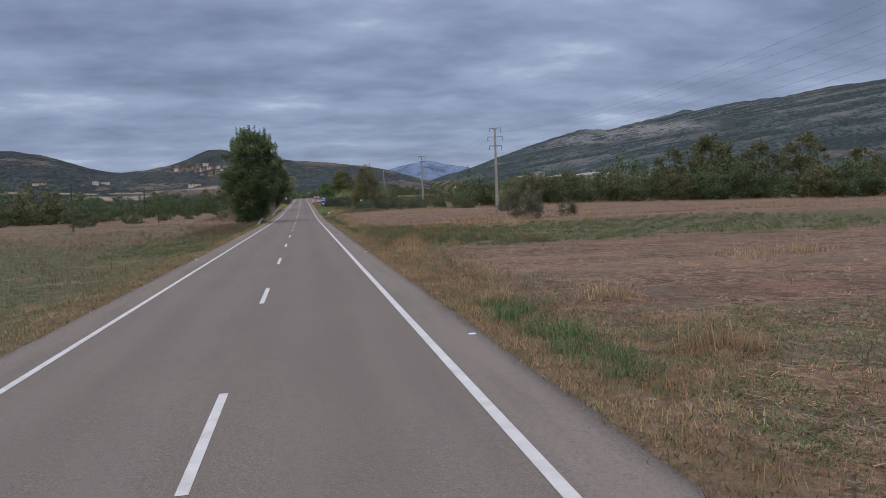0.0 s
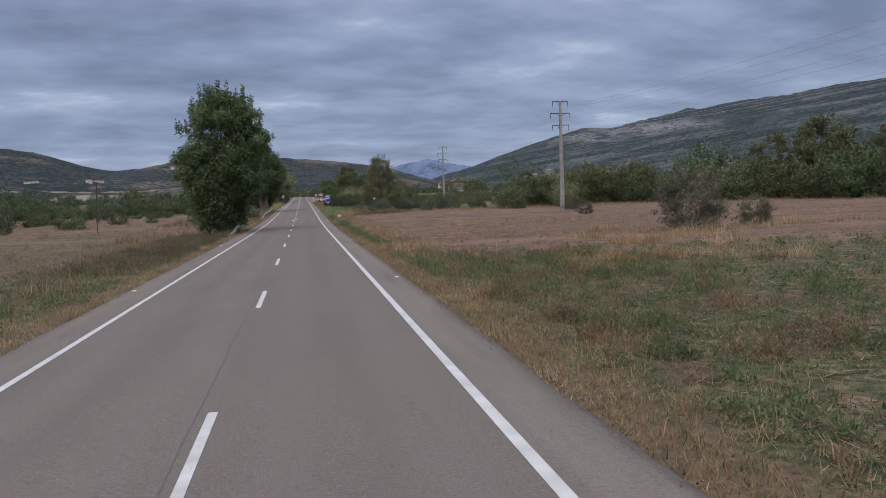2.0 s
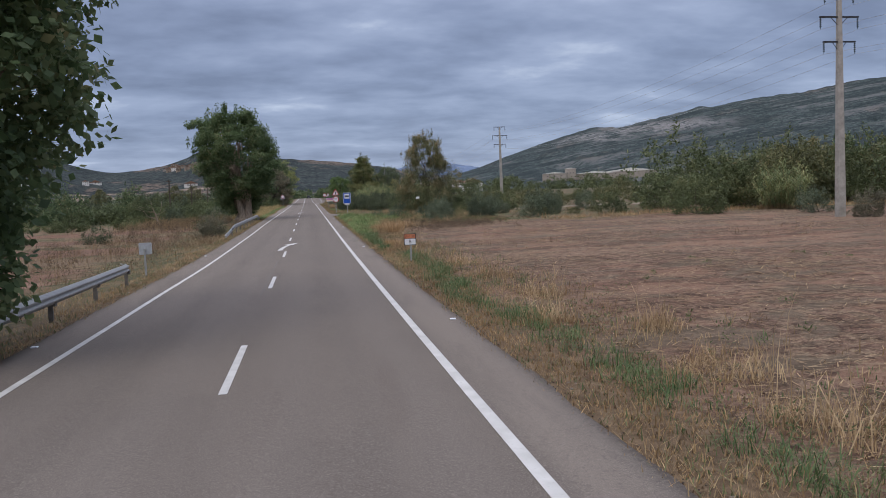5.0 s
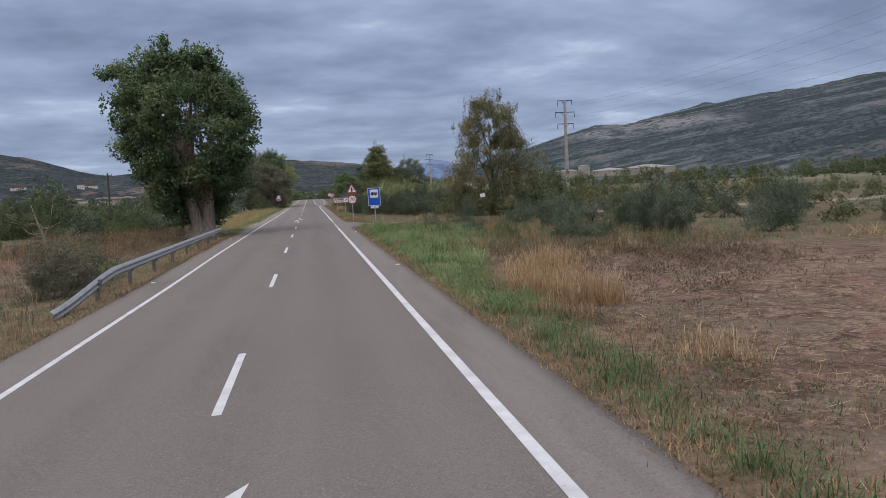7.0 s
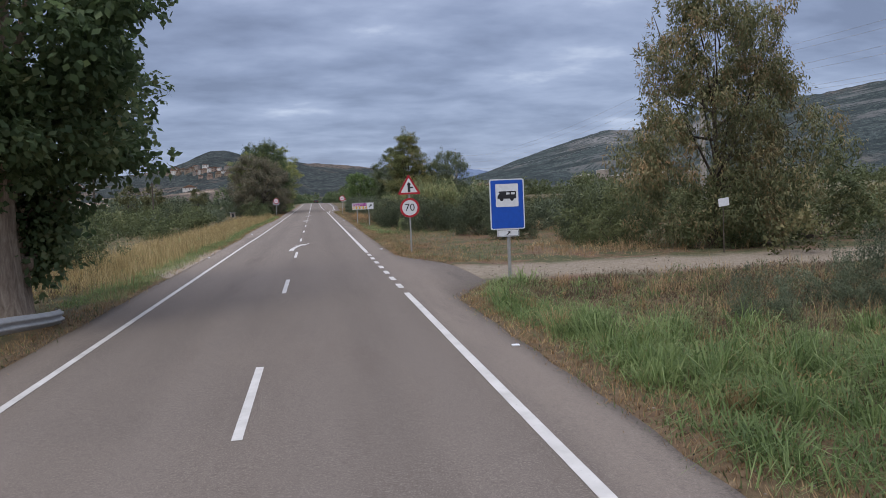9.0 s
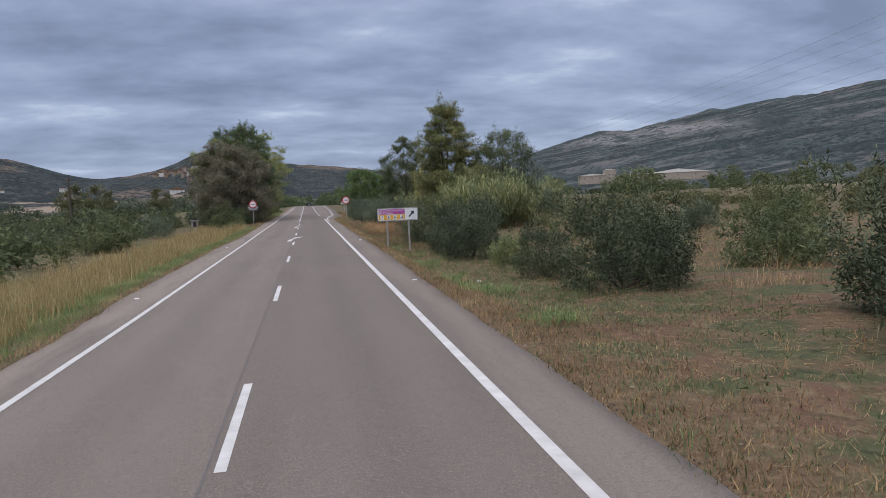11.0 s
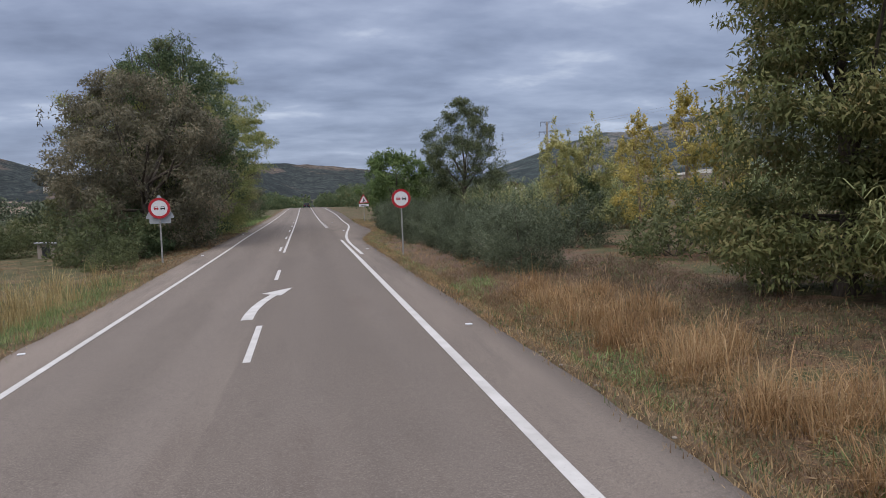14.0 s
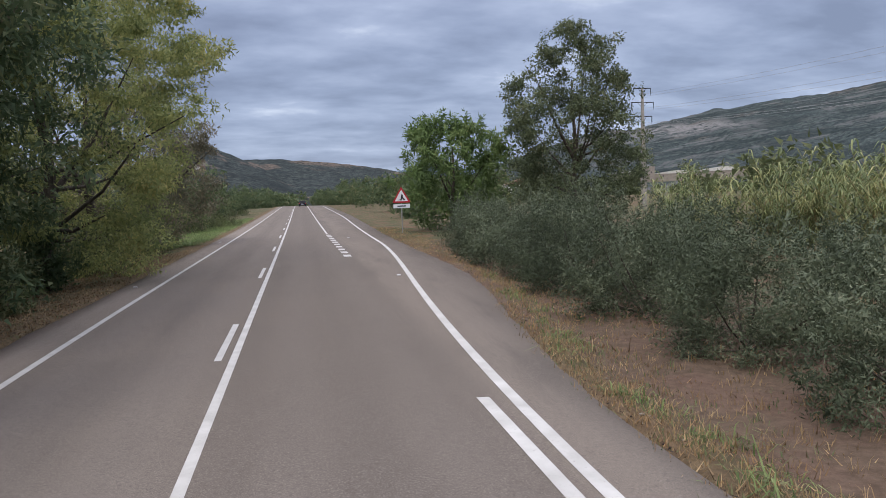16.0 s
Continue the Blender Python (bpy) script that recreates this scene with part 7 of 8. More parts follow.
x, y = scatter(rng, 5200, 9, 62, 80, 118, lambda x, y: np.clip(np.exp(-((y - 84 - 0.05 * x) / 1.0) ** 2) + 0.8 * np.exp(-((y - 110 + 0.03 * x) / 0.9) ** 2), 0, 1) * (0.1 + 0.9 * patch(x, y, 0.22, 58)))
weed_mass("brown_weeds", "dead weeds along low banks in the brown field", GRASS_DRY, x, y, 0.15 + 0.30 * rand(len(x)), 0.25 + 0.25 * rand(len(x)), 40, (0.10, 0.016), 82, 0.5)
x, y = scatter(rng, 220, 8, 40, 60, 125, lambda x, y: 0.2 + 0.5 * patch(x, y, 0.35, 59))
weed_mass("green_weeds", "single green weeds in the brown field", WEED_GREEN, x, y, 0.08 + 0.20 * rand(len(x)), 0.10 + 0.15 * rand(len(x)), 28, (0.075, 0.026), 83, 0.7)


x, y = scatter(rng, 3000, 7.2, 18, 149, 167, lambda x, y: (0.1 + 0.9 * patch(x, y, 0.4, 62)) * smooth(6.5, 9.0, x) * smooth(150, 163, y + 3 * patch(x, y, 0.5, 64)) * smooth(18, 12, x))
weed_mass("brown_weeds", "dark dead weeds over turned soil", WEED_DEAD, x, y, 0.15 + 0.35 * rand(len(x)), 0.2 + 0.25 * rand(len(x)), 26, (0.12, 0.022), 85, 0.7)
x, y = scatter(rng, 1500, 5.6, 16, 186, 195, lambda x, y: (off_right(x, y) > 0.9) * (0.3 + 0.7 * patch(x, y, 0.6, 63)))
weed_mass("brown_weeds", "dead weeds and bare soil before the farm track", WEED_DEAD, x, y, 0.12 + 0.30 * rand(len(x)), 0.2 + 0.25 * rand(len(x)), 24, (0.11, 0.020), 86, 0.7)


r2 = np.random.default_rng(91)
lumps = [(6.0 + 9.0 * a ** 1.5, 41 + 30 * b, 0.35 + 0.5 * c) for a, b, c in r2.uniform(0, 1, (70, 3))]
x, y, f = tufts(lumps[:38], 14, 92)
weed_mass("green_weeds", "knee-high green weed clumps over the weedy strip", WEED_GREEN, x, y, (0.25 + 0.35 * rand(len(x))) * f, 0.14 + 0.14 * rand(len(x)), 44, (0.10, 0.032), 93, 0.8)
x, y, f = tufts(lumps[38:], 14, 94)
weed_mass("brown_weeds", "knee-high dead weed clumps over the weedy strip", GRASS_DRY, x, y, (0.30 + 0.40 * rand(len(x))) * f, 0.14 + 0.14 * rand(len(x)), 44, (0.12, 0.018), 95, 0.9)


def soil_clods():
    """Lumps of turned earth on the brown field."""
    r = np.random.default_rng(45)
    x, y = scatter(r, 3500, 6.0, 26, 4, 130, lambda x, y: (0.1 + 0.9 * patch(x, y, 0.9, 20)) * np.clip(1.2 - x / 26, 0.2, 1) * (np.abs(y - 54) > 13))
    n = len(x)
    s = r.uniform(0.012, 0.04, n)
    base = np.array([(1, 0, 0), (0, 1, 0), (-1, 0, 0), (0, -1, 0), (0, 0, 0.75), (0, 0, -0.6)])
    V = base[None] * s[:, None, None] * r.uniform(0.6, 1.4, (n, 6, 1)) + np.stack([x, y, ground_z(x, y) + 0.01], -1)[:, None]
    f = np.array([(0, 1, 4), (1, 2, 4), (2, 3, 4), (3, 0, 4), (1, 0, 5), (2, 1, 5), (3, 2, 5), (0, 3, 5)])
    F = (np.arange(n)[:, None, None] * 6 + f[None]).reshape(-1, 3)
    return tagged(part("soil_clods", fast_mesh("soil_clods", V.reshape(-1, 3), F), SOIL), "clods of turned brown earth on the field", "soil", kind="stuff")


soil_clods()


# ---- road furniture ----
def sign_post(root, x, z0, z1, r=0.038):
    bm = bmesh.new()
    add_tube(bm, (x, r + 0.028, z0), (x, r + 0.028, z1), r, r, 14)
    return part("post", bm, STEEL, root, "grey galvanised post")


def sign_root(name, x, y, label, category="road sign", turn=0.0, group=""):
    return thing(name, (x, y, float(ground_z(x, y)) - 0.05), label, category, group, turn=turn)


def panel(root, name, outline, z, material, front=0.0, label="", thick=0.025):
    return part(name, plate(shift(outline, 0, z), front, front + thick), material, root, label)


def car_front(x, z, w, material, face):
    """The pictogram of a car seen head on."""
    bm = bmesh.new()
    y0, y1 = face - 0.006, face - 0.001
    h = w * 0.8
    add_plate(bm, [(x - w * 0.34, z + h * 0.5), (x - w * 0.46, z + h * 0.08), (x - w * 0.36, z + h * 0.08), (x - w * 0.27, z + h * 0.40), (x + w * 0.27, z + h * 0.40), (x + w * 0.36, z + h * 0.08), (x + w * 0.46, z + h * 0.08), (x + w * 0.34, z + h * 0.5)], y0, y1)
    add_plate(bm, [(x - w * 0.5, z + h * 0.08), (x - w * 0.5, z - h * 0.3), (x + w * 0.5, z - h * 0.3), (x + w * 0.5, z + h * 0.08)], y0, y1)
    for s in (-1, 1):
        add_plate(bm, [(x + s * w * 0.34 - w * 0.1, z - h * 0.3), (x + s * w * 0.34 - w * 0.1, z - h * 0.48), (x + s * w * 0.34 + w * 0.1, z - h * 0.48), (x + s * w * 0.34 + w * 0.1, z - h * 0.3)], y0, y1)
    return bm


def no_overtaking_sign(x, y, label, ztop, turn=0.0):
    root = sign_root("no_overtaking_sign", x, y, label, turn=turn)
    c = ztop - 0.47
    sign_post(root, 0, 0, ztop - 0.1)
    panel(root, "panel", disc(0.47), c, SIGN_WHITE, 0, "white round panel")
    part("border", ring(shift(disc(0.47), 0, c), shift(disc(0.355), 0, c), -0.004, 0.0), SIGN_RED, root, "red border ring")
    part("pictogram", car_front(-0.135, c, 0.20, SIGN_RED, 0.0), SIGN_RED, root, "red car pictogram")
    part("pictogram", car_front(0.145, c, 0.20, SIGN_BLACK, 0.0), SIGN_BLACK, root, "black car pictogram")
    return root


no_overtaking_sign(5.68, 307.9, "round red-bordered no-overtaking sign on a grey post", 3.34, -3)
left_sign = no_overtaking_sign(-5.45, 306.6, "round no-overtaking sign with another sign behind it", 3.0, 4)
bm = plate(shift(rounded_triangle(1.30, 0.06), 0, 2.44), 0.108, 0.128)
part("rear_panel", bm, SIGN_BACK, left_sign, "bare back of a triangular panel")
bm = plate(shift(rounded(0.92, 0.24, 0.02), 0, 1.96), 0.108, 0.125)
part("rear_plate", bm, SIGN_BACK, left_sign, "bare back of a small plate")


def triangle_sign(root, z, side):
    """A white warning triangle with a red border, its centre at z."""
    panel(root, "triangle_panel", rounded_triangle(side, 0.05), z, SIGN_WHITE, 0, "white triangular panel")
    part("triangle_border", ring(shift(rounded_triangle(side, 0.05), 0, z), shift(rounded_triangle(side * 0.72, 0.02), 0, z), -0.004, 0.0), SIGN_RED, root, "red triangular border")


def build_side_road_sign():
    root = sign_root("warning_sign", 5.15, 208.5, "side-road warning triangle above a round speed-limit sign", turn=-3)
    base = float(road_z(0, 208.5)) - root.location.z
    sign_post(root, 0, 0, base + 3.2)
    z = base + 2.80
    triangle_sign(root, z, 1.06)
    bm = bmesh.new()
    add_plate(bm, [(-0.06, z - 0.20), (0.06, z - 0.20), (0.06, z + 0.13), (0.10, z + 0.13), (0.0, z + 0.26), (-0.10, z + 0.13), (-0.06, z + 0.13)], -0.006, -0.001)
    add_plate(bm, [(0.06, z - 0.03), (0.19, z - 0.03), (0.19, z + 0.03), (0.06, z + 0.03)], -0.006, -0.001)
    part("pictogram", bm, SIGN_BLACK, root, "black side-road pictogram")
    c = base + 1.89
    panel(root, "round_panel", disc(0.44), c, SIGN_WHITE, 0, "white round panel")
    part("round_border", ring(shift(disc(0.44), 0, c), shift(disc(0.345), 0, c), -0.004, 0.0), SIGN_RED, root, "red border ring")
    part("lettering", lettering("70", 0.46, (0, -0.004, c)), SIGN_BLACK, root, "black figures")


build_side_road_sign()


def build_curve_sign():
    root = sign_root("warning_sign", 8.0, 362.5, "warning triangle with a plate below it on a grey post", turn=-3)
    base = float(road_z(0, 362.5)) - root.location.z
    sign_post(root, 0, 0, base + 2.8)
    z = base + 2.33
    triangle_sign(root, z, 1.30)
    bm = bmesh.new()
    add_plate(bm, [(-0.25, z - 0.19), (-0.06, z - 0.13), (0.00, z + 0.23), (0.08, z + 0.20), (0.13, z - 0.03), (0.25, z - 0.17), (0.19, z - 0.23), (0.06, z - 0.08), (0.0, z - 0.23)], -0.006, -0.001)
    part("pictogram", bm, SIGN_BLACK, root, "black pictogram")
    panel(root, "plate", rounded(1.15, 0.28, 0.02), base + 1.72, SIGN_WHITE, 0, "white plate")
    bm = bmesh.new()
    add_plate(bm, shift(rounded(0.6, 0.08, 0.01), 0, base + 1.72), -0.005, -0.001)
    part("writing_bar", bm, SIGN_BLACK, root)


build_curve_sign()


def build_motorhome_sign():
    root = sign_root("service_sign", 6.05, 194.3, "tall blue motorhome-area sign with an arrow plate below", turn=-4)
    base = float(road_z(0, 194.3)) - root.location.z
    sign_post(root, 0.02, 0, base + 2.6, 0.045)
    z = base + 2.11
    panel(root, "panel", rounded(0.94, 1.36, 0.05), z, SIGN_WHITE, 0, "white-edged sign panel")
    part("blue_field", plate(shift(rounded(0.88, 1.30, 0.04), 0, z), -0.004, -0.0005), SIGN_BLUE, root, "plain blue field")
    zp = z + 0.24
    part("white_field", plate(shift(rounded(0.62, 0.62, 0.02), 0, zp), -0.008, -0.0045), SIGN_WHITE, root, "white square field")
    bm = bmesh.new()
    f0, f1 = -0.013, -0.0085
    add_plate(bm, [(-0.10, zp + 0.11), (0.25, zp + 0.11), (0.25, zp - 0.09), (-0.26, zp - 0.09), (-0.26, zp - 0.02), (-0.20, zp + 0.055), (-0.23, zp + 0.08), (-0.20, zp + 0.11)], f0, f1)
    for cx in (-0.15, 0.13):
        add_plate(bm, shift(disc(0.052, 18), cx, zp - 0.10), f0, f1)
    part("pictogram", bm, SIGN_BLACK, root, "black motorhome pictogram")
    bm = bmesh.new()
    add_plate(bm, [(-0.02, zp + 0.075), (0.07, zp + 0.075), (0.07, zp + 0.02), (-0.02, zp + 0.02)], -0.017, -0.0135)
    add_plate(bm, [(0.11, zp + 0.075), (0.21, zp + 0.075), (0.21, zp + 0.02), (0.11, zp + 0.02)], -0.017, -0.0135)
    part("pictogram_window", bm, SIGN_WHITE, root)
    za = base + 1.335
    panel(root, "arrow_plate", rounded(0.60, 0.20, 0.02), za, SIGN_WHITE, 0, "white arrow plate")
    part("arrow_plate_border", ring(shift(rounded(0.57, 0.17, 0.015), 0, za), shift(rounded(0.55, 0.15, 0.01), 0, za), -0.004, 0.0), SIGN_BLACK, root)
    bm = bmesh.new()
    add_plate(bm, [(-0.05, za - 0.05), (0.01, za + 0.012), (-0.02, za + 0.04), (0.06, za + 0.05), (0.055, za - 0.03), (0.03, za - 0.008), (-0.03, za - 0.068)], -0.006, -0.001)
    part("arrow", bm, SIGN_BLACK, root, "black slanting arrow")


build_motorhome_sign()


def build_visitor_sign():
    root = sign_root("direction_sign", 5.98, 255.95, "wide white visitor-centre sign with purple and yellow fields", "direction sign", turn=-2)
    base = float(road_z(0, 255.95)) - root.location.z + 0.05
    for x in (-0.62, 0.62):
        sign_post(root, x, 0, base + 1.7, 0.05)
    z, w, h = base + 1.46, 2.30, 0.72
    panel(root, "panel", rounded(w, h, 0.03), z, SIGN_WHITE, 0, "white panel")
    part("panel_border", ring(shift(rounded(w - 0.03, h - 0.03, 0.025), 0, z), shift(rounded(w - 0.065, h - 0.065, 0.02), 0, z), -0.003, 0.0), SIGN_BLACK, root, "thin black border")
    x0, x1 = -w / 2 + 0.07, -w / 2 + 1.56
    purple = [(x0, z + 0.30), (x0, z + 0.01), (x1, z + 0.01), (x1, z + 0.30)]
    part("purple_field", plate(purple[::-1], -0.004, -0.0005), SIGN_PURPLE, root, "purple field")
    yellow = [(x0, z - 0.01), (x0, z - 0.29), (x1, z - 0.29), (x1, z - 0.01)]
    part("yellow_field", plate(yellow[::-1], -0.004, -0.0005), SIGN_YELLOW, root, "yellow field")
    part("lettering", lettering("Centro de Interpretación", 0.13, ((x0 + x1) / 2, -0.006, z + 0.225), 1.40), SIGN_WHITE, root, "white lettering")
    part("lettering", lettering("El Molino", 0.17, (x0 + 0.42, -0.006, z + 0.085), 0.76), SIGN_WHITE, root, "white lettering")
    for k in range(4):
        cx = x0 + 0.19 + 0.37 * k
        zc = z - 0.15
        tile = part("pictogram_tile", plate(shift(rounded(0.21, 0.22, 0.02), cx, zc), -0.007, -0.0045), SIGN_WHITE, root, "white square tile")
        bm = bmesh.new()
        f0, f1 = -0.011, -0.0075
        if k == 0:
            add_plate(bm, [(cx - 0.045, zc - 0.08), (cx - 0.01, zc - 0.08), (cx + 0.02, zc + 0.03), (cx - 0.01, zc + 0.03)], f0, f1)
            add_plate(bm, shift(disc(0.02, 12), cx + 0.025, zc + 0.06), f0, f1)
        elif k == 1:
            add_plate(bm, [(cx - 0.07, zc - 0.04), (cx + 0.0, zc - 0.06), (cx + 0.08, zc - 0.08), (cx + 0.03, zc - 0.02), (cx + 0.01, zc + 0.08), (cx - 0.03, zc + 0.02)], f0, f1)
        elif k == 2:
            for dx in (-0.04, 0.04):
                add_plate(bm, [(cx + dx - 0.012, zc + 0.03), (cx + dx - 0.03, zc - 0.085), (cx + dx, zc - 0.03), (cx + dx + 0.03, zc - 0.085), (cx + dx + 0.02, zc + 0.03)], f0, f1)
                add_plate(bm, shift(disc(0.018, 12), cx + dx, zc + 0.06), f0, f1)
        else:
            add_plate(bm, [(cx - 0.07, zc - 0.08), (cx + 0.06, zc - 0.08), (cx + 0.06, zc + 0.08), (cx + 0.02, zc + 0.08), (cx + 0.02, zc - 0.03), (cx - 0.07, zc - 0.05)], f0, f1)
        part("pictogram", bm, SIGN_BLACK, tile)
    ax, az = w / 2 - 0.36, z
    bm = bmesh.new()
    d = [(-0.22, -0.04), (0.06, -0.04), (0.06, -0.13), (0.24, 0.0), (0.06, 0.13), (0.06, 0.04), (-0.22, 0.04)]
    ca, sa = math.cos(radians(48)), math.sin(radians(48))
    add_plate(bm, [(ax + a * ca - b * sa, az + a * sa + b * ca) for a, b in d], -0.006, -0.001)
    part("arrow", bm, SIGN_BLACK, root, "large black slanting arrow")


build_visitor_sign()


def build_milestone():
    root = sign_root("kilometre_marker", 5.18, 127.5, "small kilometre marker with orange and white fields on a post", turn=-4)
    base = float(road_z(0, 127.5)) - root.location.z
    sign_post(root, 0.02, 0, base + 0.9, 0.04)
    z = base + 0.79
    panel(root, "panel", rounded(0.50, 0.47, 0.04), z, SIGN_BLACK, 0, "black-edged panel")
    part("orange_field", plate(shift(rounded(0.44, 0.165, 0.015), 0, z + 0.125), -0.004, -0.0005), SIGN_ORANGE, root, "orange field")
    part("white_field", plate(shift(rounded(0.44, 0.235, 0.015), 0, z - 0.09), -0.004, -0.0005), SIGN_WHITE, root, "white field")
    part("lettering", lettering("A-138", 0.15, (0, -0.006, z + 0.125), 0.37), SIGN_BLACK, root, "black lettering")
    part("lettering", lettering("8", 0.22, (0, -0.006, z - 0.09)), SIGN_BLACK, root, "black figure")
    back = sign_root("kilometre_marker", -5.25, 129.0, "bare grey back of a small kilometre marker", turn=176)
    sign_post(back, 0.02, 0, 1.1, 0.04)
    panel(back, "panel", rounded(0.50, 0.47, 0.04), 1.1, SIGN_BACK, 0.0, "bare aluminium panel")


build_milestone()


def build_notice():
    """A small white board under the rusty tree, on an added post, placed along the camera's view."""
    root = sign_root("notice_board", 15.96, 200.6, "small tilted white notice board on an added thin post", "notice board", turn=8)
    base = float(road_z(0, 200.6)) - root.location.z
    bm = bmesh.new()
    add_tube(bm, (0, 0.045, 0), (0, 0.045, base + 1.8), 0.022, 0.018, 8)
    part("post", bm, WOOD_POLE, root, "added dark wooden stake")
    bm = plate(rounded(0.46, 0.30, 0.01), 0.0, 0.02)
    bmesh.ops.rotate(bm, verts=bm.verts[:], cent=(0, 0, 0), matrix=Matrix.Rotation(radians(-6), 3, "Y"))
    bmesh.ops.translate(bm, verts=bm.verts[:], vec=(0, 0, base + 1.74))
    part("board", bm, SIGN_WHITE, root, "white board")


build_notice()


def guard_rail(y0, y1, x0, x1, label, dip=0.0):
    """A steel W-beam on posts whose near end bends down into the ground."""
    root = thing("guard_rail", ((x0 + x1) / 2, (y0 + y1) / 2, float(rise((y0 + y1) / 2))), label, "guard rail")
    o = root.location
    prof = [(-0.155, 0.0), (-0.12, 0.0), (-0.085, 0.075), (-0.045, 0.075), (0.0, 0.012), (0.045, 0.075), (0.085, 0.075), (0.12, 0.0), (0.155, 0.0)]
    ys = np.arange(y0, y1 + 0.01, 0.5)
    V = []
    for y in ys:
        f = (y - y0) / (y1 - y0)
        k, e = float(smooth(0, 5.0, y - y0)), float(smooth(1.2, 0, y1 - y))
        x = x0 + (x1 - x0) * f - 0.35 * (1 - k) - 0.45 * e
        zc = float(rise(y)) - 0.12 + 0.60 * k - 0.05 * e - dip * float(smooth(6.0, 0.3, y1 - y))
        for h, d in prof:
            V.append((x + d - o.x, y - o.y, zc + h - o.z))
    w = len(prof)
    i = np.arange(len(ys) - 1)[:, None] * w + np.arange(w - 1)[None, :]
    F = np.stack([i, i + 1, i + 1 + w, i + w], -1).reshape(-1, 4)
    beam = part("beam", fast_mesh("beam", V, F, True), STEEL, root, "corrugated galvanised beam")
    sol = beam.modifiers.new("thickness", "SOLIDIFY")
    sol.thickness = 0.006
    y = y0 + 3.2
    while y < y1 - (4.5 if dip else 0.3):
        f = (y - y0) / (y1 - y0)
        x = x0 + (x1 - x0) * f
        g = float(ground_z(x - 0.12, y))
        bm = bmesh.new()
        add_box(bm, x - 0.17 - o.x, x - 0.06 - o.x, y - 0.03 - o.y, y + 0.03 - o.y, g - 0.2 - o.z, float(rise(y)) + 0.38 - o.z, 0.006)
        add_box(bm, x - 0.06 - o.x, x + 0.015 - o.x, y - 0.08 - o.y, y + 0.08 - o.y, float(rise(y)) + 0.26 - o.z, float(rise(y)) + 0.42 - o.z, 0.006)
        part("rail_post", bm, POST_STEEL, root)
        y += 4.0
    return root


guard_rail(105.0, 125.0, -4.62, -4.85, "galvanised guard rail bent down into the verge")
guard_rail(154.8, 193.2, -4.58, -4.72, "long galvanised guard rail before the plane tree", 0.40)


def power_pole(x, y, top):
    g = float(ground_z(x, y))
    h = top - g
    root = thing("power_pole", (x, y, g - 0.1), "tall concrete power pole with three dark crossarms", "power pole", "power line")
    bm = bmesh.new()
    n = 8
    rings = []
    for k in range(n + 1):
        f = k / n
        a, b = 0.30 - 0.17 * f, 0.22 - 0.11 * f
        rings.append([bm.verts.new((sx * a, sy * b, h * f)) for sx, sy in ((-1, -1), (1, -1), (1, 1), (-1, 1))])
    for k in range(n):
        for j in range(4):
            bm.faces.new((rings[k][j], rings[k][(j + 1) % 4], rings[k + 1][(j + 1) % 4], rings[k + 1][j]))
    bm.faces.new(rings[-1])
    bmesh.ops.bevel(bm, geom=[e for e in bm.edges if abs(e.verts[0].co.z - e.verts[1].co.z) > 0.5], offset=0.02, segments=1, affect="EDGES")
    part("mast", bm, CONCRETE, root, "tapered concrete mast")
    arms = []
    for dz, half in ((0.05, 1.15), (1.75, 1.5), (3.45, 1.25)):
        bm = bmesh.new()
        z = h - dz
        add_box(bm, -half, half, -0.07, 0.07, z - 0.05, z + 0.05, 0.01)
        for s in (-1, 1):
            add_tube(bm, (s * 0.12, 0, z - 0.55), (s * half * 0.45, 0, z), 0.025, 0.025, 6)
        arm = part("crossarm", bm, DARK_STEEL, root, "dark steel crossarm")
        for s in (-1, 1):
            bm = bmesh.new()
            for q in range(5):
                add_tube(bm, (s * half * 0.96, 0, z - 0.12 - 0.13 * q), (s * half * 0.96, 0, z - 0.19 - 0.13 * q), 0.07, 0.055, 8)
            add_tube(bm, (s * half * 0.96, 0, z - 0.85), (s * half * 0.96, 0, z), 0.012, 0.012, 6)
            part("insulator", bm, GLASS_BLUE, arm, "hanging insulator string")
            arms.append((x + s * half * 0.96, y, g - 0.1 + z - 0.85))
    return arms


pole_arms = [power_pole(x, y, top) for x, y, top in ((38.4, 34.0, 15.4), (38.2, 145.4, 15.8), (39.2, 245.2, 16.4), (42.8, 397.8, 18.45), (43.4, 520.0, 20.6))]


def cable(points, label, r=0.009):
    root_me = limb_mesh([[(p, r) for p in points]], 4)
    return tagged(part("power_cable", root_me, STEEL), label, "cable", "power line cables")


for a, b in zip(pole_arms, pole_arms[1:]):
    for p, q in zip(a, b):
        p, q = np.array(p), np.array(q)
        t = np.linspace(0, 1, 17)
        sag = 0.018 * np.linalg.norm(q - p)
        cable([p + (q - p) * v - np.array([0, 0, 4 * sag * v * (1 - v)]) for v in t], "thin dark overhead power cable sagging between poles")


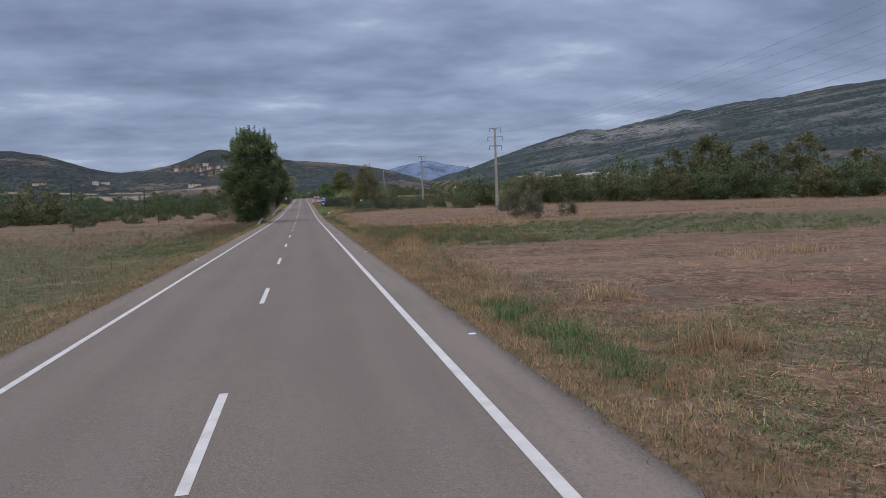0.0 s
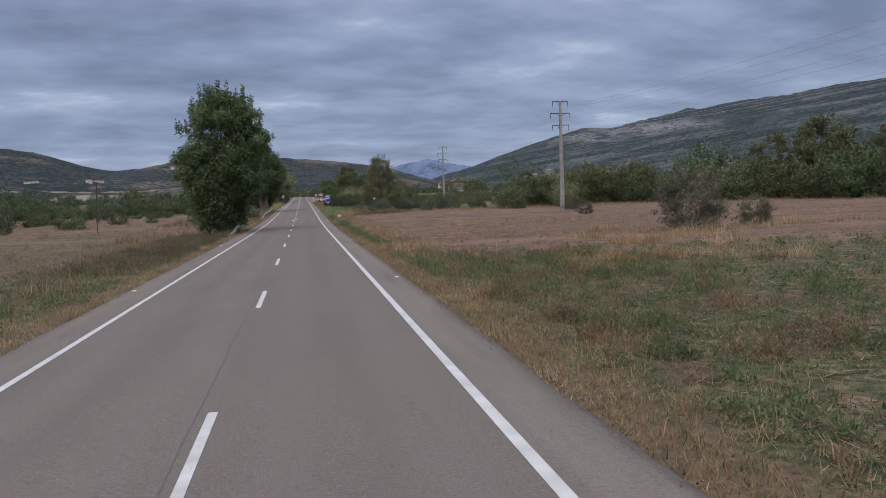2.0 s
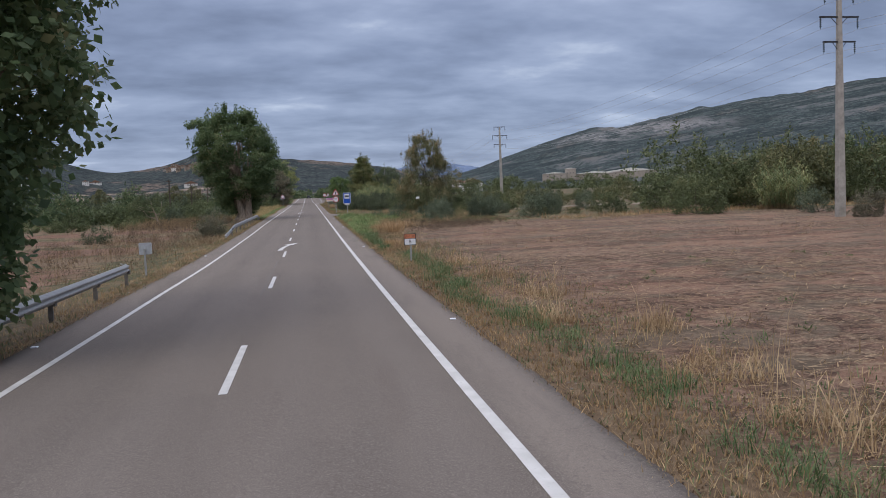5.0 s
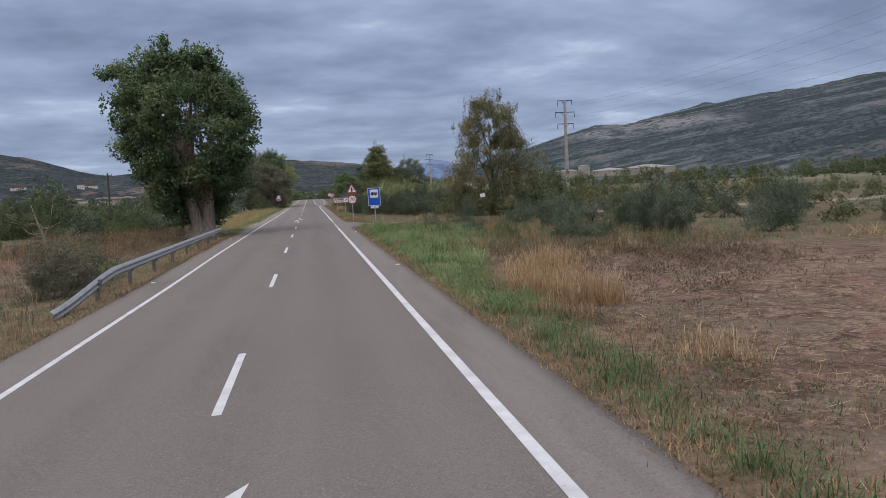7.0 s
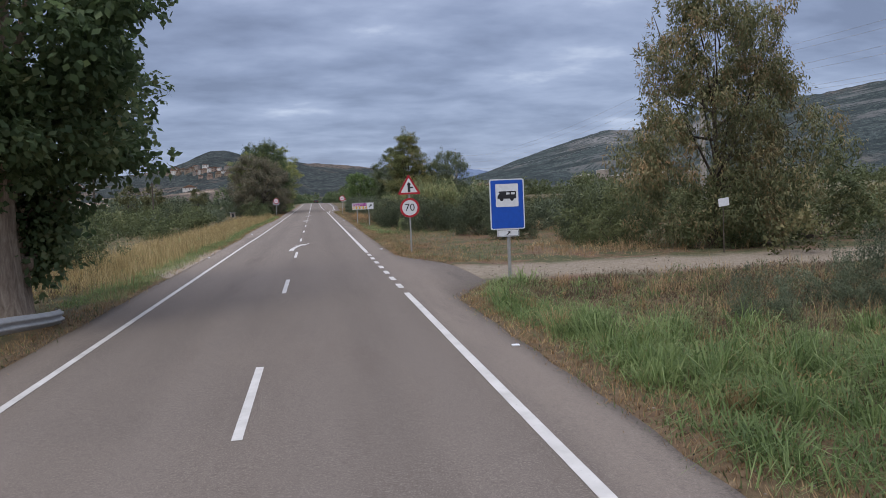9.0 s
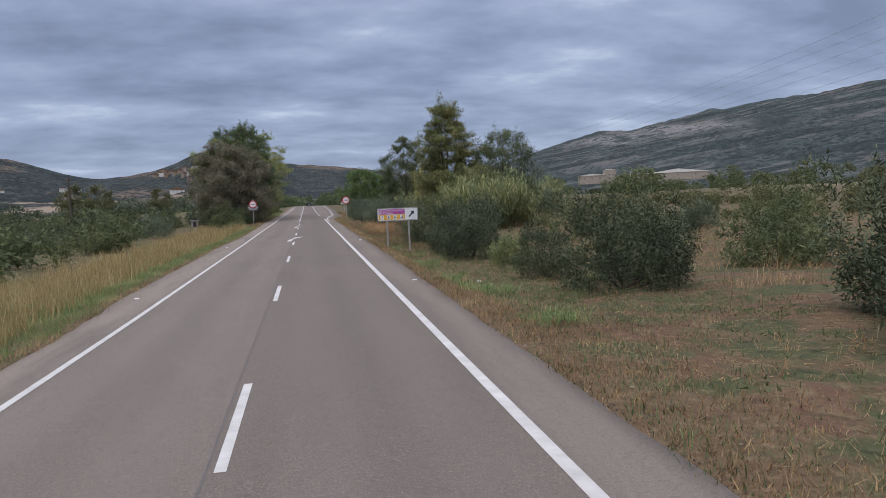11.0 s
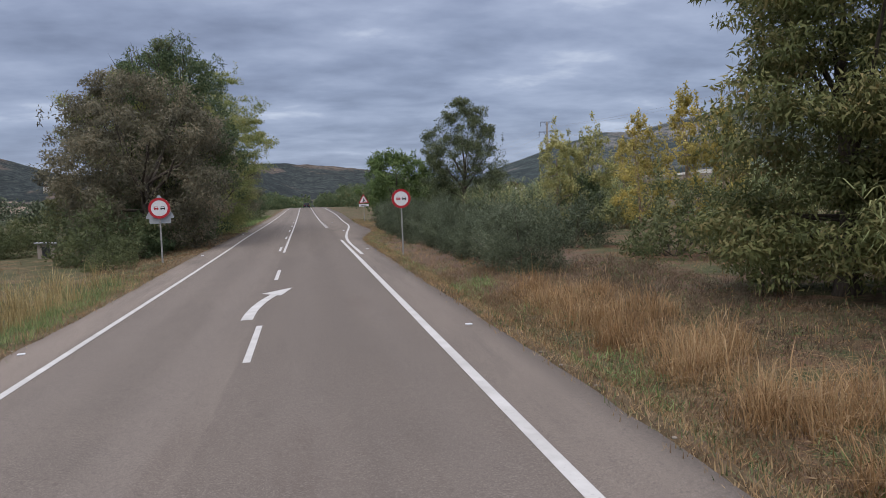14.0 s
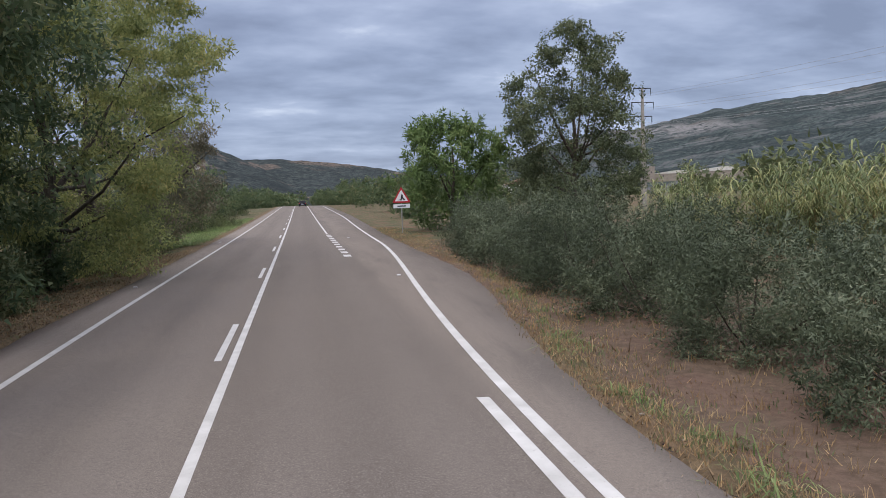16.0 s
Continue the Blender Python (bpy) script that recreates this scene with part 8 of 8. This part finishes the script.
def wooden_pole(x, y, height):
    root = thing("wooden_pole", (x, y, float(ground_z(x, y)) - 0.1), "weathered brown wooden line pole in the field", "wooden pole", "wooden line poles")
    bm = bmesh.new()
    add_tube(bm, (0, 0, 0), (0.03, 0, height), 0.13, 0.09, 10)
    part("mast", bm, WOOD_POLE, root)
    bm = bmesh.new()
    add_box(bm, -0.5, 0.5, -0.04, 0.04, height - 0.35, height - 0.25, 0.01)
    part("crossarm", bm, WOOD_POLE, root)
    for s in (-0.42, 0.0, 0.42):
        bm = bmesh.new()
        add_tube(bm, (s, 0, height - 0.26), (s, 0, height - 0.08), 0.04, 0.025, 8)
        part("insulator", bm, GLASS_BLUE, root)


for x, y in ((-29.4, 110.5), (-32.6, 175.0), (-22.5, 262.0), (-20.5, 225.0), (-24.0, 300.0)):
    wooden_pole(x, y, 6.6)


def road_stud(x, y, label):
    bm = bmesh.new()
    add_box(bm, -0.065, 0.065, -0.05, 0.05, 0.0, 0.026, 0.012)
    ob = part("road_stud", bm, SIGN_WHITE)
    ob.matrix_basis = pose(x, y, float(road_z(x, y)) - 0.002, 0, 0, 8 * math.sin(y))
    return tagged(ob, label, "road stud", "road studs")


for k in range(15):
    road_stud(4.02 + 0.05 * math.sin(k * 2.1), 14.1 + 24.6 * k, "flat white road stud on the shoulder")
    road_stud(-4.0 - 0.05 * math.sin(k * 1.7), 14.1 + 24.6 * k, "flat white road stud on the shoulder")


def litter(x, y):
    bm = bmesh.new()
    bmesh.ops.create_grid(bm, x_segments=6, y_segments=4, size=0.5)
    r = random.Random(5)
    for v in bm.verts:
        v.co = Vector((v.co.x * 0.34, v.co.y * 0.18, 0.03 + 0.03 * math.sin(v.co.x * 9) * math.cos(v.co.y * 7) + r.uniform(-0.01, 0.01)))
    ob = part("plastic_bag", bm, plain("pink_plastic", (0.62, 0.10, 0.22), 0.4))
    ob.modifiers.new("thickness", "SOLIDIFY").thickness = 0.004
    ob.matrix_basis = pose(x, y, float(ground_z(x, y)) + 0.01, 0, 0, 20)
    tagged(ob, "crumpled pink plastic scrap in the verge grass", "litter")


litter(5.85, 74.3)


def stones():
    """Pebbles along both asphalt edges and on the track."""
    rng = np.random.default_rng(55)
    base = bmesh.new()
    bmesh.ops.create_icosphere(base, subdivisions=1, radius=1)
    bv = np.array([v.co[:] for v in base.verts])
    bf = np.array([[v.index for v in f.verts] for f in base.faces])
    base.free()
    n = 2600
    y = rng.uniform(4, 330, n)
    side = rng.uniform(0, 1, n) < 0.62
    off = np.abs(rng.normal(0, 0.5, n)) + 0.08
    x = np.where(side, road_right(y) + off, road_left(y) - off)
    tr = rng.uniform(0, 1, n) < 0.12
    x, y = np.where(tr, rng.uniform(6, 14, n), x), np.where(tr, rng.uniform(195.5, 201.5, n), y)
    s = 0.010 + 0.026 * rng.uniform(0, 1, n) ** 4
    P = np.stack([x, y, ground_z(x, y) + s * 0.2], -1)
    V = P[:, None, :] + bv[None] * (s[:, None, None] * np.array([1.2, 0.9, 0.6])) * rng.uniform(0.75, 1.25, (n, len(bv), 1))
    F = (np.arange(n) * len(bv))[:, None, None] + bf[None]
    m = Nodes("pebble", 0.9, 0.2)
    mat = m.color(m.ramp(m.island(), [(0, (0.08, 0.065, 0.05)), (0.7, (0.19, 0.16, 0.125)), (1, (0.36, 0.32, 0.27))]))
    tagged(part("gravel", fast_mesh("gravel", V.reshape(-1, 3), F.reshape(-1, 3)), mat), "loose gravel along the asphalt edges", "gravel", kind="stuff")


stones()


def edge_crumbs():
    """Crumbled dark asphalt along the broken road edge."""
    r = np.random.default_rng(58)
    n = 6000
    y = r.uniform(4, 335, n)
    right = r.uniform(0, 1, n) < 0.6
    off = r.normal(0.07, 0.035, n)
    x = np.where(right, road_right(y) + off, road_left(y) - off)
    s = r.uniform(0.005, 0.017, n) * np.where((x > 4.4) & (y > 192.5) & (y < 207), 0.02, 1.0)
    base = np.array([(1, 0, 0), (0, 1, 0), (-1, 0, 0), (0, -1, 0), (0, 0, 0.7), (0, 0, -0.6)])
    z = np.where(off < 0.0, road_z(x, y), np.maximum(ground_z(x, y), road_z(x, y) - 0.10))
    V = base[None] * s[:, None, None] * r.uniform(0.6, 1.5, (n, 6, 1)) + np.stack([x, y, z + 0.004], -1)[:, None]
    f = np.array([(0, 1, 4), (1, 2, 4), (2, 3, 4), (3, 0, 4), (1, 0, 5), (2, 1, 5), (3, 2, 5), (0, 3, 5)])
    F = (np.arange(n)[:, None, None] * 6 + f[None]).reshape(-1, 3)
    m = Nodes("asphalt_crumb", 0.95, 0.1)
    mat = m.color(m.ramp(m.island(), [(0, (0.030, 0.025, 0.022)), (0.7, (0.075, 0.060, 0.050)), (1, (0.16, 0.13, 0.10))]))
    tagged(part("asphalt_crumbs", fast_mesh("asphalt_crumbs", V.reshape(-1, 3), F), mat), "dark crumbled asphalt along the road edge", "gravel", kind="stuff")


edge_crumbs()


def rock(x, y, size, seed):
    bm = bmesh.new()
    bmesh.ops.create_icosphere(bm, subdivisions=2, radius=size)
    r = random.Random(seed)
    for v in bm.verts:
        v.co = Vector((v.co.x * 1.2, v.co.y * 0.9, v.co.z * 0.65)) * r.uniform(0.88, 1.12)
    ob = part("rock", bm, plain("pale_limestone", (0.46, 0.42, 0.36), 0.9, 0, 0.2, 0.15, 6.0))
    ob.matrix_basis = pose(x, y, float(ground_z(x, y)) + size * 0.25, 0, 0, seed * 40)
    tagged(ob, "pale limestone lump lying on the dry verge", "rock")


rock(6.6, 238.2, 0.10, 1)
rock(6.1, 257.0, 0.16, 2)
rock(6.45, 256.4, 0.10, 3)
rock(5.0, 272.0, 0.07, 4)


def crack(points, width=0.02):
    """A dark tar-filled crack in the road."""
    P = np.array(points, float)
    rows = np.stack([P[:, 0] - width / 2, P[:, 0] + width / 2, P[:, 1]], -1)
    V = np.concatenate([np.stack([rows[:, k], rows[:, 2], road_z(rows[:, k], rows[:, 2]) + 0.003], -1) for k in (0, 1)])
    n = len(P)
    i = np.arange(n - 1)
    part("tar_seam", fast_mesh("tar_seam", V, np.stack([i, i + n, i + n + 1, i + 1], -1)), TAR, ROAD, "dark tar-filled seam")


TAR = plain("tar_seam", (0.105, 0.094, 0.087), 0.8, 0, 0.3, 0.1, 3.0)
rng = np.random.default_rng(9)
for y0, y1 in ((14, 24), (40, 58), (62, 67), (118, 131), (205, 262)):
    ys = np.arange(y0, y1, 0.5)
    crack(np.stack([-0.16 + 0.05 * np.cumsum(rng.normal(0, 0.22, len(ys))) / np.sqrt(len(ys)) * 3, ys], -1), 0.022)


# ---- far buildings and the car ahead ----
ROOF_TILE = plain("roof_tile", (0.21, 0.125, 0.085), 0.9, 0, 0.2, 0.2, 0.8)
PLASTER = [plain("plaster_" + n, c, 0.9, 0, 0.2, 0.12, 0.5) for n, c in (("ochre", (0.33, 0.255, 0.185)), ("white", (0.66, 0.63, 0.58)), ("sand", (0.33, 0.285, 0.245)), ("pink", (0.36, 0.265, 0.21)))]
WINDOW_DARK = plain("dark_window", (0.03, 0.03, 0.035), 0.3)


def house(x, y, z, w, d, h, wall, turn, label, storeys=2, roof=ROOF_TILE, pitch=0.22):
    root = thing("house", (x, y, z), label, "house", "village houses", turn=turn)
    bm = bmesh.new()
    add_box(bm, -w / 2, w / 2, -d / 2, d / 2, -2, h)
    part("wall", bm, wall, root)
    bm = bmesh.new()
    e, t = 0.5, h + pitch * w
    outline = [(-w / 2 - e, h - 0.1), (w / 2 + e, h - 0.1), (0, t)]
    add_plate(bm, outline, -d / 2 - e, d / 2 + e)
    part("roof", bm, roof, root, "tiled gable roof")
    for s in range(storeys):
        for k in (-0.28, 0.0, 0.28):
            bm = bmesh.new()
            zc = h * (s + 0.55) / storeys
            add_box(bm, k * w - 0.45, k * w + 0.45, -d / 2 - 0.05, -d / 2 + 0.2, zc - 0.55, zc + 0.55)
            part("window", bm, WINDOW_DARK, root)
    return root


def bearing(az, dist):
    return dist * math.sin(radians(az)), dist * math.cos(radians(az)) + 20


def on_slope(hill, az, el):
    """The place on a hill's near slope that stands at an azimuth and elevation from the start of the road."""
    azs, X, Y, Z = hill
    k = int(np.argmin(np.abs(azs - az)))
    angle = np.degrees(np.arctan2(Z[:, k] - 2.4, np.hypot(X[:, k], Y[:, k] - 0.7)))
    i = int(np.argmax(angle >= el)) if (angle >= el).any() else int(np.argmax(angle))
    return float(X[i, k]), float(Y[i, k]), float(Z[i, k])


rng = np.random.default_rng(15)
for k in range(64):
    f = rng.uniform(0, 1)
    az = -9.4 + 4.2 * f
    x, y, z = on_slope(WEST, az, 2.62 + 0.16 * rng.uniform(-1, 1) - 0.35 * rng.uniform(0, 1) * smooth(0.25, 0.6, f))
    d = math.hypot(x, y) / 1500
    house(x, y, z - 1.5, d * rng.uniform(6, 11), d * rng.uniform(6, 9), d * rng.uniform(5, 7.5), PLASTER[(0, 2, 1, 3, 0, 2)[k % 6]], rng.uniform(-30, 30), "ochre village house with a tiled roof on the hill", int(rng.integers(2, 4)), ROOF_TILE, 0.12)
for az, el, w, h, lab in ((-14.1, 1.74, 10, 6, "white farmhouse among the olive groves"), (-13.45, 1.80, 19, 3, "long white farmhouse among the olive groves"), (-7.75, 1.48, 19, 4, "low white farmhouse in the valley"), (-17.6, 1.7, 22, 2.5, "long low ochre farm shed in the valley")):
    x, y, z = on_slope(WEST, az, el)
    house(x, y, z, w, 9, h, PLASTER[1], 10, lab)
for az, dist, w, h in ((11.2, 900, 22, 8), (10.4, 930, 14, 9)):
    x, y = bearing(az, dist)
    house(x, y, dist * 0.012, w, 9, h, PLASTER[1], 10, "white house at the far wood edge")
# pale industrial sheds across the valley
for az, dist, w, h in ((16.9, 930, 26, 6), (18.0, 950, 12, 11), (19.6, 960, 44, 4.5), (22.0, 980, 60, 5.5)):
    x, y = bearing(az, dist)
    house(x, y, dist * 0.021, w, 20, h, PLASTER[2], -20, "long pale industrial shed across the valley", 1, PLASTER[1], 0.06)


def utility_shed(x, y):
    """A knee-high pump house with a lean-to roof."""
    root = thing("shed", (x, y, float(ground_z(x, y))), "small pale pump shed with a grey sheet roof", "shed", turn=8)
    bm = bmesh.new()
    add_box(bm, -0.45, 0.45, -0.5, 0.5, -0.15, 0.80, 0.01)
    part("wall", bm, PLASTER[2], root, "weathered pale block wall")
    bm = bmesh.new()
    v = [bm.verts.new(p) for p in ((-0.58, -0.65, 0.88), (0.58, -0.65, 0.80), (0.58, 0.65, 0.80), (-0.58, 0.65, 0.88), (-0.58, -0.65, 0.94), (0.58, -0.65, 0.86), (0.58, 0.65, 0.86), (-0.58, 0.65, 0.94))]
    for f in ((3, 2, 1, 0), (4, 5, 6, 7), (0, 1, 5, 4), (1, 2, 6, 5), (2, 3, 7, 6), (3, 0, 4, 7)):
        bm.faces.new([v[i] for i in f])
    part("roof", bm, plain("sheet_roof", (0.34, 0.34, 0.35), 0.6, 0, 0.3, 0.15, 3.0), root, "grey sheet roof")
    part("door", plate([(-0.2, 0.02), (0.2, 0.02), (0.2, 0.66), (-0.2, 0.66)], -0.53, -0.5), WINDOW_DARK, root, "dark door")


utility_shed(-13.9, 318.4)


def car(x, y):
    root = thing("car", (x, y, float(road_z(x, y))), "dark hatchback seen from behind far along the road", "car")
    paint = plain("dark_car_paint", (0.02, 0.022, 0.028), 0.25, 0.3, 0.6, 0.05)
    bm = bmesh.new()
    add_box(bm, -0.88, 0.88, -2.1, 2.1, 0.28, 0.92, 0.12)
    part("body", bm, paint, root)
    bm = bmesh.new()
    pts = [(-1.95, 0.9), (-1.6, 1.42), (0.5, 1.46), (1.3, 0.9)]
    v = [[bm.verts.new((s * (0.80 if z < 1 else 0.66), yy, z)) for yy, z in pts] for s in (-1, 1)]
    bm.faces.new(v[0])
    bm.faces.new(v[1][::-1])
    for i in range(4):
        j = (i + 1) % 4
        bm.faces.new((v[0][j], v[0][i], v[1][i], v[1][j]))
    part("cabin", bm, paint, root)
    part("rear_window", plate([(-0.6, 1.02), (0.6, 1.02), (0.52, 1.36), (-0.52, 1.36)], -1.93, -1.80), WINDOW_DARK, root)
    for s in (-1, 1):
        part("tail_lamp", plate(shift(rounded(0.22, 0.16, 0.03), s * 0.68, 0.78), -2.13, -2.09), SIGN_RED, root, "red tail lamp")
        for yy in (-1.3, 1.3):
            bm = bmesh.new()
            add_tube(bm, (s * 0.68, yy, 0.31), (s * 0.88, yy, 0.31), 0.31, 0.31, 18)
            part("wheel", bm, SIGN_BLACK, root)
    part("number_plate", plate(shift(rounded(0.5, 0.11, 0.01), 0, 0.6), -2.13, -2.10), SIGN_WHITE, root)


car(1.6, 492.0)
